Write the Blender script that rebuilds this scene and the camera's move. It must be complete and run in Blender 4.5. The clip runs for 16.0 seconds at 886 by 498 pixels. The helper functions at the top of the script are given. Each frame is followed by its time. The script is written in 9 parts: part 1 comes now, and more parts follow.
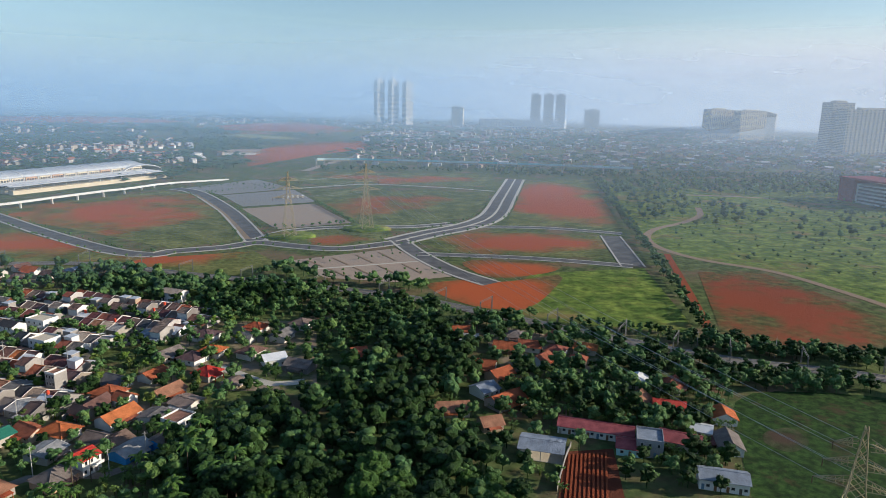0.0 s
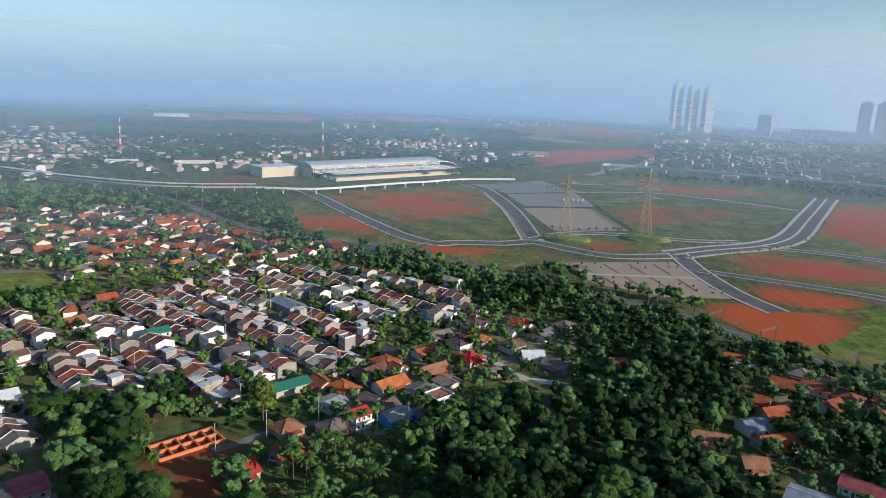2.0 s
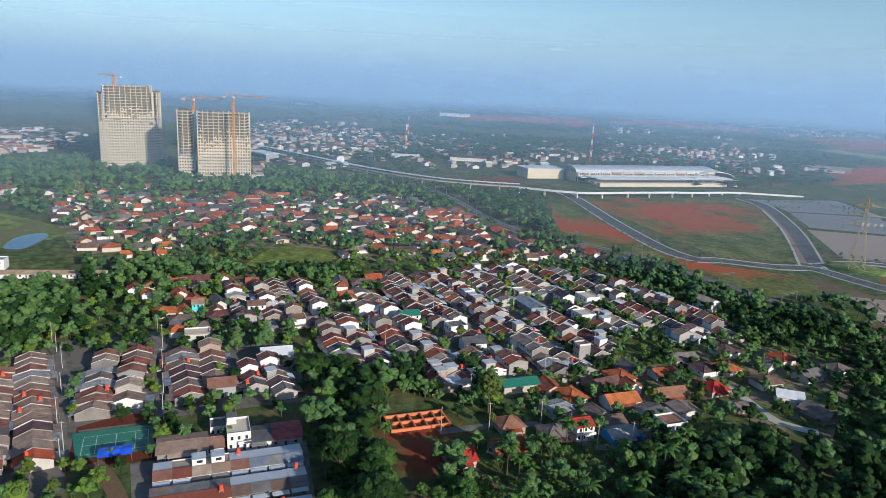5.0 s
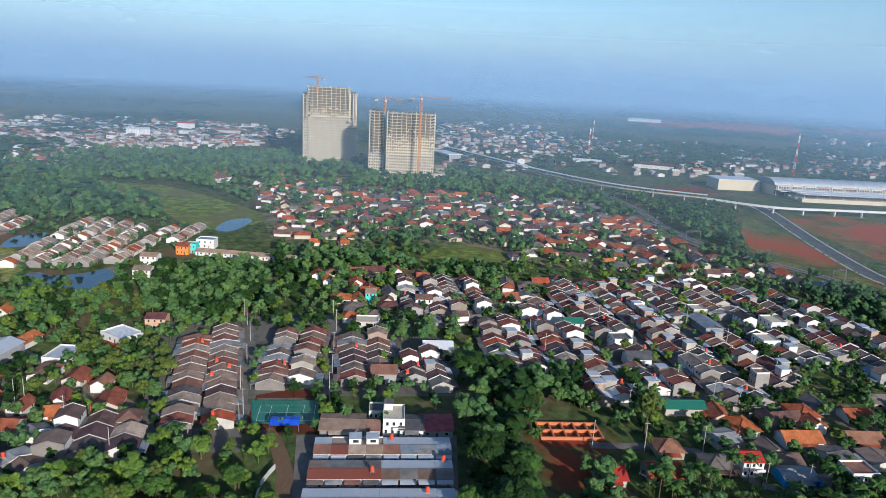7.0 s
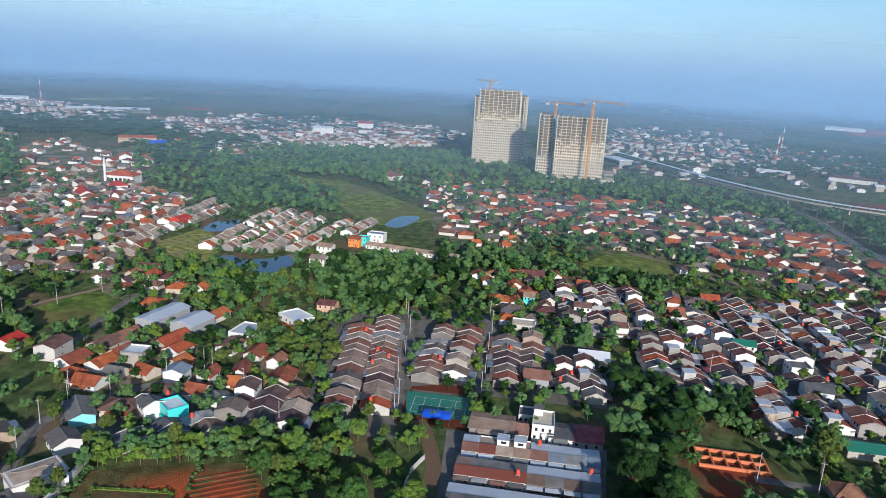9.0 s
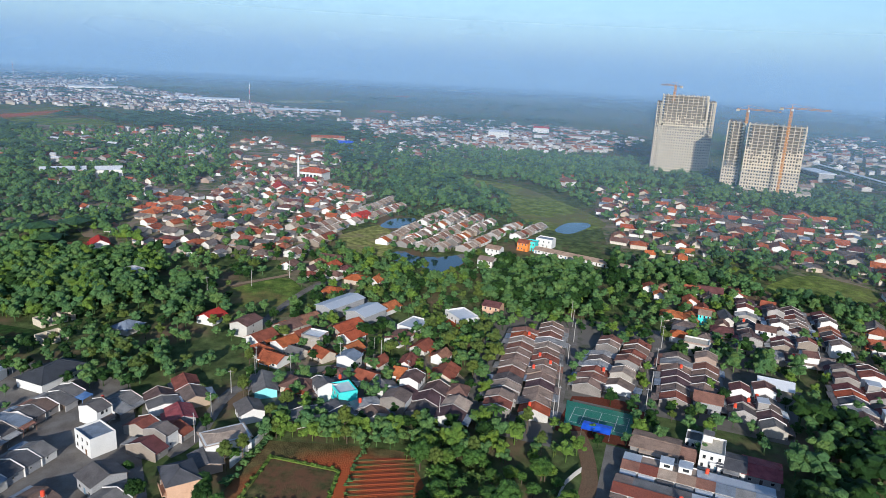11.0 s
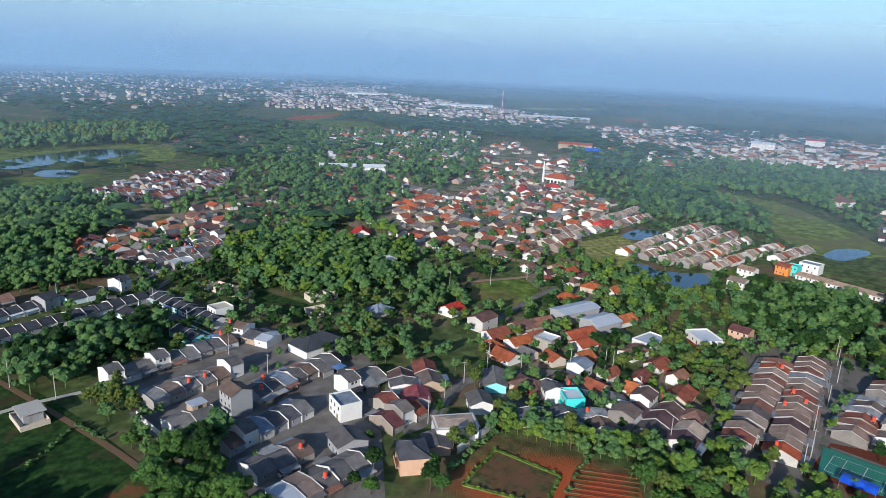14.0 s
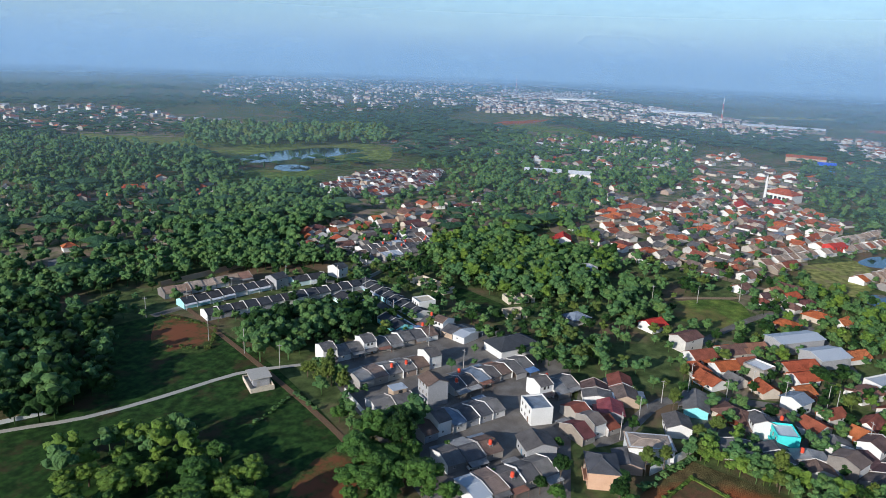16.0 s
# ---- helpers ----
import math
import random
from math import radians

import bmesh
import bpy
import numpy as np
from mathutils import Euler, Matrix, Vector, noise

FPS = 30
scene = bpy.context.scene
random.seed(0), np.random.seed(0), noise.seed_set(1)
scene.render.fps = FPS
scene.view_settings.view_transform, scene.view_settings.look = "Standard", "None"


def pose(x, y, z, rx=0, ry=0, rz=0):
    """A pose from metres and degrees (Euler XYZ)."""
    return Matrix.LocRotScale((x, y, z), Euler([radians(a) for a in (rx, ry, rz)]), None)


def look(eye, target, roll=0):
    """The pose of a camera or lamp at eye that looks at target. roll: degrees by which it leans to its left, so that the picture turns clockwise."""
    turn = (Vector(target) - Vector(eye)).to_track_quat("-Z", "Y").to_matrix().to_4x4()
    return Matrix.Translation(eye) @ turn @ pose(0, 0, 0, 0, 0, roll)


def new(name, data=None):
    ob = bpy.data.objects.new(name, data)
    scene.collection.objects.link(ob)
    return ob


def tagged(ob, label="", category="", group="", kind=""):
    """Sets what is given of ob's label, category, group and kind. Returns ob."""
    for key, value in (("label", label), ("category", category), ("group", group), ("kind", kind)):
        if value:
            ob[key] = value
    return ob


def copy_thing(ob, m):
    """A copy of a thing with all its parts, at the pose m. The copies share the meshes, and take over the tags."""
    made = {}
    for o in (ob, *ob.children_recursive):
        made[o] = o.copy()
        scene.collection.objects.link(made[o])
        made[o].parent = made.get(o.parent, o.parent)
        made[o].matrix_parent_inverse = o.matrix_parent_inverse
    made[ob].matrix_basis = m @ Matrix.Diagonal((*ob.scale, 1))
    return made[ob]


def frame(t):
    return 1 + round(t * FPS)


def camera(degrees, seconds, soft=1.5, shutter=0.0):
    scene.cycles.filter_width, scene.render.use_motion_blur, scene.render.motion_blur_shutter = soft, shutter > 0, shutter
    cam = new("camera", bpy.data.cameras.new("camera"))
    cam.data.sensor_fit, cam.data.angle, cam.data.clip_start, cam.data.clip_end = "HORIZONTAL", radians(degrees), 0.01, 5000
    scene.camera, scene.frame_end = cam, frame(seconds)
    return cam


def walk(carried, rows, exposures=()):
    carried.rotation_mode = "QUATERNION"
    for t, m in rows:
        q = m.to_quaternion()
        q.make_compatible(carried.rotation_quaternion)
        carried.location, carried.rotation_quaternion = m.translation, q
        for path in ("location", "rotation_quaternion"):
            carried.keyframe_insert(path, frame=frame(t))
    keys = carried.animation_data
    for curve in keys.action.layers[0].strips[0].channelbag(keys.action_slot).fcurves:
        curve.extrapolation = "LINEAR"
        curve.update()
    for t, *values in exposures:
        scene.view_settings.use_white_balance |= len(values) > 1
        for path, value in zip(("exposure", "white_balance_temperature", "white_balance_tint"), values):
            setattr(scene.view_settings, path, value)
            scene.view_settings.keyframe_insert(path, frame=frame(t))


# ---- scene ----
cam = camera(65.78, 16.0, soft=0.6)
walk(cam, [
    (0.0, pose(-0.00, -0.00, 120.00, 77.497, -1.220, 0.271)),
    (0.5, pose(0.83, -0.72, 120.17, 77.480, -1.338, 3.113)),
    (1.0, pose(1.93, -1.24, 120.09, 77.420, -1.598, 10.377)),
    (1.5, pose(3.21, -0.92, 120.09, 77.295, -1.838, 17.823)),
    (2.0, pose(4.51, -0.07, 120.17, 77.159, -2.065, 24.033)),
    (2.5, pose(6.01, 0.77, 120.25, 77.042, -2.199, 28.407)),
    (3.0, pose(7.28, 1.58, 120.22, 76.951, -2.343, 32.037)),
    (3.5, pose(8.37, 2.56, 120.31, 76.859, -2.403, 35.790)),
    (6.0, pose(12.54, 7.36, 120.96, 76.236, -2.951, 53.911)),
    (6.5, pose(13.27, 8.59, 120.88, 76.131, -3.014, 57.916)),
    (7.0, pose(13.76, 9.83, 120.83, 75.979, -3.062, 61.802)),
    (7.5, pose(14.20, 10.55, 120.89, 75.859, -3.119, 65.289)),
    (8.0, pose(14.61, 10.65, 120.99, 75.747, -3.184, 68.496)),
    (8.5, pose(14.67, 10.58, 121.07, 75.623, -3.171, 71.888)),
    (9.0, pose(14.48, 10.53, 121.02, 75.481, -3.159, 75.804)),
    (9.5, pose(14.36, 10.38, 121.00, 75.339, -3.202, 80.175)),
    (10.0, pose(14.32, 10.35, 121.07, 75.157, -3.177, 84.874)),
    (12.5, pose(14.46, 10.84, 120.38, 75.126, -2.641, 92.249)),
    (13.0, pose(14.70, 10.45, 120.22, 75.114, -2.548, 94.085)),
    (13.5, pose(15.10, 9.91, 120.06, 74.951, -2.501, 101.543)),
    (14.0, pose(15.35, 10.01, 119.95, 74.741, -2.405, 110.482)),
    (14.5, pose(15.36, 10.22, 119.91, 74.709, -2.342, 113.189)),
    (15.0, pose(15.57, 10.02, 119.76, 74.706, -2.306, 115.222)),
    (15.5, pose(15.92, 9.56, 119.69, 74.661, -2.286, 118.633)),
    (16.0, pose(16.94, 8.88, 119.70, 74.525, -2.120, 127.422)),
], [(0.0, 0.34, 6250, 8), (3.5, 0.22, 5950, 8), (9.0, 0.21, 5540, 8), (12.5, 0.22, 5540, 8), (16.0, 0.18, 5560, 8)])

# world, sun, exposure
SUN_ELEVATION, SUN_HEADING = 18.0, 92.0   # degrees; heading clockwise from +y
world = bpy.data.worlds.new("world")
scene.world = world
world.use_nodes = True
wn = world.node_tree
sky = wn.nodes.new("ShaderNodeTexSky")
sky.sky_type = 'NISHITA'
sky.sun_disc = False
sky.sun_elevation, sky.sun_rotation = radians(SUN_ELEVATION), radians(SUN_HEADING)
sky.air_density, sky.dust_density, sky.ozone_density, sky.altitude = 1.0, 0.9, 2.6, 60
background = wn.nodes["Background"]
background.inputs["Strength"].default_value = 0.12
wn.links.new(sky.outputs["Color"], background.inputs["Color"])
sun = new("sun", bpy.data.lights.new("sun", "SUN"))
sun.data.energy, sun.data.angle, sun.data.color = 5.0, radians(0.6), (1.0, 0.86, 0.7)
h, e = radians(SUN_HEADING), radians(SUN_ELEVATION)
sun.matrix_world = look((0, 0, 0), (-math.sin(h) * math.cos(e), -math.cos(h) * math.cos(e), -math.sin(e)))


# ---------------------------------------------------------------- materials
def rgb(c):
    return (*c, 1.0)


def surf(name, a, b, scale=1.0, rough=0.8, bump=0.3, rnd=None, dirt=0.35, island=False, metal=0.0, wave=None, grain=6.0):
    """Two-scale stained surface between the colours a and b; rnd: colours from which each piece takes one."""
    m = bpy.data.materials.new(name)
    m.use_nodes = True
    t = m.node_tree
    n, ln = t.nodes, t.links
    bsdf = n["Principled BSDF"]
    geo = n.new("ShaderNodeNewGeometry")
    big = n.new("ShaderNodeTexNoise")
    big.inputs["Scale"].default_value, big.inputs["Detail"].default_value = 0.35 * scale, 6
    small = n.new("ShaderNodeTexNoise")
    small.inputs["Scale"].default_value, small.inputs["Detail"].default_value = grain * scale, 4
    for tex in (big, small):
        ln.new(geo.outputs["Position"], tex.inputs["Vector"])
    if rnd:
        ramp = n.new("ShaderNodeValToRGB")
        ramp.color_ramp.interpolation = 'CONSTANT'
        while len(ramp.color_ramp.elements) < len(rnd):
            ramp.color_ramp.elements.new(1.0)
        for i, c in enumerate(rnd):
            ramp.color_ramp.elements[i].position = i / len(rnd)
            ramp.color_ramp.elements[i].color = rgb(c)
        if island:
            ln.new(geo.outputs["Random Per Island"], ramp.inputs["Fac"])
        else:
            info = n.new("ShaderNodeObjectInfo")
            ln.new(info.outputs["Random"], ramp.inputs["Fac"])
        base = ramp.outputs["Color"]
    else:
        mix0 = n.new("ShaderNodeMix")
        mix0.data_type = 'RGBA'
        step = n.new("ShaderNodeMapRange")
        step.inputs["From Min"].default_value, step.inputs["From Max"].default_value = 0.38, 0.62
        ln.new(big.outputs["Fac"], step.inputs["Value"])
        ln.new(step.outputs["Result"], mix0.inputs["Factor"])
        mix0.inputs["A"].default_value, mix0.inputs["B"].default_value = rgb(a), rgb(b)
        base = mix0.outputs["Result"]
    # stains and grain scale the colour up and down
    add = n.new("ShaderNodeMath")
    add.operation = 'ADD'
    ln.new(big.outputs["Fac"], add.inputs[0])
    ln.new(small.outputs["Fac"], add.inputs[1])
    rng = n.new("ShaderNodeMapRange")
    rng.inputs["From Min"].default_value, rng.inputs["From Max"].default_value = 0.7, 1.3
    rng.inputs["To Min"].default_value, rng.inputs["To Max"].default_value = 1 - dirt, 1 + dirt * 0.6
    ln.new(add.outputs[0], rng.inputs["Value"])
    mul = n.new("ShaderNodeVectorMath")
    mul.operation = 'SCALE'
    ln.new(base, mul.inputs[0])
    ln.new(rng.outputs["Result"], mul.inputs["Scale"])
    ln.new(mul.outputs["Vector"], bsdf.inputs["Base Color"])
    bsdf.inputs["Roughness"].default_value = rough
    bsdf.inputs["Metallic"].default_value = metal
    if rough > 0.5:
        bsdf.inputs["Specular IOR Level"].default_value = 0.15
    if bump:
        bn = n.new("ShaderNodeBump")
        bn.inputs["Strength"].default_value, bn.inputs["Distance"].default_value = bump, 0.15 / scale
        height = small.outputs["Fac"]
        if wave:
            w = n.new("ShaderNodeTexWave")
            w.inputs["Scale"].default_value, w.inputs["Distortion"].default_value = wave, 0.6
            tc = n.new("ShaderNodeTexCoord")
            ln.new(tc.outputs["Object"], w.inputs["Vector"])
            height = w.outputs["Fac"]
        ln.new(height, bn.inputs["Height"])
        ln.new(bn.outputs["Normal"], bsdf.inputs["Normal"])
    return m


def field_mat(name, low, high, soil, amount, scale=1.0, centre=0.0):
    """Grass in two tones with coarse clumps, worn through to bare soil in patches; centre: how far the soil keeps to the middle of its piece."""
    m = surf(name, low, high, 0.12 * scale, 0.95, 0.5, dirt=0.5, grain=20)
    t = m.node_tree
    n, ln = t.nodes, t.links
    bsdf = n["Principled BSDF"]
    old = bsdf.inputs["Base Color"].links[0].from_socket
    geo = n.new("ShaderNodeNewGeometry")
    patch = n.new("ShaderNodeTexNoise")
    patch.inputs["Scale"].default_value, patch.inputs["Detail"].default_value = 0.0075 * scale, 9
    patch.inputs["Roughness"].default_value = 0.66
    ln.new(geo.outputs["Position"], patch.inputs["Vector"])
    value = patch.outputs["Fac"]
    if centre:
        co, dist, fall, add = n.new("ShaderNodeTexCoord"), n.new("ShaderNodeVectorMath"), n.new("ShaderNodeMapRange"), n.new("ShaderNodeMath")
        flatten = n.new("ShaderNodeVectorMath")
        flatten.operation = 'MULTIPLY'
        flatten.inputs[1].default_value = (1, 1, 0)
        ln.new(co.outputs["Generated"], flatten.inputs[0])
        dist.operation = 'DISTANCE'
        dist.inputs[1].default_value = (0.5, 0.5, 0)
        ln.new(flatten.outputs["Vector"], dist.inputs[0])
        fall.inputs["From Min"].default_value, fall.inputs["From Max"].default_value = 0.1, 0.55
        fall.inputs["To Min"].default_value, fall.inputs["To Max"].default_value = 0.14 * centre, -0.2 * centre
        ln.new(dist.outputs["Value"], fall.inputs["Value"])
        ln.new(patch.outputs["Fac"], add.inputs[0])
        ln.new(fall.outputs["Result"], add.inputs[1])
        value = add.outputs[0]
    rng = n.new("ShaderNodeMapRange")
    rng.inputs["From Min"].default_value, rng.inputs["From Max"].default_value = 0.57 - amount * 0.28, 0.68 - amount * 0.2
    ln.new(value, rng.inputs["Value"])
    clump = n.new("ShaderNodeTexNoise")
    clump.inputs["Scale"].default_value, clump.inputs["Detail"].default_value = 0.22, 5
    ln.new(geo.outputs["Position"], clump.inputs["Vector"])
    cr = n.new("ShaderNodeMapRange")
    cr.inputs["From Min"].default_value, cr.inputs["From Max"].default_value = 0.35, 0.65
    cr.inputs["To Min"].default_value, cr.inputs["To Max"].default_value = 0.62, 1.25
    ln.new(clump.outputs["Fac"], cr.inputs["Value"])
    tuft = n.new("ShaderNodeVectorMath")
    tuft.operation = 'SCALE'
    ln.new(old, tuft.inputs[0])
    ln.new(cr.outputs["Result"], tuft.inputs["Scale"])
    mix = n.new("ShaderNodeMix")
    mix.data_type = 'RGBA'
    ln.new(rng.outputs["Result"], mix.inputs["Factor"])
    ln.new(tuft.outputs["Vector"], mix.inputs["A"])
    mix.inputs["B"].default_value = rgb(soil)
    ln.new(mix.outputs["Result"], bsdf.inputs["Base Color"])
    return m


def leaf_mat(name, cols, rough=0.6, turn=(1.25, 1.12, 0.9), lump=1.0):
    """Foliage: each clump takes a colour of cols, whole trees lean to a warmer tone, fine leaves in relief."""
    m = surf(name, cols[0], cols[-1], 1.0, rough, 0.0, rnd=cols, dirt=0.42, island=True, grain=1.1)
    t = m.node_tree
    n, ln = t.nodes, t.links
    bsdf, out = n["Principled BSDF"], n["Material Output"]
    old = bsdf.inputs["Base Color"].links[0].from_socket
    geo, tone, rng = n.new("ShaderNodeNewGeometry"), n.new("ShaderNodeTexNoise"), n.new("ShaderNodeMapRange")
    tone.inputs["Scale"].default_value, tone.inputs["Detail"].default_value = 0.075, 2
    ln.new(geo.outputs["Position"], tone.inputs["Vector"])
    rng.inputs["From Min"].default_value, rng.inputs["From Max"].default_value = 0.36, 0.66
    ln.new(tone.outputs["Fac"], rng.inputs["Value"])
    warm, mix = n.new("ShaderNodeVectorMath"), n.new("ShaderNodeMix")
    warm.operation = 'MULTIPLY'
    warm.inputs[1].default_value = turn
    ln.new(old, warm.inputs[0])
    mix.data_type = 'RGBA'
    ln.new(rng.outputs["Result"], mix.inputs["Factor"])
    ln.new(old, mix.inputs["A"])
    ln.new(warm.outputs["Vector"], mix.inputs["B"])
    ln.new(mix.outputs["Result"], bsdf.inputs["Base Color"])
    fine, bn = n.new("ShaderNodeTexNoise"), n.new("ShaderNodeBump")
    fine.inputs["Scale"].default_value, fine.inputs["Detail"].default_value, fine.inputs["Roughness"].default_value = 1.5 / lump, 3, 0.65
    ln.new(geo.outputs["Position"], fine.inputs["Vector"])
    bn.inputs["Strength"].default_value, bn.inputs["Distance"].default_value = 0.9, 1.0 * lump
    ln.new(fine.outputs["Fac"], bn.inputs["Height"])
    ln.new(bn.outputs["Normal"], bsdf.inputs["Normal"])
    tr, mx = n.new("ShaderNodeBsdfTranslucent"), n.new("ShaderNodeMixShader")
    ln.new(mix.outputs["Result"], tr.inputs["Color"])
    mx.inputs[0].default_value = 0.2
    ln.new(bsdf.outputs[0], mx.inputs[1])
    ln.new(tr.outputs[0], mx.inputs[2])
    ln.new(mx.outputs[0], out.inputs["Surface"])
    bsdf.inputs["Specular IOR Level"].default_value = 0.2
    return m


M = {}
M["ground"] = field_mat("ground_scrub", (0.075, 0.112, 0.035), (0.105, 0.135, 0.045), (0.17, 0.115, 0.07), 0.28, 3.0)
M["yard"] = field_mat("packed_earth_yard", (0.085, 0.13, 0.035), (0.115, 0.14, 0.05), (0.26, 0.20, 0.145), 0.55, 8.0)
M["lane"] = field_mat("worn_lane_paving", (0.06, 0.085, 0.03), (0.10, 0.10, 0.06), (0.165, 0.15, 0.13), 0.85, 9.0)
M["field_a"] = field_mat("worn_field", (0.125, 0.155, 0.04), (0.165, 0.17, 0.055), (0.38, 0.088, 0.03), 0.42, 1.0, 0.8)
M["field_b"] = field_mat("grassy_field", (0.115, 0.15, 0.05), (0.15, 0.165, 0.06), (0.32, 0.088, 0.036), 0.3, 1.0, 1.0)
M["field_c"] = field_mat("red_field", (0.12, 0.15, 0.045), (0.16, 0.165, 0.055), (0.36, 0.08, 0.03), 0.72, 1.0, 1.0)
M["meadow"] = field_mat("bright_meadow", (0.095, 0.165, 0.026), (0.165, 0.215, 0.04), (0.21, 0.15, 0.06), 0.12, 2.0)
M["marsh"] = field_mat("marsh_grass", (0.15, 0.205, 0.035), (0.21, 0.25, 0.055), (0.16, 0.15, 0.06), 0.3, 2.0)
# tree shade on the meadows is mixed into this dark green
M["lawn"] = field_mat("shade_dark_lawn", (0.018, 0.050, 0.010), (0.034, 0.074, 0.014), (0.06, 0.042, 0.02), 0.12, 9.0)
M["soil"] = field_mat("red_earth", (0.13, 0.12, 0.045), (0.15, 0.10, 0.045), (0.40, 0.092, 0.03), 0.95, 1.0, 1.0)
M["soil_plain"] = surf("plain_red_earth", (0.29, 0.07, 0.027), (0.23, 0.06, 0.027), 0.15, 0.95, 0.4, dirt=0.3, grain=12)
M["soil_dark"] = field_mat("mixed_dark_earth", (0.09, 0.11, 0.035), (0.12, 0.10, 0.04), (0.23, 0.056, 0.026), 0.65, 3.0, 0.8)
M["scorch"] = field_mat("scorched_weeds", (0.05, 0.075, 0.025), (0.06, 0.06, 0.03), (0.07, 0.045, 0.03), 0.6, 6.0, 1.2)
M["worn"] = field_mat("worn_brown_earth", (0.05, 0.085, 0.02), (0.065, 0.095, 0.025), (0.20, 0.075, 0.035), 0.6, 16.0, 0.7)
M["path"] = surf("trodden_path", (0.20, 0.125, 0.075), (0.15, 0.10, 0.06), 0.5, 0.95, 0.2, dirt=0.4)
M["soil_deep"] = surf("dark_red_earth", (0.16, 0.042, 0.022), (0.11, 0.036, 0.02), 0.3, 0.95, 0.4, dirt=0.4)
M["tan"] = surf("tan_hardstand", (0.37, 0.29, 0.23), (0.31, 0.25, 0.2), 0.15, 0.9, 0.1, dirt=0.2)
M["grey_lot"] = surf("grey_hardstand", (0.27, 0.26, 0.25), (0.23, 0.23, 0.23), 0.15, 0.9, 0.1, dirt=0.2)
M["asphalt"] = surf("asphalt", (0.10, 0.10, 0.104), (0.135, 0.132, 0.13), 0.3, 0.9, 0.1, dirt=0.2)
M["street"] = surf("worn_street", (0.165, 0.145, 0.125), (0.20, 0.185, 0.165), 0.4, 0.9, 0.15, dirt=0.3)
M["kerb"] = surf("pale_kerb", (0.52, 0.49, 0.43), (0.42, 0.39, 0.34), 0.5, 0.85, 0.1, dirt=0.25)
M["dirt"] = surf("dirt_track", (0.33, 0.24, 0.16), (0.25, 0.18, 0.12), 0.4, 0.95, 0.2)
M["concrete"] = surf("raw_concrete", (0.60, 0.53, 0.41), (0.50, 0.44, 0.34), 0.3, 0.85, 0.1, dirt=0.25)
M["facade"] = surf("primed_panels", (0.66, 0.57, 0.42), (0.56, 0.48, 0.36), 0.2, 0.8, 0.0, dirt=0.15)
# darker than the concrete: dimness of the open storeys is in the colour
M["shell"] = surf("dim_inner_walls", (0.24, 0.215, 0.18), (0.17, 0.155, 0.13), 0.3, 0.9, 0.0)
M["dark_open"] = surf("unlit_interior", (0.07, 0.06, 0.05), (0.05, 0.045, 0.04), 1, 0.9, 0.0)
M["water"] = surf("pond_water", (0.03, 0.05, 0.055), (0.02, 0.04, 0.05), 0.1, 0.08, 0.03, dirt=0.1)
M["wall"] = surf("painted_plaster", (0, 0, 0), (0, 0, 0), 0.6, 0.85, 0.05, dirt=0.22,
                 rnd=[(0.48, 0.46, 0.42), (0.33, 0.30, 0.26), (0.62, 0.61, 0.58), (0.28, 0.26, 0.24), (0.38, 0.29, 0.21), (0.40, 0.37, 0.32), (0.23, 0.22, 0.21), (0.33, 0.25, 0.20)])
M["party"] = surf("weathered_party_wall", (0, 0, 0), (0, 0, 0), 0.6, 0.85, 0.05, dirt=0.3,
                  rnd=[(0.30, 0.28, 0.26), (0.22, 0.20, 0.18), (0.40, 0.38, 0.36), (0.17, 0.155, 0.145), (0.25, 0.21, 0.17), (0.32, 0.30, 0.28)])
M["verge"] = surf("whitewashed_verge", (0, 0, 0), (0, 0, 0), 0.8, 0.85, 0.0, dirt=0.4,
                  rnd=[(0.62, 0.60, 0.57), (0.45, 0.42, 0.39), (0.70, 0.68, 0.65), (0.30, 0.27, 0.25), (0.52, 0.47, 0.42)])
M["cream_wall"] = surf("cream_plaster", (0, 0, 0), (0, 0, 0), 0.6, 0.85, 0.05, dirt=0.22, rnd=[(0.60, 0.55, 0.47), (0.50, 0.44, 0.36), (0.66, 0.64, 0.60), (0.45, 0.38, 0.30), (0.56, 0.53, 0.48)])
M["white"] = surf("white_plaster", (0.70, 0.69, 0.66), (0.60, 0.59, 0.56), 0.6, 0.8, 0.05, dirt=0.15)
M["grey_wall"] = surf("grey_render", (0.36, 0.36, 0.36), (0.29, 0.29, 0.3), 0.6, 0.85, 0.05)
M["teal"] = surf("turquoise_paint", (0.10, 0.62, 0.58), (0.08, 0.55, 0.52), 0.6, 0.7, 0.03, dirt=0.15)
M["cyan_wall"] = surf("pale_aqua_paint", (0, 0, 0), (0, 0, 0), 0.6, 0.75, 0.03, dirt=0.15,
                      rnd=[(0.25, 0.62, 0.62), (0.55, 0.70, 0.70), (0.38, 0.66, 0.68), (0.68, 0.74, 0.74)])
M["orange_wall"] = surf("orange_paint", (0.75, 0.24, 0.05), (0.68, 0.21, 0.05), 0.6, 0.75, 0.03, dirt=0.15)
M["mown"] = field_mat("mown_olive_grass", (0.24, 0.26, 0.07), (0.30, 0.29, 0.09), (0.26, 0.20, 0.11), 0.2, 5.0)
M["bed"] = field_mat("weedy_brown_bed", (0.075, 0.085, 0.03), (0.10, 0.085, 0.035), (0.15, 0.075, 0.04), 0.6, 12.0)
M["peach"] = surf("bare_brickwork", (0.60, 0.38, 0.25), (0.52, 0.34, 0.23), 1.2, 0.9, 0.2, dirt=0.3)
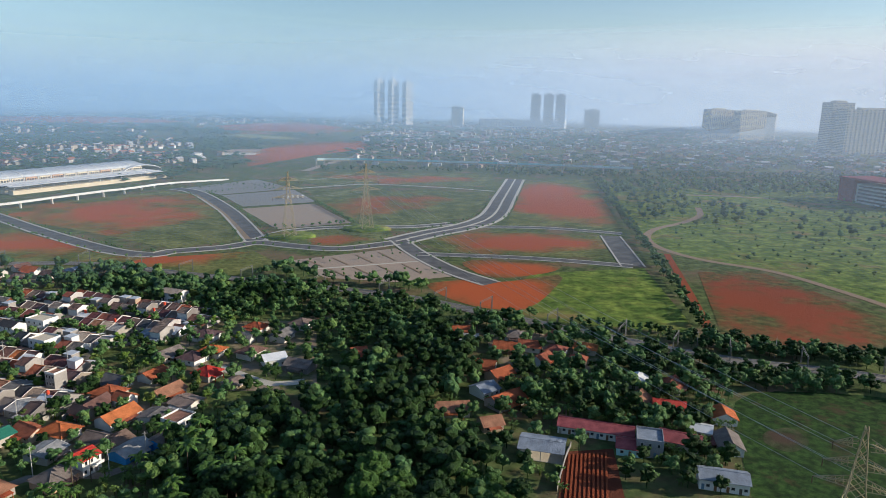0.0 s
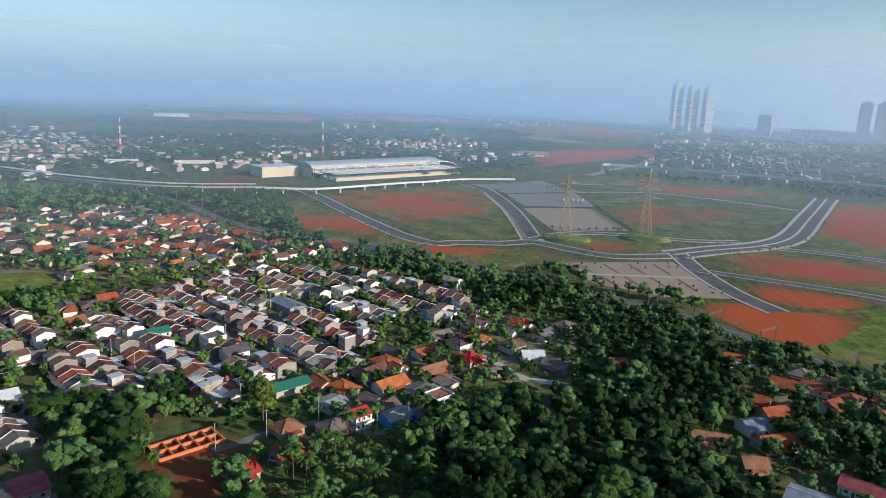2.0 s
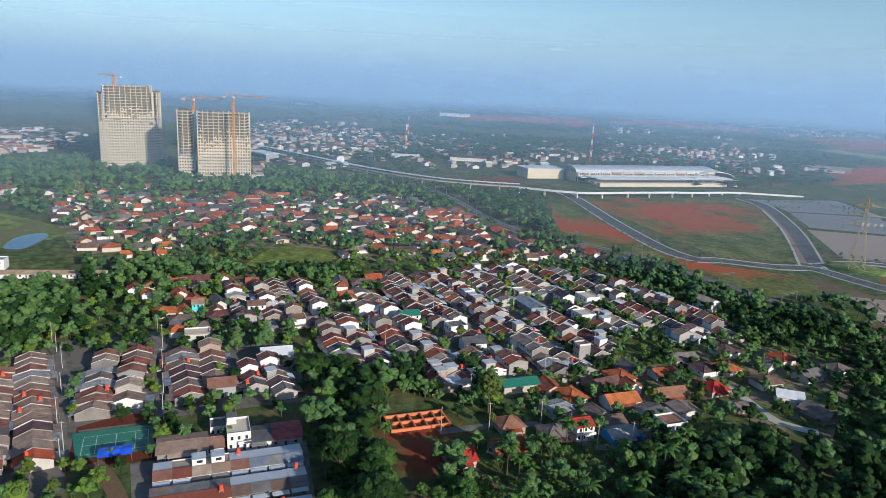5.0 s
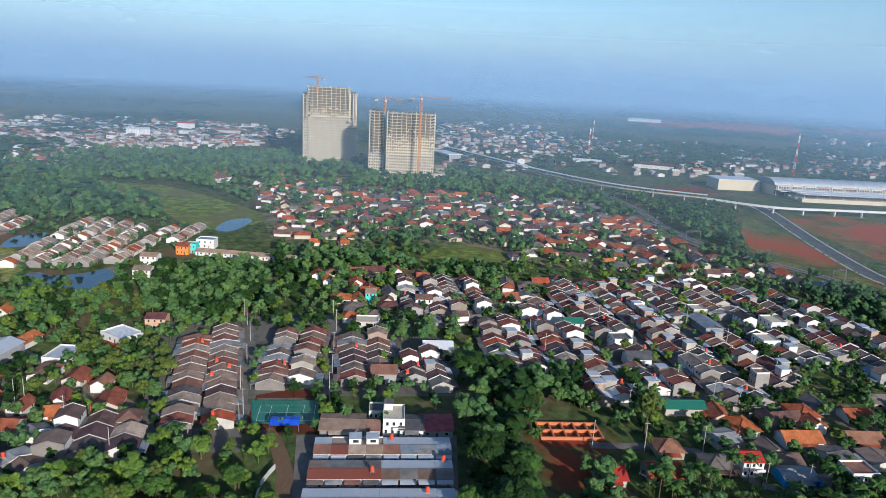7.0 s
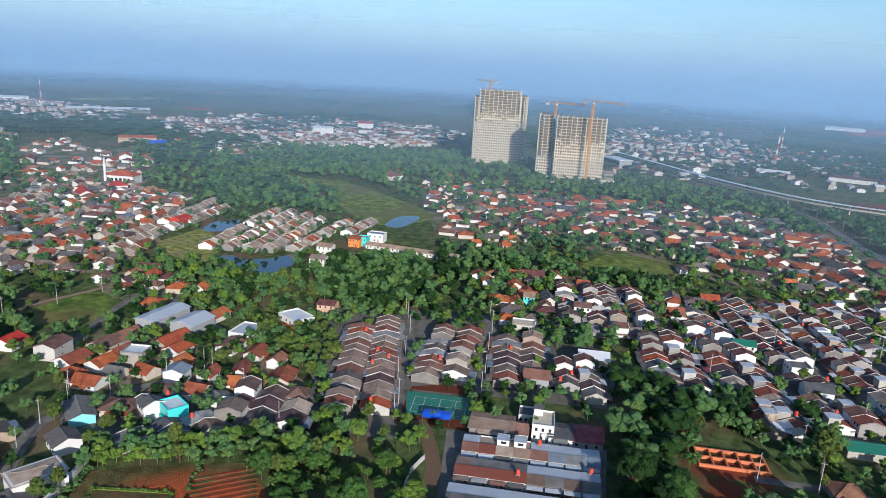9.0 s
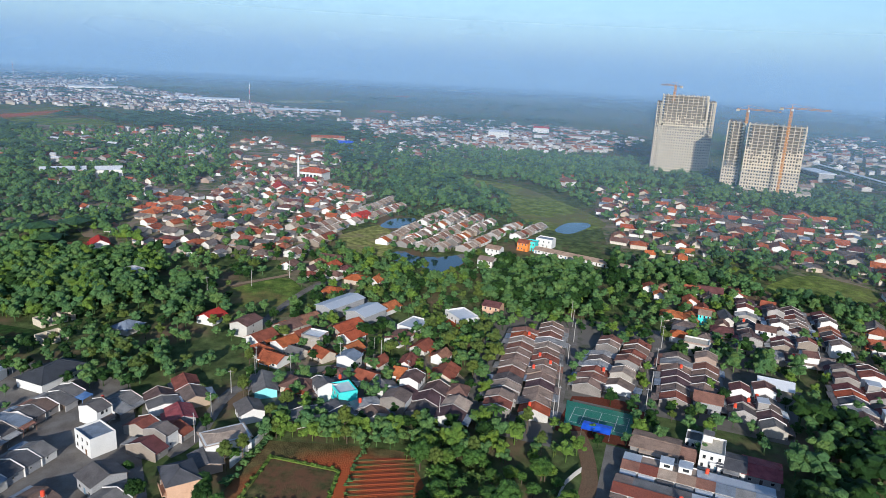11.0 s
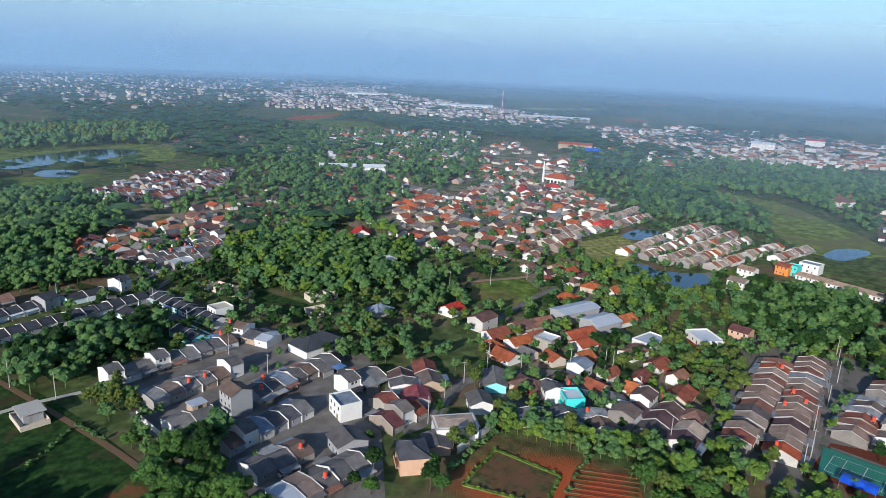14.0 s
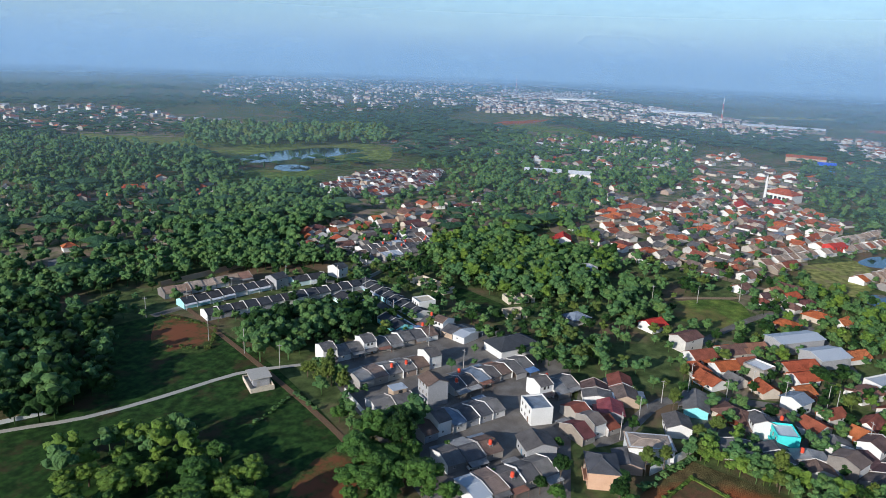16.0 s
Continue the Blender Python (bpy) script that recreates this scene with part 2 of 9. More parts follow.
M["brick"] = surf("fresh_red_brick", (0.60, 0.20, 0.09), (0.52, 0.17, 0.08), 1.5, 0.9, 0.2, dirt=0.3)
M["blue_wall"] = surf("bright_blue_paint", (0.04, 0.25, 0.62), (0.05, 0.30, 0.66), 0.6, 0.7, 0.03, dirt=0.2)
M["roof_brown"] = surf("weathered_tile_brown", (0, 0, 0), (0, 0, 0), 1.0, 0.85, 0.5, dirt=0.45, wave=3.2,
                       rnd=[(0.13, 0.085, 0.078), (0.115, 0.098, 0.095), (0.16, 0.088, 0.075), (0.12, 0.075, 0.078), (0.19, 0.145, 0.125), (0.15, 0.065, 0.062), (0.20, 0.17, 0.155), (0.25, 0.085, 0.062)])
M["roof_maroon_tile"] = surf("maroon_tile", (0, 0, 0), (0, 0, 0), 1.0, 0.8, 0.5, dirt=0.4, wave=3.2,
                             rnd=[(0.15, 0.058, 0.06), (0.12, 0.055, 0.06), (0.19, 0.065, 0.058), (0.11, 0.065, 0.07)])
M["roof_brick"] = surf("brick_red_tile", (0.29, 0.09, 0.058), (0.22, 0.075, 0.055), 0.5, 0.85, 0.5, dirt=0.35, wave=3.2)
# brown tiles made paler and warmer: sun on the slopes is in the palette
M["roof_warm"] = surf("warm_sunlit_tile", (0, 0, 0), (0, 0, 0), 1.0, 0.85, 0.5, dirt=0.4, wave=3.2,
                      rnd=[(0.31, 0.225, 0.175), (0.25, 0.165, 0.125), (0.35, 0.275, 0.22), (0.23, 0.11, 0.08), (0.20, 0.15, 0.125), (0.28, 0.19, 0.15), (0.27, 0.095, 0.065)])
M["roof_grey"] = surf("dark_grey_tile", (0, 0, 0), (0, 0, 0), 1.0, 0.8, 0.5, dirt=0.4, wave=3.2,
                      rnd=[(0.13, 0.126, 0.13), (0.165, 0.157, 0.152), (0.105, 0.105, 0.115), (0.20, 0.19, 0.182), (0.18, 0.125, 0.10), (0.14, 0.128, 0.124)])
M["roof_slate"] = surf("blue_black_tile", (0, 0, 0), (0, 0, 0), 1.0, 0.7, 0.5, dirt=0.35, wave=3.2,
                       rnd=[(0.045, 0.05, 0.06), (0.06, 0.065, 0.075), (0.05, 0.05, 0.055)])
# faded tan tiles, lightened further to paint in the sun on them
M["roof_tan"] = surf("faded_tile_tan_sunlit", (0, 0, 0), (0, 0, 0), 1.0, 0.85, 0.5, dirt=0.4, wave=3.2,
                     rnd=[(0.40, 0.29, 0.21), (0.33, 0.23, 0.17), (0.46, 0.36, 0.28), (0.28, 0.16, 0.12), (0.38, 0.31, 0.25)])
M["roof_orange"] = surf("terracotta_tile", (0, 0, 0), (0, 0, 0), 1.0, 0.85, 0.5, dirt=0.45, wave=3.2,
                        rnd=[(0.45, 0.13, 0.048), (0.37, 0.105, 0.048), (0.49, 0.16, 0.06), (0.28, 0.09, 0.055), (0.32, 0.16, 0.10), (0.41, 0.10, 0.048), (0.36, 0.11, 0.06), (0.19, 0.11, 0.088)])
M["roof_red"] = surf("bright_red_tile", (0.52, 0.05, 0.035), (0.45, 0.05, 0.04), 1.0, 0.7, 0.5, dirt=0.3, wave=3.2)
M["roof_maroon"] = surf("maroon_sheet", (0.25, 0.06, 0.07), (0.30, 0.08, 0.085), 1.0, 0.55, 0.4, dirt=0.3, wave=4.0)
M["roof_green"] = surf("dark_green_sheet", (0.03, 0.20, 0.13), (0.03, 0.16, 0.11), 1.0, 0.5, 0.4, dirt=0.25, wave=4.0)
M["blue_sheet"] = surf("weathered_blue_sheet", (0.10, 0.20, 0.42), (0.16, 0.26, 0.46), 1.0, 0.55, 0.2, dirt=0.3)
M["roof_blue"] = surf("blue_tarpaulin", (0.02, 0.09, 0.62), (0.03, 0.12, 0.68), 1.0, 0.5, 0.2, dirt=0.2)
M["sheet"] = surf("zinc_sheet", (0, 0, 0), (0, 0, 0), 1.0, 0.6, 0.5, dirt=0.4, wave=5.0,
                  rnd=[(0.27, 0.265, 0.26), (0.20, 0.195, 0.19), (0.36, 0.355, 0.35), (0.24, 0.18, 0.15), (0.16, 0.15, 0.145), (0.22, 0.26, 0.32), (0.28, 0.14, 0.10)])
M["pale_sheet"] = surf("pale_grey_sheet", (0.50, 0.53, 0.57), (0.42, 0.45, 0.49), 0.6, 0.45, 0.3, dirt=0.2, wave=5.0)
M["white_sheet"] = surf("white_sheet_roof", (0.70, 0.71, 0.72), (0.62, 0.63, 0.65), 0.6, 0.4, 0.3, dirt=0.2, wave=5.0)
M["glass"] = surf("dark_window_glass", (0.03, 0.035, 0.04), (0.045, 0.05, 0.055), 1.0, 0.12, 0.0)
M["door"] = surf("door_paint", (0, 0, 0), (0, 0, 0), 1.0, 0.6, 0.1,
                 rnd=[(0.16, 0.09, 0.05), (0.24, 0.13, 0.07), (0.10, 0.08, 0.07), (0.32, 0.30, 0.27), (0.12, 0.20, 0.28)])
M["frame"] = surf("window_frame_paint", (0.55, 0.53, 0.5), (0.45, 0.42, 0.38), 1.0, 0.6, 0.0)
M["tank_red"] = surf("orange_red_plastic", (0.68, 0.08, 0.035), (0.60, 0.07, 0.03), 1.0, 0.45, 0.0, dirt=0.2)
M["steel"] = surf("galvanised_steel", (0.42, 0.42, 0.41), (0.36, 0.36, 0.35), 1.0, 0.5, 0.0, metal=0.4)
M["steel_warm"] = surf("weathered_lattice_steel", (0.46, 0.38, 0.24), (0.38, 0.31, 0.20), 1.0, 0.6, 0.0, metal=0.2)
M["dull_steel"] = surf("dull_gantry_steel", (0.22, 0.22, 0.21), (0.18, 0.18, 0.175), 1.0, 0.6, 0.0)
M["crane"] = surf("crane_orange", (0.55, 0.26, 0.08), (0.48, 0.23, 0.08), 1.0, 0.6, 0.0)
M["mast_red"] = surf("mast_red", (0.55, 0.08, 0.06), (0.5, 0.07, 0.05), 1.0, 0.6, 0.0)
M["pole"] = surf("concrete_pole", (0.45, 0.43, 0.40), (0.38, 0.36, 0.33), 1.0, 0.8, 0.0)
M["bark"] = surf("bark", (0.13, 0.095, 0.065), (0.09, 0.07, 0.05), 2.0, 0.95, 0.4)
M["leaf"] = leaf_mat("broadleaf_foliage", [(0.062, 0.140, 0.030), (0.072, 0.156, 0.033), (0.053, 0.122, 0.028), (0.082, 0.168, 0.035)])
# shade of the northern wood is put into this darker leaf colour
M["leaf_dark"] = leaf_mat("dense_shaded_foliage", [(0.018, 0.052, 0.011), (0.023, 0.062, 0.013), (0.015, 0.044, 0.010), (0.028, 0.072, 0.015)])
M["leaf_bright"] = leaf_mat("sunny_foliage", [(0.125, 0.215, 0.036), (0.14, 0.23, 0.038), (0.108, 0.195, 0.034)])
M["leaf_olive"] = leaf_mat("olive_foliage", [(0.10, 0.150, 0.034), (0.115, 0.165, 0.038), (0.088, 0.132, 0.032)])
M["banana"] = leaf_mat("banana_leaf", [(0.11, 0.20, 0.05), (0.085, 0.165, 0.042), (0.14, 0.22, 0.065)])
# distance haze is put in as a bluer, duller green
M["far_leaf"] = leaf_mat("hazed_far_foliage", [(0.045, 0.108, 0.05), (0.054, 0.122, 0.054), (0.039, 0.095, 0.046), (0.066, 0.134, 0.057)], lump=2.0)
# lightened for front-lit woods and bluer for haze, both painted into the colour
M["woods"] = leaf_mat("sunlit_wood_foliage", [(0.088, 0.184, 0.064), (0.102, 0.20, 0.068), (0.076, 0.166, 0.06), (0.118, 0.212, 0.068)], lump=1.3)


def haze_mat(name, amount, top, fade, colour, white, radius, wisps=0.2):
    """Morning mist: mostly clear, the rest scatters the light that falls on it from above; the sun's glow is painted in
    as whiter, thicker mist in the east and thinner in the south.
    """
    m = bpy.data.materials.new(name)
    m.use_nodes = True
    t = m.node_tree
    n, ln = t.nodes, t.links
    n.remove(n["Principled BSDF"])
    geo, sep = n.new("ShaderNodeNewGeometry"), n.new("ShaderNodeSeparateXYZ")
    ln.new(geo.outputs["Position"], sep.inputs[0])
    rng = n.new("ShaderNodeMapRange")
    rng.interpolation_type = 'SMOOTHSTEP'
    rng.inputs["From Min"].default_value, rng.inputs["From Max"].default_value = top, fade
    rng.inputs["To Min"].default_value, rng.inputs["To Max"].default_value = amount, 0.0
    ln.new(sep.outputs["Z"], rng.inputs["Value"])
    thin = n.new("ShaderNodeMapRange")
    thin.interpolation_type = 'SMOOTHSTEP'
    thin.inputs["From Min"].default_value, thin.inputs["From Max"].default_value = -1.0, 32.0
    ln.new(sep.outputs["Z"], thin.inputs["Value"])
    drift = n.new("ShaderNodeTexNoise")
    drift.inputs["Scale"].default_value, drift.inputs["Detail"].default_value = 0.0022, 3
    ln.new(geo.outputs["Position"], drift.inputs["Vector"])
    dr = n.new("ShaderNodeMapRange")
    dr.inputs["From Min"].default_value, dr.inputs["From Max"].default_value = 0.3, 0.7
    dr.inputs["To Min"].default_value, dr.inputs["To Max"].default_value = 1.0 - wisps, 1.0 + wisps
    ln.new(drift.outputs["Fac"], dr.inputs["Value"])
    mul = n.new("ShaderNodeMath")
    mul.operation = 'MULTIPLY'
    mul0 = n.new("ShaderNodeMath")
    mul0.operation = 'MULTIPLY'
    ln.new(rng.outputs["Result"], mul0.inputs[0])
    ln.new(thin.outputs["Result"], mul0.inputs[1])
    ln.new(mul0.outputs[0], mul.inputs[0])
    ln.new(dr.outputs["Result"], mul.inputs[1])
    clear, dif, mix = n.new("ShaderNodeBsdfTransparent"), n.new("ShaderNodeBsdfDiffuse"), n.new("ShaderNodeMixShader")
    # sun glow painted in: the colour whitens eastward
    east, tint = n.new("ShaderNodeMapRange"), n.new("ShaderNodeMix")
    east.interpolation_type = 'SMOOTHSTEP'
    east.inputs["From Min"].default_value, east.inputs["From Max"].default_value = -0.5 * radius, 0.85 * radius
    ln.new(sep.outputs["X"], east.inputs["Value"])
    tint.data_type = 'RGBA'
    tint.inputs["A"].default_value, tint.inputs["B"].default_value = rgb(colour), rgb(white)
    ln.new(east.outputs["Result"], tint.inputs["Factor"])
    ln.new(tint.outputs["Result"], dif.inputs["Color"])
    up = n.new("ShaderNodeCombineXYZ")
    up.inputs["Z"].default_value = 1.0
    ln.new(up.outputs[0], dif.inputs["Normal"])
    # outer rings thicken eastward for the same painted glow
    bank, thick = n.new("ShaderNodeMath"), n.new("ShaderNodeMath")
    bank.operation, bank.inputs[1].default_value, bank.inputs[2].default_value = 'MULTIPLY_ADD', 1.6 if radius > 3000 else 0.0, 0.85 if radius > 3000 else 1.0
    ln.new(east.outputs["Result"], bank.inputs[0])
    thick.operation, thick.use_clamp = 'MULTIPLY', True
    # thinner southward, for less glow away from the sun
    south, less = n.new("ShaderNodeMapRange"), n.new("ShaderNodeMath")
    south.inputs["From Min"].default_value, south.inputs["From Max"].default_value = -0.75 * radius, 0.0
    south.inputs["To Min"].default_value, south.inputs["To Max"].default_value = 0.5 if radius < 1300 else 0.8 if radius < 2000 else 1.0, 1.0
    ln.new(sep.outputs["Y"], south.inputs["Value"])
    less.operation = 'MULTIPLY'
    ln.new(mul.outputs[0], less.inputs[0])
    ln.new(south.outputs["Result"], less.inputs[1])
    ln.new(less.outputs[0], thick.inputs[0])
    ln.new(bank.outputs[0], thick.inputs[1])
    ln.new(thick.outputs[0], mix.inputs[0])
    ln.new(clear.outputs[0], mix.inputs[1])
    ln.new(dif.outputs[0], mix.inputs[2])
    ln.new(mix.outputs[0], n["Material Output"].inputs["Surface"])
    return m


# ---------------------------------------------------------------- mesh helpers
class Geo:
    """Vertices and faces of one mesh."""

    def __init__(self):
        self.v, self.f = [], []

    def poly(self, pts):
        i = len(self.v)
        self.v += [tuple(p) for p in pts]
        self.f.append(tuple(range(i, i + len(pts))))
        return self

    def box(self, x0, x1, y0, y1, z0, z1):
        i = len(self.v)
        self.v += [(x0, y0, z0), (x1, y0, z0), (x1, y1, z0), (x0, y1, z0), (x0, y0, z1), (x1, y0, z1), (x1, y1, z1), (x0, y1, z1)]
        self.f += [tuple(i + k for k in q) for q in ((0, 3, 2, 1), (4, 5, 6, 7), (0, 1, 5, 4), (1, 2, 6, 5), (2, 3, 7, 6), (3, 0, 4, 7))]
        return self

    def slab(self, quad, t):
        """A thick sheet under the four corners of quad."""
        i = len(self.v)
        self.v += [tuple(p) for p in quad] + [(p[0], p[1], p[2] - t) for p in quad]
        self.f += [tuple(i + k for k in q) for q in ((0, 1, 2, 3), (7, 6, 5, 4), (0, 4, 5, 1), (1, 5, 6, 2), (2, 6, 7, 3), (3, 7, 4, 0))]
        return self

    def prism(self, outline, x0, x1):
        """An outline in the y-z plane drawn out along x."""
        n, i = len(outline), len(self.v)
        self.v += [(x0, y, z) for y, z in outline] + [(x1, y, z) for y, z in outline]
        self.f += [tuple(i + k for k in reversed(range(n))), tuple(i + n + k for k in range(n))]
        self.f += [(i + k, i + (k + 1) % n, i + n + (k + 1) % n, i + n + k) for k in range(n)]
        return self

    def tube(self, a, b, r0, r1=None, n=6):
        a, b = Vector(a), Vector(b)
        r1 = r0 if r1 is None else r1
        d = (b - a).normalized()
        s = d.cross(Vector((0, 0, 1)) if abs(d.z) < 0.9 else Vector((1, 0, 0))).normalized()
        u = d.cross(s)
        i = len(self.v)
        for p, r in ((a, r0), (b, r1)):
            for k in range(n):
                w = 2 * math.pi * k / n
                self.v.append(tuple(p + r * (math.cos(w) * s + math.sin(w) * u)))
        self.f += [(i + k, i + (k + 1) % n, i + n + (k + 1) % n, i + n + k) for k in range(n)]
        self.f += [tuple(i + k for k in reversed(range(n))), tuple(i + n + k for k in range(n))]
        return self

    def mesh(self, name, material, smooth=False):
        me = bpy.data.meshes.new(name)
        me.from_pydata(self.v, [], self.f)
        me.materials.append(material)
        if smooth:
            me.shade_smooth()
        me.update()
        return me


def part(name, bm, material, parent, label=""):
    ob = new(name, bm.mesh(name, material))
    ob.parent = parent
    return tagged(ob, label)


def thing(name, label, category, group="", kind="", at=None):
    ob = new(name)
    ob.empty_display_size = 0.5
    if at is not None:
        ob.matrix_world = at
    return tagged(ob, label, category, group, kind)


def setting(name, bm, material, label="", category="", kind="structure", smooth=False):
    return tagged(new(name, bm.mesh(name, material, smooth)), label, category, "", kind)


def ground_at(x, y, deg, sx=1.0, sy=1.0, sz=1.0, z=0.0):
    return Matrix.Translation((x, y, z)) @ Matrix.Rotation(radians(deg), 4, 'Z') @ Matrix.Diagonal((sx, sy, sz, 1))


# ---------------------------------------------------------------- plan of what is taken
CELL, HALF = 3.0, 3600.0
SIZE = int(2 * HALF / CELL)
taken = np.zeros((SIZE, SIZE), dtype=np.uint8)      # 1 ground kept clear, 2 house


def cells(poly):
    """The cells of the plan inside a polygon."""
    p = np.array(poly)
    x0, y0 = np.maximum(((p.min(0) + HALF) / CELL).astype(int), 0)
    x1, y1 = np.minimum(((p.max(0) + HALF) / CELL).astype(int) + 1, SIZE)
    if x1 <= x0 or y1 <= y0:
        return None
    gx, gy = np.meshgrid((np.arange(x0, x1) + 0.5) * CELL - HALF, (np.arange(y0, y1) + 0.5) * CELL - HALF, indexing="ij")
    ins = np.zeros(gx.shape, bool)
    for (ax, ay), (bx, by) in zip(poly, poly[1:] + poly[:1]):
        cross = (ay > gy) != (by > gy)
        with np.errstate(divide="ignore", invalid="ignore"):
            ins ^= cross & (gx < (bx - ax) * (gy - ay) / (by - ay) + ax)
    return x0, x1, y0, y1, ins


def mark(poly, value):
    c = cells(poly)
    if c:
        x0, x1, y0, y1, ins = c
        taken[x0:x1, y0:y1][ins] = value


def free(x, y, r=0.0, least=1):
    i, j = int((x + HALF) / CELL), int((y + HALF) / CELL)
    if not (0 <= i < SIZE and 0 <= j < SIZE):
        return True
    k = int(round(r / CELL))
    return not (taken[max(i - k, 0):i + k + 1, max(j - k, 0):j + k + 1] >= least).any()


def inside(x, y, poly):
    hit = False
    for (ax, ay), (bx, by) in zip(poly, poly[1:] + poly[:1]):
        if (ay > y) != (by > y) and x < (bx - ax) * (y - ay) / (by - ay) + ax:
            hit = not hit
    return hit


def rect(x, y, deg, w, d):
    c, s = math.cos(radians(deg)), math.sin(radians(deg))
    return [(x + u * c - v * s, y + u * s + v * c) for u, v in ((-w / 2, -d / 2), (w / 2, -d / 2), (w / 2, d / 2), (-w / 2, d / 2))]


def rounded(pts, steps=3):
    """The outline with its corners cut round."""
    for _ in range(steps - 1):
        out = []
        for a, b in zip(pts, pts[1:] + pts[:1]):
            out += [(a[0] * 0.8 + b[0] * 0.2, a[1] * 0.8 + b[1] * 0.2), (a[0] * 0.2 + b[0] * 0.8, a[1] * 0.2 + b[1] * 0.8)]
        pts = out
    return pts


def flat(name, pts, z, material, label, category, clear=True, soft=False, thick=0.05):
    """One level piece of ground of the setting."""
    if clear:
        mark(pts, 1)
    if soft:
        pts = rounded(pts)
    area = sum(a[0] * b[1] - b[0] * a[1] for a, b in zip(pts, pts[1:] + pts[:1]))
    if area < 0:
        pts = pts[::-1]
    bm = bmesh.new()
    face = bm.faces.new([bm.verts.new((x, y, z)) for x, y in pts])
    face.normal_update()
    bmesh.ops.triangulate(bm, faces=[face])
    me = bpy.data.meshes.new(name)
    bm.to_mesh(me)
    bm.free()
    me.materials.append(M[material])
    return tagged(new(name, me), label, category, "", "structure")


def smooth_line(pts, step=8.0):
    out = []
    p = [pts[0]] + list(pts) + [pts[-1]]
    for i in range(1, len(p) - 2):
        a, b, c, d = (np.array(q) for q in p[i - 1:i + 3])
        n = max(2, int(np.hypot(*(c - b)) / step))
        for k in range(n):
            t = k / n
            out.append(0.5 * (2 * b + (c - a) * t + (2 * a - 5 * b + 4 * c - d) * t * t + (3 * b - a - 3 * c + d) * t ** 3))
    out.append(np.array(p[-1]))
    return out


def offset_line(line, off):
    d = np.gradient(np.array(line), axis=0)
    d /= np.linalg.norm(d, axis=1)[:, None] + 1e-9
    return np.array(line) + off * np.stack([-d[:, 1], d[:, 0]], 1)


def ribbon(line, lo, hi, z0, z1):
    a, b = offset_line(line, lo), offset_line(line, hi)
    g = Geo()
    for i in range(len(line) - 1):
        q = [(*b[i], z1), (*a[i], z1), (*a[i + 1], z1), (*b[i + 1], z1)]
        g.poly(q)
        for s, e in ((a[i], a[i + 1]), (b[i + 1], b[i])):
            g.poly([(*s, z1), (*s, z0), (*e, z0), (*e, z1)])
    return g


def road(name, pts, width, z, material, label, kerb=0.0, median=False, category="road", keep=2.0):
    line = smooth_line(pts)
    ob = setting(name, ribbon(line, -width / 2, width / 2, z - 0.1, z), M[material], label, category)
    a, b = offset_line(line, -width / 2 - keep), offset_line(line, width / 2 + keep)
    for i in range(len(line) - 1):
        mark([tuple(a[i]), tuple(a[i + 1]), tuple(b[i + 1]), tuple(b[i])], 1)
    if kerb:
        for s in (-1, 1):
            lo, hi = sorted((s * width / 2, s * (width / 2 + kerb)))
            setting("pavement", ribbon(line, lo, hi, z - 0.1, z + 0.15), M["kerb"], "pale concrete pavement with kerb along the road", "pavement")
    if median:
        setting("road_median", ribbon(line, -1.2, 1.2, z, z + 0.2), M["kerb"], "pale concrete median between the carriageways", "median")
    return ob


# ---------------------------------------------------------------- ground
g = Geo()
rings = [0, 60, 140, 260, 420, 650, 1000, 1500, 2200, 3200, 4950]
seg = 72
for i, r in enumerate(rings):
    for k in range(seg):
        w = 2 * math.pi * k / seg
        g.v.append((r * math.cos(w), r * math.sin(w), 0.0))
for i in range(len(rings) - 1):
    for k in range(seg):
        g.f.append((i * seg + k, (i + 1) * seg + k, (i + 1) * seg + (k + 1) % seg, i * seg + (k + 1) % seg))
setting("ground", g, M["ground"], "green and brown scrubby plain reaching the horizon", "ground")

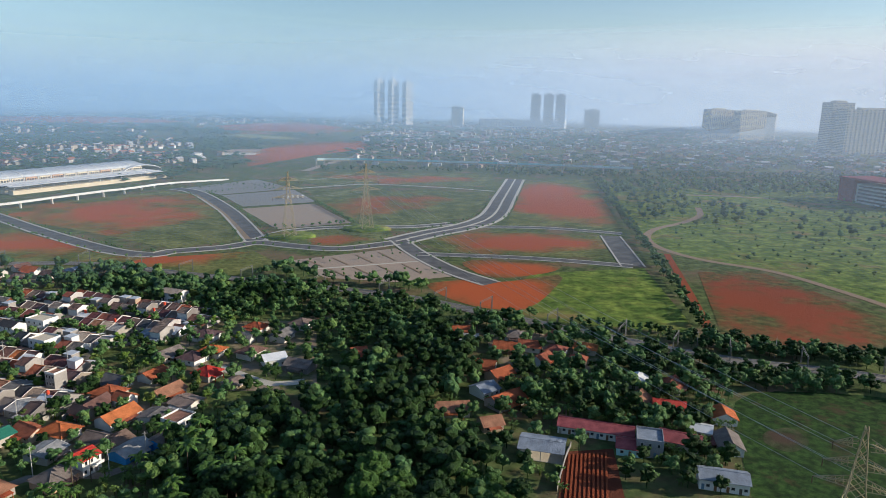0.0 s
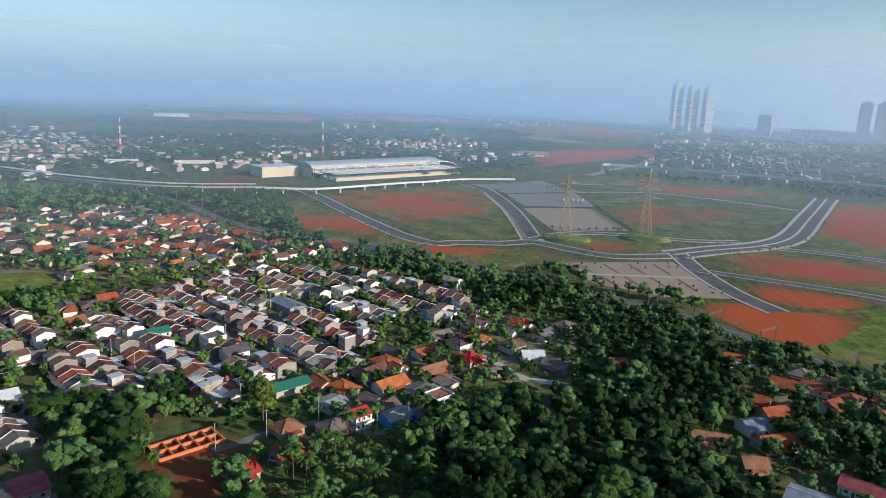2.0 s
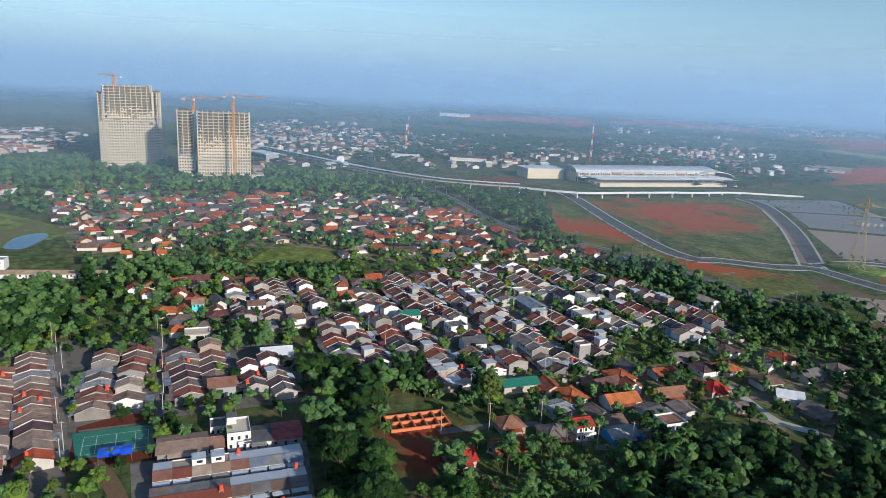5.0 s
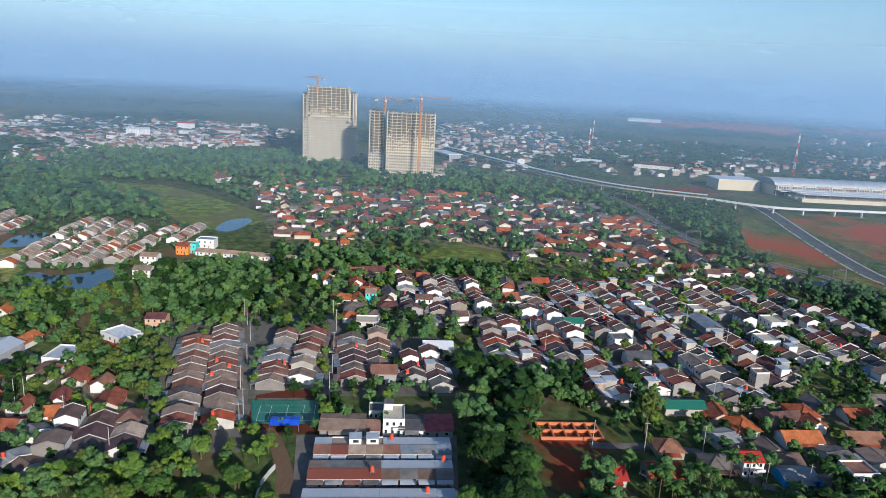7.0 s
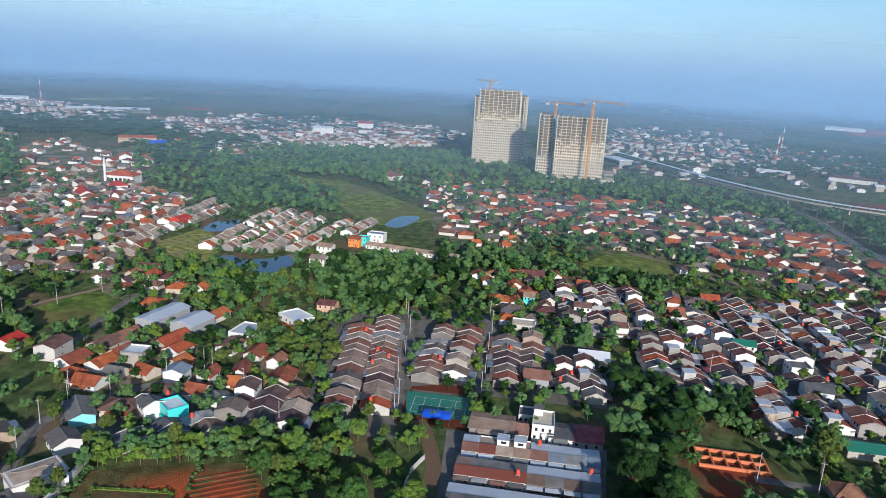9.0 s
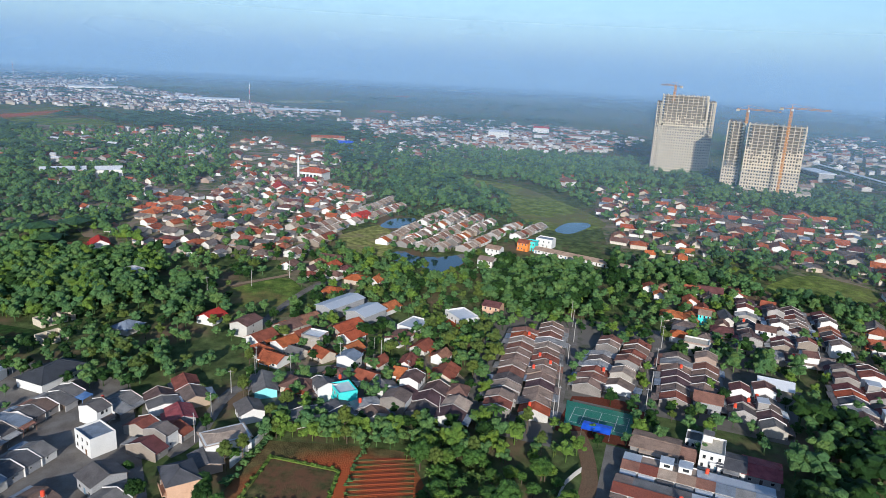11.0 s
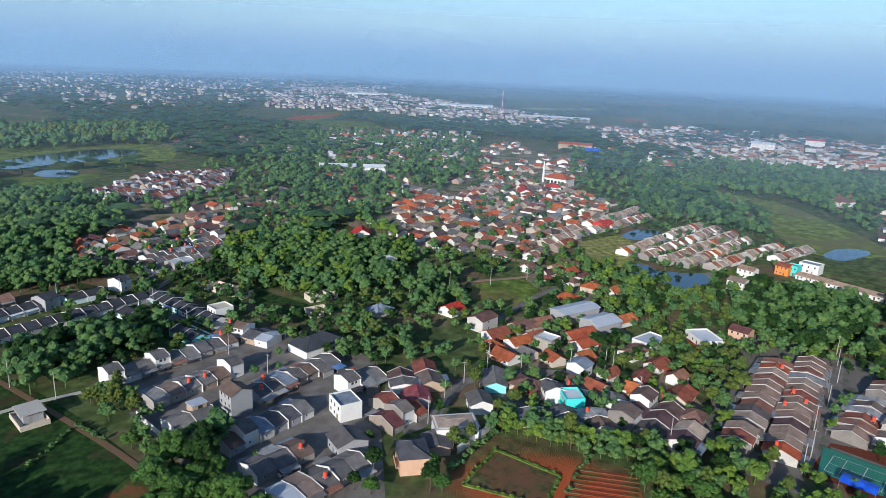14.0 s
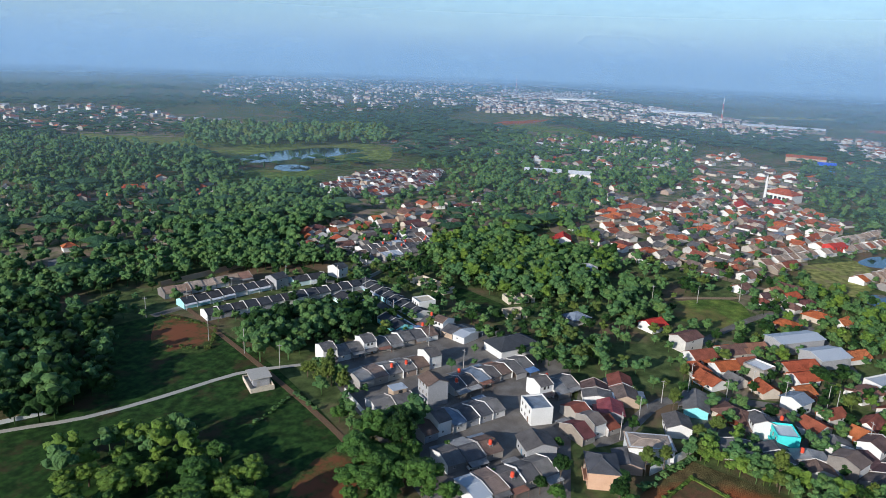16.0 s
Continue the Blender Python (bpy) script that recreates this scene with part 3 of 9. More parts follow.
# outlines of the far towns
FAR_TOWNS = [
    [(-151.7, 1136.1), (-257.0, 2124.4), (150.9, 3642.6), (575.5, 3357.2), (1318.5, 2072.7), (1040.5, 1389.0), (673.4, 1145.9), (328.8, 1238.0)],
    [(-717.2, 1104.8), (-1140.9, 1770.8), (-957.2, 1993.5), (-641.9, 1713.4), (-409.9, 1287.1), (-407.9, 1081.8), (-552.9, 1142.6)],
    [(-1065.5, 574.8), (-1784.6, 994.5), (-1240.5, 1067.1), (-1121.3, 1370.6), (-660.3, 1586.7), (-510.6, 1238.4), (-711.1, 1002.2), (-647.5, 798.8), (-713.9, 700.5), (-829.7, 652.1)],
    [(-1636.9, -108.3), (-1617.9, 95.7), (-1529.7, 372.0), (-1221.3, 381.2), (-1064.8, 245.2), (-978.7, 59.3), (-851.5, 6.6), (-904.3, -60.5)],
    [(-1109.5, -105.5), (-1468.6, -216.7), (-1461.2, 13.8), (-1498.1, 320.1), (-1305.9, 399.6), (-1070.6, 254.0), (-1093.7, 78.3)],
    [(-2200.2, -1502.5), (-2576.1, -1325.0), (-1932.9, -640.5), (-1614.0, -266.0), (-1310.2, -235.9), (-1321.7, -437.2), (-1476.3, -699.6), (-1371.2, -941.5)],
    [(-691.0, -481.3), (-1065.1, -551.4), (-1129.9, -344.8), (-828.2, -258.9), (-711.6, -308.4)],
    [(-1178.6, -1775.0), (-2184.4, -2977.2), (-3626.1, -2275.5), (-3070.0, -1305.6), (-1726.2, -1077.7), (-1045.4, -1081.8), (-1054.4, -1448.6)],
    [(-532.0, -1475.7), (-712.4, -1397.9), (-708.8, -935.7), (-521.2, -954.3), (-384.0, -1085.8)],
    [(-1212.4, 1883.2), (-2315.5, 3623.3), (-1290.6, 4101.7), (-515.7, 4269.0), (382.9, 4282.9), (680.7, 3978.7), (32.0, 3567.2), (-346.6, 2257.3), (-818.1, 2053.5)],
    [(-817.3, 342.5), (-1744.4, 952.5), (-1601.3, 1206.9), (-786.0, 650.3), (-744.8, 523.3)],
]

# estate of fields north
flat("field", [(-469.7, 663.4), (-433.8, 715.8), (-345.4, 837.8), (-294.0, 810.8), (-162.6, 559.8), (-213.7, 521.8), (-310.0, 580.0)], 0.12, "field_a", "worn green playing field with red earth patches", "field")
flat("field", [(-175.4, 876.5), (62.1, 893.3), (30.7, 694.7), (-45.4, 638.1), (-87.7, 654.0), (-145.5, 773.9)], 0.12, "field_b", "green fallow field with a red bare patch", "field")
flat("field", [(-242.1, 923.5), (-194.0, 1083.7), (76.3, 1113.1), (73.4, 947.4), (-115.5, 952.2)], 0.12, "field_b", "dull green fallow field beside the road", "field")
flat("field", [(120.2, 1014.4), (229.3, 1063.3), (170.4, 649.0), (60.6, 656.7)], 0.12, "field_c", "red earth field with green edges", "field")
flat("field", [(-23.6, 567.6), (39.5, 625.3), (141.2, 610.0), (132.6, 520.1), (51.5, 523.9), (2.7, 531.2)], 0.12, "field_c", "green field turning to red bare earth", "field")
flat("field", [(7.0, 506.3), (92.4, 503.3), (81.2, 473.2), (32.4, 446.0)], 0.13, "soil", "bare red earth plot", "field", soft=True)
flat("field", [(-14.0, 435.1), (18.0, 447.8), (38.4, 439.4), (91.5, 474.1), (51.7, 378.9), (22.5, 383.3), (2.7, 402.6)], 0.14, "soil", "bare red earth clearing below the car park", "field", soft=True)
flat("field", [(62.4, 466.8), (148.6, 490.8), (137.1, 345.8), (68.1, 359.8), (32.3, 381.9), (44.3, 422.1)], 0.11, "meadow", "yellow-green rough grass field", "field")
flat("field", [(-149.4, 563.5), (-109.7, 608.2), (-48.9, 615.1), (-40.9, 575.2), (-83.8, 539.1), (-137.2, 533.7)], 0.10, "field_b", "green verge around the road junction", "verge")
flat("field", [(-413.3, 581.0), (-287.0, 535.3), (-202.6, 493.7), (-146.5, 518.4), (-114.6, 475.5), (-129.6, 442.6), (-268.6, 461.5), (-362.4, 506.7)], 0.10, "field_a", "green verge with red soil along the road", "verge")
flat("field", [(-450.0, 620.6), (-368.1, 578.6), (-259.8, 501.6), (-216.6, 487.9), (-243.9, 446.6), (-312.7, 461.4), (-385.6, 534.8)], 0.11, "field_a", "green verge with red soil beside the road bend", "verge")
flat("car_park", [(-113.7, 489.5), (-38.3, 539.5), (6.6, 454.2), (-30.8, 436.5), (-78.8, 444.0)], 0.16, "tan", "pale brown paved car park with planting strips", "car park")
flat("car_park", [(-213.8, 715.9), (-146.3, 761.0), (-88.5, 647.8), (-150.8, 608.8)], 0.16, "tan", "empty tan car park", "car park")
flat("car_park", [(-265.6, 810.4), (-193.0, 873.6), (-145.5, 773.9), (-216.9, 730.8)], 0.15, "grey_lot", "grey paved bus yard", "car park")
flat("car_park", [(-328.5, 867.5), (-266.4, 971.1), (-195.3, 884.3), (-268.4, 814.8)], 0.14, "grey_lot", "grey car park with rows of small trees", "car park")
flat("meadow", [(223.2, 979.3), (373.3, 973.4), (637.6, 986.3), (493.9, 643.4), (324.4, 412.3), (271.7, 402.6), (247.2, 487.7), (201.9, 522.8), (178.0, 561.4)], 0.08, "meadow", "sunlit green meadow with shrubs", "meadow", clear=False)
flat("field", [(185.2, 482.3), (231.5, 489.7), (254.3, 401.3), (258.2, 346.5), (224.1, 312.6), (178.6, 331.4), (147.2, 339.5)], 0.12, "soil_dark", "dark red bare earth field", "field")
# this meadow's shade lies in the lawn colour
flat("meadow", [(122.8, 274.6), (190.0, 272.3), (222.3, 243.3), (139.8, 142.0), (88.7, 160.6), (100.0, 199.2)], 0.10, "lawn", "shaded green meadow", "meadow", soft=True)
flat("field", [(121.3, 236.4), (134.5, 241.5), (136.3, 228.5), (123.8, 219.9), (117.4, 227.6)], 0.16, "scorch", "dark scorched weedy patch in the meadow", "field", soft=True)
flat("field", [(-1942.5, 3030.6), (-1627.4, 3291.6), (-1069.7, 2868.3), (-994.8, 2501.3), (-1393.7, 2486.2), (-1540.7, 2399.1)], 0.12, "soil", "distant red earth field", "field")
flat("field", [(-915.2, 2398.4), (-680.3, 3115.3), (-252.7, 2414.6), (-257.0, 2124.4), (-553.7, 2005.7)], 0.12, "field_c", "distant red and green field", "field")
flat("field", [(-408.8, 1392.8), (-385.1, 1757.0), (-224.9, 1858.8), (-169.9, 1623.2), (-259.7, 1390.6), (-327.4, 1144.7)], 0.13, "soil", "distant red building site", "field")
flat("field", [(-2151.1, 2089.3), (-2109.7, 3030.9), (-1347.1, 2048.1), (-1518.9, 1850.3), (-1732.4, 1738.5)], 0.12, "soil", "distant red earth field", "field")
flat("field", [(-629.6, 660.0), (-604.0, 746.4), (-563.9, 721.7), (-583.4, 632.7)], 0.12, "soil_dark", "red earth yard beside the railway", "field")

# fallow and paddy land far out on the plain
far_rng = random.Random(31)
for k in range(46):
    w, d = far_rng.uniform(-158, 30), 1250 + 2300 * far_rng.random() ** 1.3
    x, y = 10 + d * math.sin(radians(w)), 5 + d * math.cos(radians(w))
    long, short, turn = far_rng.uniform(110, 300), far_rng.uniform(70, 170), far_rng.uniform(0, 180)
    if all(not inside(*p, q) for p in rect(x, y, turn, long, short) for q in FAR_TOWNS):
        flat("field", rect(x, y, turn, long, short), 0.03 + 0.0012 * k, far_rng.choice(("marsh", "field_b", "meadow", "mown", "field_a")), "distant open field on the plain", "field", soft=True)

# roads of the estate
road("road", [(-483.6, 682.9), (-443.0, 655.3), (-333.7, 566.7), (-252.9, 508.8), (-216.9, 498.7)] + [(-209.1, 510.2), (-172.2, 530.1), (-152.7, 549.5), (-120.4, 539.7), (-82.9, 532.9), (-39.9, 561.3)], 13, 0.22, "asphalt", "two-lane asphalt road with pale kerbs", 2.0)
road("road", [(-153.9, 553.8), (-221.5, 696.6), (-299.0, 824.8), (-340.1, 860.1)], 16, 0.24, "asphalt", "asphalt road with a worn earth strip", 2.0)
road("dirt_strip", [(-164.1, 562.0), (-229.9, 695.4), (-297.2, 810.3)], 6, 0.28, "dirt", "worn bare earth strip beside the road", category="track")
road("road", [(-40.2, 565.9), (-12.5, 603.3), (24.4, 646.4), (51.3, 707.7), (75.0, 843.5), (107.7, 1040.7)], 22, 0.26, "asphalt", "dual carriageway with a pale median", 3.5, True)
road("road", [(-38.3, 573.1), (-19.3, 521.0), (6.7, 469.9), (32.6, 437.5)], 13, 0.23, "asphalt", "asphalt road with broad kerbs", 2.0)
road("road", [(-19.3, 521.0), (50.8, 516.1), (93.3, 508.8), (141.5, 495.3)], 9, 0.20, "asphalt", "unfinished grey estate road", 1.5)
road("road", [(24.3, 640.5), (94.5, 643.0), (165.0, 623.2)], 9, 0.20, "asphalt", "unfinished grey estate road", 1.5)
road("road", [(151.7, 611.2), (141.5, 495.3)], 16, 0.21, "asphalt", "grey end of an unfinished road", 1.5)
road("road", [(-155.7, 560.5), (-134.7, 605.3), (-86.8, 627.4), (-34.5, 633.6), (8.3, 656.5)], 8, 0.20, "asphalt", "estate road beside the field", 2.5)
road("road", [(-207.0, 871.3), (-114.0, 939.8), (-20.4, 931.4), (66.2, 899.5)], 4, 0.2, "kerb", "pale footpath across the fields")
road("road", [(-223.0, 1094.6), (-197.1, 1279.9), (-156.2, 1491.9), (-117.9, 1638.9)], 14, 0.3, "tan", "pale main road into the distance")
road("dirt_track", [(429.8, 887.3), (375.9, 899.8), (314.6, 906.3)], 8, 0.2, "dirt", "pale dirt track across the meadow", category="track")
road("dirt_track", [(297.0, 794.2), (278.3, 737.0), (245.8, 691.7), (204.4, 650.0), (184.7, 609.6), (181.8, 566.2), (201.9, 522.8), (242.9, 487.3), (265.6, 432.9), (278.9, 386.5)], 7, 0.22, "dirt", "pale winding dirt track", category="track")
road("dirt_track", [(180.9, 540.5), (161.9, 438.2), (142.7, 339.2)], 5, 0.2, "soil_plain", "red earth path beside the hedge", category="track")

# railway
RAIL = [(256.2, 256.9), (200.9, 289.6), (137.9, 309.1), (92.6, 333.5), (25.3, 373.9), (-35.7, 407.0), (-172.0, 445.0), (-251.4, 466.4)] + [(-375.5, 462.9), (-543.9, 536.3), (-714.3, 571.0), (-888.1, 535.0)]
road("railway", RAIL, 10, 0.5, "street", "gravel railway bed", category="railway", keep=3.0)
for off in (-3.6, -2.1, 1.9, 3.4):
    setting("rail", ribbon(smooth_line(RAIL), off - 0.08, off + 0.08, 0.5, 0.68), M["steel"], "rusty steel rail on the gravel bed", "rail")

# west: marsh, ponds, paddocks
flat("marsh", [(-758.1, 33.8), (-726.4, 97.1), (-592.5, 146.2), (-536.0, 154.0), (-508.5, 110.1), (-519.9, 89.4), (-565.9, 77.1), (-652.3, 73.4), (-708.3, 39.1)], 0.10, "marsh", "open marsh meadow of yellow-green grass", "meadow", soft=True)
flat("pond", [(-511.1, 100.3), (-544.9, 117.3), (-549.5, 136.4), (-535.4, 137.7), (-500.0, 112.6)], 0.18, "water", "small pond reflecting the sky", "pond", soft=True)
flat("pond", [(-498.6, -35.1), (-527.1, -27.3), (-534.8, -5.2), (-496.7, -10.6), (-490.7, -27.9)], 0.18, "water", "small pond reflecting the sky", "pond", soft=True)
flat("pond", [(-411.1, -25.2), (-432.2, -13.0), (-415.6, -3.4), (-420.0, 18.3), (-432.9, 32.5), (-413.1, 31.1), (-377.7, 15.2), (-368.5, 8.0), (-391.3, 5.4), (-398.8, -7.7)], 0.18, "water", "pond between the houses and the trees", "pond", soft=True)
flat("field", [(-457.5, -63.5), (-502.4, -35.5), (-482.7, -22.6), (-455.4, -28.5), (-443.7, -16.1), (-412.6, -24.6), (-418.6, -49.4)], 0.12, "mown", "mown olive-green playing field", "field")
flat("field", [(-329.4, -104.2), (-364.5, -72.4), (-319.7, -53.7), (-303.4, -84.4)], 0.10, "meadow", "green paddock beside a path", "meadow", soft=True)
flat("field", [(-426.6, 256.2), (-390.5, 288.6), (-358.3, 262.8), (-375.3, 198.8)], 0.1, "marsh", "low marshy clearing", "meadow", soft=True)
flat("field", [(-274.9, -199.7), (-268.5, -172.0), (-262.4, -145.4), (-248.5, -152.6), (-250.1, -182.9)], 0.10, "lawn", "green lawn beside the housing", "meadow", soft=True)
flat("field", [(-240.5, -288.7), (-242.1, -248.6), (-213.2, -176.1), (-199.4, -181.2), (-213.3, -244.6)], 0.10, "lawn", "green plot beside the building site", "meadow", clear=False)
flat("field", [(-430.3, -226.3), (-403.7, -186.9), (-392.3, -174.6), (-379.2, -193.2), (-377.9, -230.9)], 0.12, "soil_dark", "red earth clearing", "field", soft=True)
flat("field", [(-302.1, 15.4), (-313.8, 28.2), (-300.7, 30.6), (-287.9, 19.5)], 0.15, "soil", "small red earth lot", "field", soft=True)

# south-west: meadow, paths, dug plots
flat("meadow", [(-101.4, -278.9), (-148.7, -275.2), (-150.7, -234.2), (-143.3, -191.0), (-121.4, -123.6), (-90.7, -82.6), (-38.7, -118.0), (-20.4, -199.2), (-41.6, -225.7), (-73.6, -221.9)], 0.08, "lawn", "green meadow of rough grass, darkened by painted tree shade", "meadow", soft=True)
flat("meadow", [(-146.0, -280.3), (-154.1, -245.3), (-132.0, -219.5), (-118.5, -242.7)], 0.12, "worn", "patch of dry brown weeds", "meadow", clear=False, soft=True)
flat("field", [(-105.8, -132.2), (-128.7, -130.6), (-106.5, -104.8), (-83.9, -103.3), (-80.8, -117.2)], 0.13, "worn", "trodden bare brown earth patch", "field", soft=True)
road("footpath", [(-34.0, -224.8), (-54.7, -218.3), (-76.1, -207.4), (-99.3, -202.0), (-129.4, -197.4), (-144.8, -189.3), (-161.8, -178.3)], 2.2, 0.2, "kerb", "narrow pale concrete path", category="path")
road("footpath", [(-157.0, -274.2), (-146.9, -229.0), (-139.6, -196.7), (-130.6, -160.2), (-123.8, -136.2), (-119.7, -125.6)], 2.2, 0.18, "path", "narrow dirt path", category="path")
flat("field", [(-157.2, -47.0), (-185.4, -41.5), (-184.8, -13.8), (-182.8, 4.3), (-164.8, 10.4), (-139.0, 3.9), (-134.3, -43.8)], 0.12, "soil", "dug-over red earth plots", "field")
flat("field", [(-175.9, -38.0), (-169.9, -15.8), (-153.7, -16.8), (-153.7, -41.5)], 0.2, "bed", "weedy brown bed between the earth banks", "field")
for a, b in zip([(-175.9, -38.0), (-169.9, -15.8), (-153.7, -16.8), (-153.7, -41.5)], [(-169.9, -15.8), (-153.7, -16.8), (-153.7, -41.5), (-175.9, -38.0)]):
    setting("earth_bank", ribbon([np.array(a), np.array(b)], -0.6, 0.6, 0.0, 0.5), M["meadow"], "low weedy earth bank around the dug plot", "bank")
for k in range(9):
    a, b = np.array([(-176.0, -11.4)][0]), np.array([(-155.4, -12.7)][0])
    c, d = np.array([(-179.1, 7.2)][0]), np.array([(-158.9, 7.3)][0])
    u = k / 8
    setting("soil_ridge", ribbon([a + (b - a) * u, c + (d - c) * u], -0.5, 0.5, 0.1, 0.3), M["soil_dark"], "raised planting ridge of red soil", "soil ridge")
flat("field", [(44.2, 218.4), (61.6, 221.1), (57.3, 185.2), (35.9, 184.4)], 0.12, "soil_deep", "ploughed red garden beside the farm shed", "field")
for k in range(10):
    u = k / 9
    a, b = np.array([(45.3, 216.1)][0]), np.array([(39.2, 189.0)][0])
    c, d = np.array([(58.2, 217.8)][0]), np.array([(52.3, 189.5)][0])
    setting("soil_ridge", ribbon([a + (c - a) * u, b + (d - b) * u], -0.35, 0.35, 0.1, 0.5), M["soil_plain"], "raised planting ridge of red soil", "soil ridge")
flat("lake", [(-461.9, -649.4), (-513.1, -680.6), (-563.7, -682.0), (-629.8, -673.8), (-651.1, -619.0), (-591.9, -607.3), (-545.9, -603.4), (-511.6, -616.6), (-463.7, -617.7)], 0.2, "water", "broad reed-edged lake before the woods", "lake", soft=True)
flat("lake", [(-454.7, -577.8), (-478.5, -594.4), (-495.0, -580.8), (-493.9, -558.7), (-471.8, -540.7), (-453.3, -552.7)], 0.2, "water", "small arm of the lake", "lake", soft=True)
flat("marsh", [(-398.2, -618.0), (-437.7, -576.1), (-507.0, -529.3), (-388.9, -497.6), (-351.5, -522.7)], 0.1, "meadow", "green reed meadow by the lake", "meadow", soft=True)
flat("marsh", [(-428.7, -1013.6), (-546.8, -851.7), (-730.7, -643.7), (-581.8, -521.9), (-539.5, -600.7), (-471.4, -738.3), (-414.4, -903.2)], 0.09, "marsh", "pale marsh beside the lake", "meadow", soft=True)

# streets of the housing
flat("field", [(-154.8, 144.5), (-143.0, 164.6), (-123.5, 151.0), (-124.8, 133.6), (-139.7, 131.2)], 0.11, "soil_dark", "bare red-brown earth yard beside the foundation", "yard", soft=True)
flat("yard", [(-326.5, 47.3), (-291.8, 159.4), (-242.0, 162.7), (-197.8, 137.7), (-216.5, 91.5), (-228.7, 61.2), (-189.9, 51.7), (-198.2, 28.0)], 0.055, "lane", "worn grey lanes with weeds between the house rows", "yard", clear=False)
flat("yard", [(-235.4, 62.6), (-222.3, 92.9), (-189.5, 82.8), (-201.1, 55.1)], 0.07, "soil_deep", "bare red-brown earth around the ball court", "yard", clear=False)
road("street", [(-160.2, 56.9), (-171.6, 61.4), (-190.7, 63.5), (-201.2, 62.8)], 5, 0.14, "path", "brown earth street", category="street", keep=0)
road("street", [(-316.1, 81.0), (-285.5, 76.2), (-234.6, 62.0), (-204.6, 54.7)], 5, 0.14, "street", "worn street between house rows", category="street", keep=0)
road("street", [(-301.3, 122.5), (-259.3, 107.7), (-217.6, 91.3)], 5, 0.14, "street", "worn street between house rows", category="street", keep=0)
road("street", [(-251.6, -9.3), (-235.7, -44.1), (-218.3, -62.8), (-185.1, -64.9), (-174.2, -70.0)], 5, 0.14, "street", "worn street beside walled houses", category="street", keep=0)
road("street", [(-98.4, 287.2), (-85.7, 278.4), (-71.4, 270.1), (-57.8, 273.8)], 5, 0.14, "kerb", "pale lane through the trees", category="street", keep=0)
road("street", [(-130.4, 151.8), (-112.7, 153.6), (-101.2, 150.4), (-84.2, 144.0)], 4, 0.14, "path", "brown earth lane", category="street", keep=0)
road("street", [(-147.8, 161.7), (-129.7, 193.9), (-106.4, 196.7), (-92.6, 213.9)], 4, 0.14, "street", "narrow street beside the last houses", category="street", keep=0)
road("street", [(-140.4, -275.6), (-185.8, -273.6), (-234.3, -249.6), (-216.9, -193.2), (-190.2, -131.0)], 5, 0.14, "street", "grey estate street", category="street", keep=0)
road("street", [(-273.6, -73.1), (-354.3, -50.8), (-305.2, -14.2), (-265.2, 1.9)], 4, 0.14, "street", "narrow lane", category="street", keep=0)
road("footpath", [(-339.8, -101.3), (-360.1, -78.0), (-366.7, -72.9)], 3, 0.16, "dirt", "dirt path along the paddock", category="path", keep=1)

for spot in ([(-226.6, 62.8), (-216.3, 88.1), (-194.5, 80.8), (-204.2, 57.7)], [(-179.2, 162.4), (-163.4, 180.5), (-143.6, 165.2), (-155.4, 145.0)]):
    mark(spot, 1)


# ---------------------------------------------------------------- houses
def window_part(parent, x, y, z, w, h, side=1):
    """A window set proud of a wall that faces -y (side 1) or +y (-1)."""
    s = -0.06 * side
    g = Geo()
    for a, b, c, d in ((x - w / 2, x + w / 2, z, z + 0.1), (x - w / 2, x + w / 2, z + h - 0.1, z + h), (x - w / 2, x - w / 2 + 0.1, z + 0.1, z + h - 0.1), (x + w / 2 - 0.1, x + w / 2, z + 0.1, z + h - 0.1)):
        g.box(a, b, min(y, y + s), max(y, y + s), c, d)
    fr = part("window", g, M["frame"], parent)
    part("pane", Geo().box(x - w / 2 + 0.1, x + w / 2 - 0.1, min(y, y + s * 0.5), max(y, y + s * 0.5), z + 0.1, z + h - 0.1), M["glass"], fr)
    return fr


def door_part(parent, x, y, w=0.9, h=2.05, side=1):
    s = -0.07 * side
    return part("door", Geo().box(x - w / 2, x + w / 2, min(y, y + s), max(y, y + s), 0.1, h), M["door"], parent)


def gable_roof(w, d, z, rise, over, t=0.14, x_over=0.0):
    """Two slopes, ridge along x."""
    hx, hy = w / 2 + x_over, d / 2 + over
    low = z - rise * over / (d / 2)
    g = Geo()
    g.slab([(-hx, -hy, low), (hx, -hy, low), (hx, 0, z + rise), (-hx, 0, z + rise)], t)
    g.slab([(hx, hy, low), (-hx, hy, low), (-hx, 0, z + rise), (hx, 0, z + rise)], t)
    g.box(-hx, hx, -0.12, 0.12, z + rise - 0.06, z + rise + 0.07)
    return g


def hip_roof(w, d, z, rise, over):
    hx, hy = w / 2 + over, d / 2 + over
    r = max(0.0, (w - d) / 2)
    top = [(-r - 0.05, 0, z + rise), (r + 0.05, 0, z + rise)]
    c = [(-hx, -hy, z - 0.2), (hx, -hy, z - 0.2), (hx, hy, z - 0.2), (-hx, hy, z - 0.2)]
    g = Geo()
    g.poly([c[0], c[1], top[1], top[0]]).poly([c[2], c[3], top[0], top[1]]).poly([c[1], c[2], top[1]]).poly([c[3], c[0], top[0]])
    g.poly([c[3], c[2], c[1], c[0]])
    g.tube(c[0], top[0], 0.12, n=4).tube(c[1], top[1], 0.12, n=4).tube(c[2], top[1], 0.12, n=4).tube(c[3], top[0], 0.12, n=4)
    g.tube(top[0], top[1], 0.12, n=4)
    return g


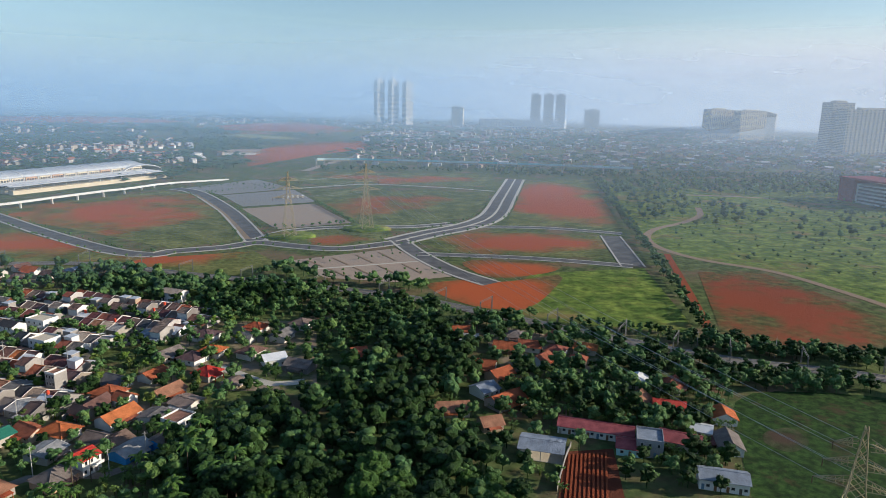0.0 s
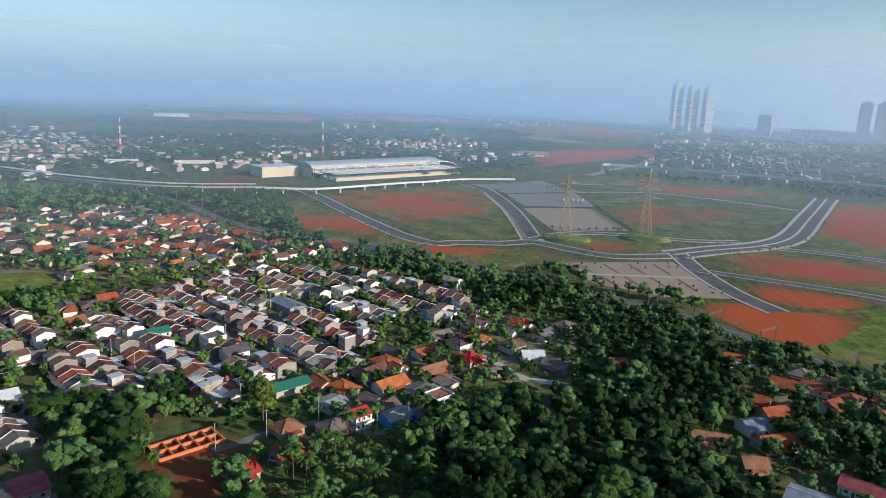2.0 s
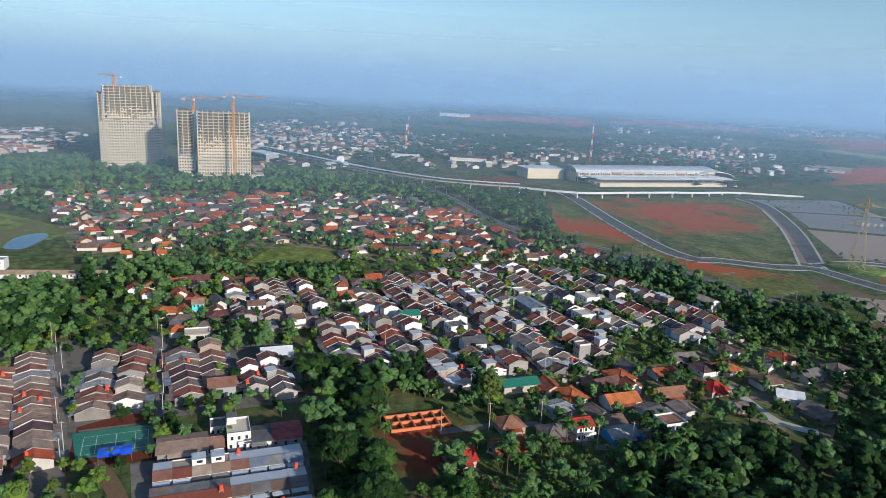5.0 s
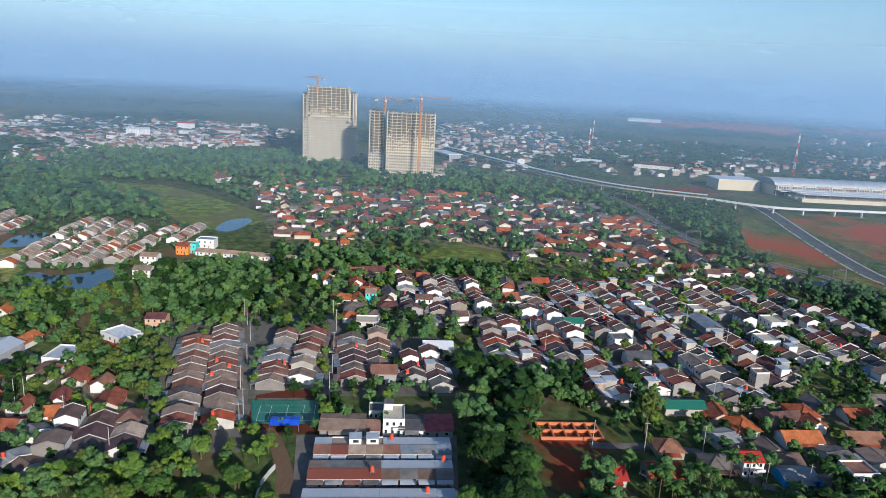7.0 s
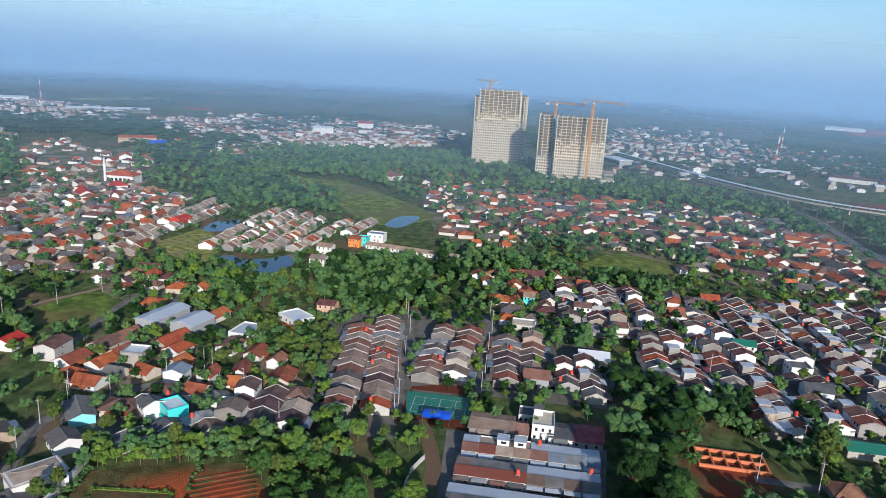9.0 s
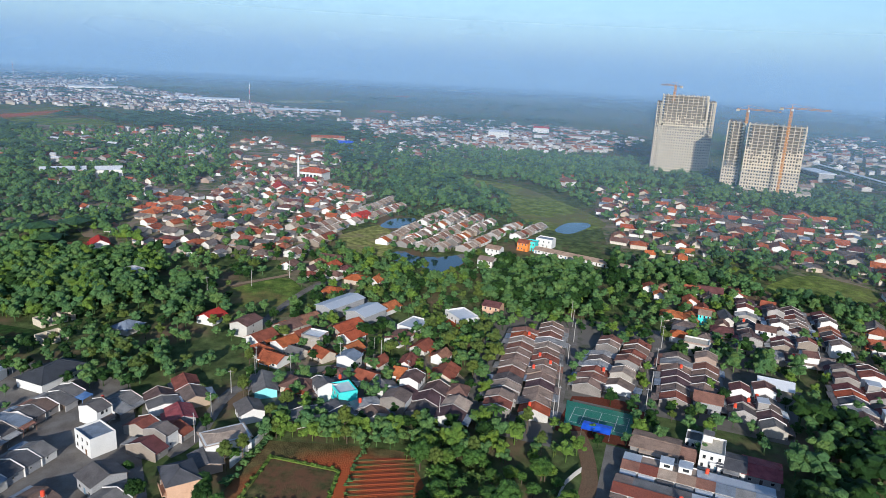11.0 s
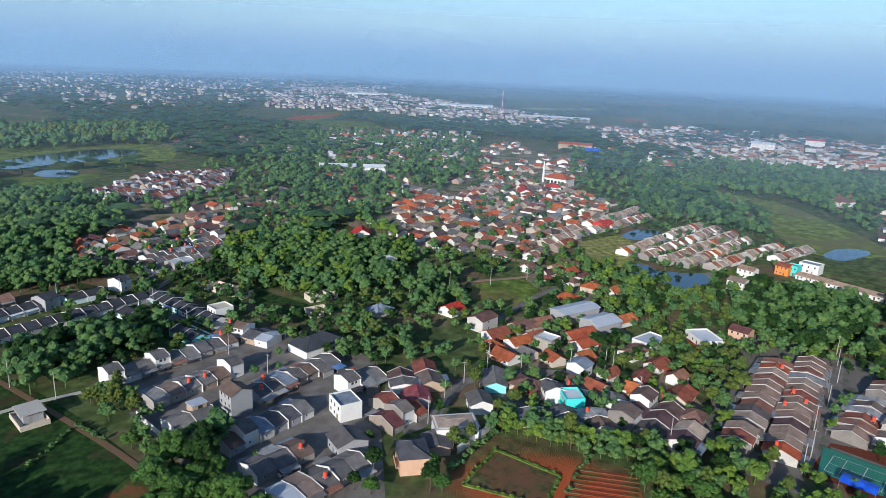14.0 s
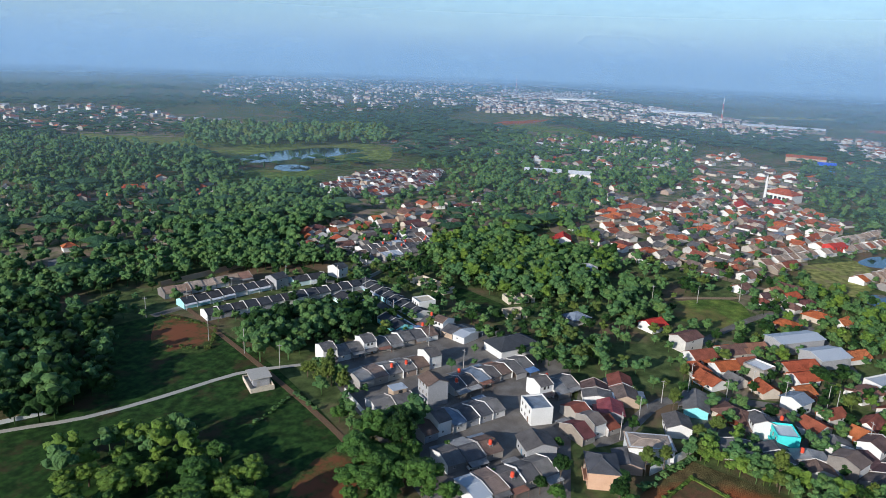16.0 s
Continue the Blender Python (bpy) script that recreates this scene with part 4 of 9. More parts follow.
def row_house(roof, wall, label, rise=1.5, z=2.9, canopy=2.4, w=6.4, d=9.0, high=0.16, two=False, sheet="sheet", annex="", caps=True):
    """A terraced house between party walls that stand above its roof; front at -y."""
    t = thing("terraced_house", label, "house", "terraced houses")
    zz = z + (2.8 if two else 0.0)
    body = Geo().prism([(-d / 2, 0), (d / 2, 0), (d / 2, zz), (0, zz + rise - 0.16), (-d / 2, zz)], -w / 2 + 0.13, w / 2 - 0.13)
    part("wall", body, M[wall], t)
    part("roof", gable_roof(w - (0.3 if caps else 0.0), d, zz, rise, 0.5), M[roof], t)
    x = w / 2 - 0.07
    out = [(-d / 2 - 0.35, 0), (d / 2 + 0.35, 0), (d / 2 + 0.35, zz + high), (0.15, zz + rise + high), (-0.15, zz + rise + high), (-d / 2 - 0.35, zz + high)]
    part("party_wall", Geo().prism(out, x - 0.06, x + 0.06), M["white" if roof in ("roof_grey", "roof_slate") else "party"], t)
    cap = Geo()
    for e in (-1, 1):
        q = [(x - 0.09, e * (d / 2 + 0.36), zz + high + 0.05), (x + 0.09, e * (d / 2 + 0.36), zz + high + 0.05), (x + 0.09, 0, zz + rise + high + 0.1), (x - 0.09, 0, zz + rise + high + 0.1)]
        cap.slab(q if e < 0 else q[::-1], 0.12)
    if caps:
        part("verge", cap, M["verge"], t)
    if annex == "room":
        # a plastered room built up through the rear slope, with a flat slab and a parapet
        x0, x1, y0, y1, top = -w * 0.36, w * 0.3, 0.3, d / 2 - 0.3, zz + rise + 1.5
        part("upper_room", Geo().box(x0, x1, y0, y1, zz - 0.4, top), M["wall"], t)
        part("roof_slab", Geo().box(x0 - 0.3, x1 + 0.3, y0 - 0.3, y1 + 0.3, top, top + 0.16), M["pale_sheet"], t)
        part("window", Geo().box(-0.7, 0.6, y0 - 0.05, y0, zz + rise * 0.9 + 0.2, top - 0.4), M["glass"], t)
    elif annex == "lean":
        # a sheet roof laid over the rear yard
        part("lean_to_roof", Geo().slab([(w / 2 - 0.25, d / 2 + 2.6, zz - 0.5), (-w / 2 + 0.2, d / 2 + 2.6, zz - 0.5), (-w / 2 + 0.2, d * 0.18, zz + rise * 0.72), (w / 2 - 0.25, d * 0.18, zz + rise * 0.72)], 0.08), M[sheet], t)
        part("rear_wall", Geo().box(-w / 2 + 0.2, w / 2 - 0.25, d / 2 + 2.3, d / 2 + 2.45, 0, zz - 0.62), M["party"], t)
    if canopy:
        g = Geo().slab([(-w / 2 + 0.1, -d / 2 - canopy, z - 0.65), (w * 0.42, -d / 2 - canopy, z - 0.65), (w * 0.42, -d / 2 - 0.1, z - 0.3), (-w / 2 + 0.1, -d / 2 - 0.1, z - 0.3)], 0.08)
        for x in (-w / 2 + 0.3, w * 0.38):
            g.tube((x, -d / 2 - canopy + 0.15, 0), (x, -d / 2 - canopy + 0.15, z - 0.72), 0.06, n=4)
        part("canopy", g, M[sheet], t)
    door_part(t, 0.9, -d / 2)
    window_part(t, -0.9, -d / 2, 1.0, 1.3, 1.1)
    window_part(t, 0.7, d / 2, 1.3, 0.8, 0.8, -1)
    if two:
        window_part(t, -0.9, -d / 2, 3.8, 1.3, 1.2)
        window_part(t, 0.9, -d / 2, 3.8, 1.0, 1.2)
    return t


def village_house(roof, wall, label, w=9.0, d=7.0, z=3.0, rise=2.0, hip=False, porch=True, name="house"):
    t = thing(name, label, "house", "village houses")
    if hip:
        part("wall", Geo().box(-w / 2, w / 2, -d / 2, d / 2, 0, z), M[wall], t)
        part("roof", hip_roof(w, d, z, rise, 0.7), M[roof], t)
    else:
        part("wall", Geo().prism([(-d / 2, 0), (d / 2, 0), (d / 2, z), (0, z + rise - 0.16), (-d / 2, z)], -w / 2, w / 2), M[wall], t)
        part("roof", gable_roof(w, d, z, rise, 0.7, x_over=0.5), M[roof], t)
    if porch:
        g = Geo().slab([(-w * 0.3, -d / 2 - 2.2, z - 0.8), (w * 0.3, -d / 2 - 2.2, z - 0.8), (w * 0.3, -d / 2, z - 0.35), (-w * 0.3, -d / 2, z - 0.35)], 0.12)
        for x in (-w * 0.27, w * 0.27):
            g.box(x - 0.09, x + 0.09, -d / 2 - 2.05, -d / 2 - 1.87, 0, z - 0.86)
        part("porch", g, M["sheet"] if porch == "sheet" else M[roof], t)
    door_part(t, 0.0, -d / 2)
    for x in (-w * 0.3, w * 0.3):
        window_part(t, x, -d / 2, 1.0, 1.2, 1.1)
    window_part(t, -w * 0.2, d / 2, 1.1, 1.1, 1.0, -1)
    return t


def block_house(wall, label, w=8.0, d=9.0, storeys=2, top="concrete", balcony=True, name="two_storey_house", stair=False, pitched=None, hip=0.0):
    """A flat-roofed house with a parapet and a balcony."""
    t = thing(name, label, "house")
    z = 2.9 * storeys
    part("wall", Geo().box(-w / 2, w / 2, -d / 2, d / 2, 0, z), M[wall], t)
    if pitched and hip:
        part("roof", hip_roof(w, d, z, hip, 0.5), M[pitched], t)
    elif pitched:
        part("roof", gable_roof(w, d, z, 1.6, 0.4, x_over=0.3), M[pitched], t)
        part("gable", Geo().prism([(-d / 2, z), (d / 2, z), (0, z + 1.44)], -w / 2, w / 2), M[wall], t)
    else:
        part("roof", Geo().box(-w / 2 + 0.2, w / 2 - 0.2, -d / 2 + 0.2, d / 2 - 0.2, z, z + 0.12), M[top], t)
        for x0, x1, y0, y1 in ((-w / 2, w / 2, -d / 2, -d / 2 + 0.18), (-w / 2, w / 2, d / 2 - 0.18, d / 2), (-w / 2, -w / 2 + 0.18, -d / 2 + 0.18, d / 2 - 0.18), (w / 2 - 0.18, w / 2, -d / 2 + 0.18, d / 2 - 0.18)):
            part("parapet", Geo().box(x0, x1, y0, y1, z, z + 0.75), M[wall], t)
    if stair:
        part("stair_house", Geo().box(-w / 2 + 0.3, -w / 2 + 3.3, d / 2 - 3.6, d / 2 - 0.3, z + 0.12, z + 2.7), M[wall], t)
        part("stair_roof", Geo().box(-w / 2 + 0.1, -w / 2 + 3.6, d / 2 - 3.9, d / 2 - 0.1, z + 2.7, z + 2.85), M["sheet"], t)
    door_part(t, w * 0.2, -d / 2)
    for s in range(storeys):
        for x in (-w * 0.3, 0.0, w * 0.32)[:2 if s == 0 else 3]:
            window_part(t, x if s else x - 0.4, -d / 2, 2.9 * s + 1.0, 1.0, 1.4)
        window_part(t, w * 0.1, d / 2, 2.9 * s + 1.1, 1.0, 1.1, -1)
    if balcony and storeys > 1:
        part("balcony", Geo().box(-w * 0.05, w / 2, -d / 2 - 1.3, -d / 2, 2.8, 2.95).box(-w * 0.05, w / 2, -d / 2 - 1.3, -d / 2 - 1.2, 2.95, 3.8), M[wall], t)
    return t


def shed(roof, label, w=16.0, d=12.0, z=4.5, rise=2.2, name="open_shed", wall=None):
    t = thing(name, label, "shed")
    part("roof", gable_roof(w, d, z, rise, 0.6, 0.1, 0.5), M[roof], t)
    for x in (-w / 2 + 0.2, 0, w / 2 - 0.2):
        for y in (-d / 2 + 0.2, d / 2 - 0.2):
            part("post", Geo().box(x - 0.12, x + 0.12, y - 0.12, y + 0.12, 0, z), M["steel"], t)
    part("floor_slab", Geo().box(-w / 2, w / 2, -d / 2, d / 2, 0, 0.18), M["concrete"], t)
    if wall:
        part("wall", Geo().box(-w / 2 + 0.4, w / 2 - 0.4, -d / 2 + 0.4, d / 2 - 0.4, 0.18, z - 0.4), M[wall], t)
    return t


def long_roof(roof, wall, label, w, d, z=3.2, rise=1.6, units=5, name="long_building"):
    """A long low building with a door and a window for each unit."""
    t = thing(name, label, "building")
    part("wall", Geo().prism([(-d / 2, 0), (d / 2, 0), (d / 2, z), (0, z + rise - 0.16), (-d / 2, z)], -w / 2, w / 2), M[wall], t)
    part("roof", gable_roof(w, d, z, rise, 0.7, x_over=0.4), M[roof], t)
    for k in range(units):
        x = -w / 2 + (k + 0.5) * w / units
        door_part(t, x - w / units * 0.2, -d / 2)
        window_part(t, x + w / units * 0.2, -d / 2, 1.1, 1.2, 1.1)
    return t


def block_unit(roof, wall, label, rear="slab", sheet="sheet", w=6.4, d=9.2):
    """A packed terraced house: a tiled slope over the front rooms, a carport before it, a flat roof or a sheet roof behind."""
    t = thing("terraced_house", label, "house", "terraced houses")
    y0, y1, y2, z, a = -d / 2, -d / 2 + 3.4, d / 2, 3.0, w / 2 - 0.02
    part("wall", Geo().prism([(y0, 0), (y1, 0), (y1, z + 0.85), (y0, z - 0.05)], -a, a), M[wall], t)
    part("roof", Geo().slab([(-w / 2, y0 - 0.5, z - 0.05), (w / 2, y0 - 0.5, z - 0.05), (w / 2, y1 + 0.1, z + 1.05), (-w / 2, y1 + 0.1, z + 1.05)], 0.14), M[roof], t)
    part("rear_wall", Geo().box(-a, a, y1, y2, 0, z + 0.2), M["party"], t)
    if rear == "sheet":
        part("rear_roof", Geo().slab([(-a, y1 + 0.1, z + 0.8), (a, y1 + 0.1, z + 0.8), (a, y2, z + 0.45), (-a, y2, z + 0.45)], 0.1), M[sheet], t)
    else:
        part("roof_slab", Geo().box(-a, a, y1, y2, z + 0.2, z + 0.34), M["concrete" if rear == "slab" else "tan"], t)
        part("parapet", Geo().box(-a, a, y2 - 0.14, y2, z + 0.34, z + 0.7), M[wall], t)
    if rear == "room":
        part("upper_room", Geo().box(-a + 0.14, a * 0.45, y1 + 0.4, y2 - 1.6, z + 0.34, z + 2.9), M["white"], t)
        part("room_roof", Geo().box(-a, a * 0.5, y1 + 0.2, y2 - 1.3, z + 2.9, z + 3.05), M["pale_sheet"], t)
        part("window", Geo().box(-1.6, 0.4, y1 + 0.34, y1 + 0.4, z + 1.6, z + 2.5), M["glass"], t)
    g = Geo().slab([(-a + 0.1, y0 - 2.4, 2.3), (a * 0.8, y0 - 2.4, 2.3), (a * 0.8, y0 - 0.6, 2.6), (-a + 0.1, y0 - 0.6, 2.6)], 0.08)
    for x in (-a + 0.3, a * 0.74):
        g.tube((x, y0 - 2.2, 0), (x, y0 - 2.2, 2.25), 0.06, n=4)
    part("canopy", g, M[sheet], t)
    door_part(t, 1.2, y0)
    window_part(t, -1.2, y0, 0.9, 1.5, 1.2)
    return t


STYLES = {
    "brown": [row_house("roof_brown", "wall", "small terraced house with weathered brown tile roof and pale walls", 2.0, 2.8, d=9.0),
              row_house("roof_brown", "wall", "small terraced house with brown roof and zinc carport", 2.0, 2.8, 3.0, d=9.4),
              row_house("roof_brown", "wall", "pale terraced house with faded brown roof", 2.0, 2.8, 2.0, d=8.8),
              row_house("roof_orange", "wall", "terraced house with terracotta roof and plastered walls", 2.0, 2.8, 2.6, d=9.0),
              row_house("sheet", "wall", "extended terraced house under a zinc sheet roof", 1.3, 3.1, 2.4, d=10.2),
              row_house("roof_brown", "white", "terraced house with an added upper floor and brown roof", 1.5, 2.9, 1.8, d=7.4, two=True),
              row_house("roof_grey", "wall", "small terraced house with dark grey roof", 2.0, 2.8, 2.6, d=9.0),
              row_house("roof_maroon_tile", "wall", "terraced house with dark maroon tile roof", 2.0, 2.8, 2.4, d=9.2),
              row_house("roof_maroon_tile", "wall", "terraced house with maroon roof and white verge", 2.1, 2.8, 2.8, d=9.4),
              row_house("roof_slate", "wall", "terraced house with blue-black roof", 2.0, 2.8, 2.4, d=9.0),
              row_house("roof_brown", "wall", "terraced house with a white room built up through its roof", 2.0, 2.8, 3.0, d=9.2, annex="room", sheet="white_sheet"),
              row_house("roof_brown", "white", "terraced house with white sheet lean-to and carport", 2.0, 2.8, 3.2, d=9.0, annex="lean", sheet="white_sheet"),
              row_house("roof_tan", "wall", "terraced house with faded tan tiles and blue-grey carport", 2.0, 2.8, 3.4, d=9.4, sheet="pale_sheet"),
              row_house("roof_brown", "wall", "terraced house with red sheet carport", 2.0, 2.8, 3.4, d=9.0, sheet="roof_maroon")],
    "block": [block_unit("roof_brown", "wall", "packed terraced house with red-brown front slope and flat rear roof"),
              block_unit("roof_brick", "white", "packed terraced house with brick-red tiles and zinc carport", "sheet"),
              block_unit("roof_brick", "wall", "packed terraced house with brick-red tiles and tan roof terrace", "terrace", "pale_sheet"),
              block_unit("roof_brown", "white", "packed terraced house with a white room on its roof terrace", "room", "white_sheet"),
              block_unit("roof_grey", "wall", "packed terraced house with dark tiles and sheet-roofed rear", "sheet", "pale_sheet")],
    "zinc": [block_unit("sheet", "white", "packed house extended under pale zinc roofs", "sheet", "pale_sheet"),
             block_unit("roof_brick", "white", "packed white house with red tiles and roof terrace", "terrace", "white_sheet"),
             block_unit("roof_tan", "white", "packed house with faded pinkish tiles and rooftop room", "room")],
    "grey": [row_house("roof_grey", "wall", "terraced house with dark grey tile roof and white party walls", 1.5),
             row_house("roof_grey", "wall", "terraced house with dark tiles and a zinc carport", 1.7, 3.0, 3.2),
             row_house("roof_grey", "grey_wall", "grey rendered terraced house with dark roof", 1.4, 3.2, 2.4),
             row_house("sheet", "wall", "terraced house extended under grey sheet roof", 0.7, 3.4, 2.0, d=10.0),
             row_house("roof_grey", "wall", "terraced house with dark tiles and a zinc lean-to", 1.5, 2.9, 2.8, annex="lean"),
             row_house("roof_grey", "white", "terraced house with dark tiles and pale sheet carport", 1.6, 2.9, 3.6, sheet="pale_sheet"),
             row_house("roof_grey", "wall", "terraced house with faded grey tile roof", 1.5, 2.9, 2.6),
             row_house("roof_grey", "white", "terraced house with a white room built up through its grey roof", 1.6, 2.9, 3.4, annex="room", sheet="white_sheet"),
             row_house("roof_grey", "white", "white terraced house with an added upper floor and grey roof", 1.4, 2.9, 2.4, d=7.6, two=True),
             row_house("roof_grey", "white", "terraced house with blue sheet carport and grey tiles", 1.6, 2.9, 3.6, sheet="blue_sheet"),
             row_house("pale_sheet", "white", "white terraced house under a pale zinc roof", 0.8, 3.3, 3.0, d=9.6, sheet="white_sheet")],
    "slate": [row_house("roof_slate", "cyan_wall", "new aqua-painted terraced house with black tile roof", 1.6, 3.0, 0.0),
              row_house("roof_slate", "cyan_wall", "new pale aqua house with black roof and carport", 1.6, 3.0, 2.2, sheet="white_sheet"),
              row_house("roof_slate", "white", "new white terraced house with black tile roof", 1.6, 3.1, 0.0)],
    "slate_plain": [row_house("roof_slate", "grey_wall", "new unpainted terraced house with black tile roof", 1.6, 3.0, 0.0),
                    row_house("roof_slate", "white", "new white-backed terraced house with black roof", 1.6, 3.0, 0.0)],
    "tan": [row_house("roof_tan", "white", "white terraced house with faded tan tile roof", 2.0, 2.9, 1.8),
            row_house("roof_tan", "wall", "small terraced house with brown tiles in a sunlit tone", 2.0, 2.9, 2.4),
            row_house("roof_tan", "wall", "small white house with terracotta roof in a sunlit tone", 2.0, 2.8, 0.0),
            row_house("roof_orange", "white", "small white house with red-brown roof", 2.0, 2.8, 1.8)],
    "village": [village_house("roof_orange", "cream_wall", "village house with terracotta gable roof", 9, 7),
                village_house("roof_orange", "cream_wall", "village house with hipped terracotta roof", 9.5, 8, hip=True),
                village_house("roof_brown", "cream_wall", "old village house with brown tile roof", 10, 7, porch="sheet"),
                village_house("roof_orange", "white", "white village house with red-brown roof", 8, 7, rise=1.8),
                village_house("sheet", "cream_wall", "plain house under a zinc sheet roof", 8, 8, rise=1.0, porch="sheet"),
                village_house("roof_brown", "white", "white house with hipped brown roof", 9, 9, hip=True),
                village_house("roof_grey", "cream_wall", "plastered house with dark grey roof", 8.5, 7)],
}
STYLES["brown"] += [row_house("roof_brown", "white", "white two-storey terraced house with brown roof and zinc carport", 1.4, 2.9, 2.4, d=8.4, two=True, caps=False),
                    row_house("sheet", "white", "white terraced house under a low zinc roof", 0.9, 3.4, 3.0, d=9.8, sheet="white_sheet", caps=False),
                    row_house("roof_brick", "white", "terraced house with brick-red tiles and a white upper room", 1.9, 2.8, 2.8, d=9.2, annex="room")]
STYLES["mixed"] = STYLES["village"] + STYLES["tan"]
STYLES["sunned"] = [row_house("roof_warm", "wall", "terraced house with brown tiles in a sunlit tone", 2.0, 2.8, 2.4, d=9.2),
                    row_house("roof_warm", "white", "terraced house with tan tiles and white verge", 2.0, 2.8, 3.0, d=9.4),
                    row_house("roof_warm", "peach", "terraced house with sunlit-toned tiles and peach walls", 2.0, 2.8, 2.0, d=9.0),
                    row_house("roof_warm", "wall", "two-storey terraced house with sunlit-toned tiles", 1.6, 2.8, 1.8, d=7.8, two=True)]
STYLES["warm"] = STYLES["sunned"][:3] * 2 + STYLES["sunned"][3:] + [STYLES["brown"][k] for k in (0, 1, 3, 4, 8)]
STYLES["hamlet"] = STYLES["village"][:4] + STYLES["village"][:2] + STYLES["village"][4:]
for group in STYLES.values():
    for model in group:
        model.matrix_world = ground_at(0, 0, 0)
used = set()
rng = random.Random(4)
roof_spots = []


def put(model, m):
    """The model itself the first time, a copy of it afterwards."""
    if model.name not in used:
        used.add(model.name)
        model.matrix_world = m
        return model
    k = model.scale
    return copy_thing(model, m @ Matrix.Diagonal((1 / k[0], 1 / k[1], 1 / k[2], 1)))


queue = []


def build_later(model, m):
    queue.append((m.translation.xy.length, len(queue), model, m))


def row(a, b, style, face, depth=9.0, width=6.4, skip=0.06, force=False):
    """Houses side by side from a to b; face: 1 fronts lie to the right of the way from a to b, -1 to its left."""
    ax, ay = a
    dx, dy = b[0] - ax, b[1] - ay
    length = math.hypot(dx, dy)
    n = max(1, int(length / width))
    deg = math.degrees(math.atan2(dy, dx)) + (0 if face > 0 else 180)
    marks, streak = [], None
    for k in range(n):
        t = (k + 0.5) / n
        x, y = ax + dx * t, ay + dy * t
        spot = rect(x, y, deg, width * 0.6, depth * 0.6)
        if not all(free(*p, least=2 if force else 1) for p in spot) or rng.random() < skip:
            continue
        model = streak if style == "block" and k % 4 and streak else rng.choice(STYLES[style] if rng.random() > (0.1 if style in ("brown", "warm") else 0.3) else STYLES[style][:2])
        streak = model
        off = rng.uniform(-0.7, 0.7) * (0.0 if style in ("block", "zinc") else 0.3 if style in ("grey", "slate", "slate_plain", "brown", "warm") else 2.2 if style == "tan" else 0.8)
        x, y = x - off * dy / length, y + off * dx / length
        build_later(model, ground_at(x, y, deg + (180 if rng.random() < 0.2 and style not in ("block", "zinc", "slate", "slate_plain") else 0), length / n / 6.4, (1.0 if style in ("block", "zinc") else rng.uniform(0.94, 1.05)) * depth / 9.0, rng.uniform(0.95, 1.1) if style == "brown" else rng.uniform(0.98, 1.02) if style != "tan" else rng.uniform(0.95, 1.07)))
        marks.append(rect(x, y, deg, width, depth + 1.0))
        if rng.random() < (0.3 if style == "grey" else 0.1) and style not in ("slate", "slate_plain", "tan"):
            roof_spots.append((x, y, deg))
    for m in marks:
        mark(m, 2)


yards = []


def yard_level():
    """Each yard a little over the last, so that no two lie in one plane."""
    yards.append(1)
    return 0.02 + 0.0015 * len(yards)


def district(poly, deg, style, pitch=22.0, skip=0.13, first=0.0, back=9.6, depth=9.0):
    """Back-to-back rows along deg that fill a polygon, with a street between pairs."""
    flat("yard", poly, yard_level() + 0.05, "lane", "packed earth and paving between the houses", "yard", clear=False)
    c, s = math.cos(radians(deg)), math.sin(radians(deg))
    uv = [(x * c + y * s, -x * s + y * c) for x, y in poly]
    v = min(q[1] for q in uv) + first
    while v < max(q[1] for q in uv):
        for off, face in ((0.0, 1), (back, -1)):
            vv = v + off
            cuts = sorted(p[0] + (q[0] - p[0]) * (vv - p[1]) / (q[1] - p[1]) for p, q in zip(uv, uv[1:] + uv[:1]) if (p[1] > vv) != (q[1] > vv))
            for lo, hi in zip(cuts[::2], cuts[1::2]):
                if hi - lo > 9:
                    row((lo * c - vv * s, lo * s + vv * c), (hi * c - vv * s, hi * s + vv * c), style, face, depth, skip=skip)
        v += pitch


def village(poly, count, deg=-20, style="hamlet", gap=0.0, scale=1.0):
    """Detached houses scattered in a polygon, turned to the lanes' directions."""
    flat("yard", poly, yard_level(), "yard", "bare yards and weeds between the village houses", "yard", clear=False)
    xs, ys = [p[0] for p in poly], [p[1] for p in poly]
    done = 0
    for _ in range(count * 14):
        if done >= count:
            break
        x, y = rng.uniform(min(xs), max(xs)), rng.uniform(min(ys), max(ys))
        if not inside(x, y, poly):
            continue
        turn = deg + rng.choice((0, 90, 180, 270)) + rng.uniform(-9, 9)
        if not all(free(*p) for p in rect(x, y, turn, 10 * scale + gap, 9 * scale + gap)) or not free(x, y):
            continue
        k = scale * rng.uniform(0.75, 1.2)
        build_later(rng.choice(STYLES[style]), ground_at(x, y, turn, k * rng.uniform(0.9, 1.25), k, rng.uniform(0.9, 1.1)))
        mark(rect(x, y, turn, 10 * k, 9 * k), 2)
        done += 1


def place(model, x, y, deg, w=10, d=10):
    mark(rect(x, y, deg, w + 1, d + 1), 2)
    model.matrix_world = ground_at(x, y, deg)
    return model


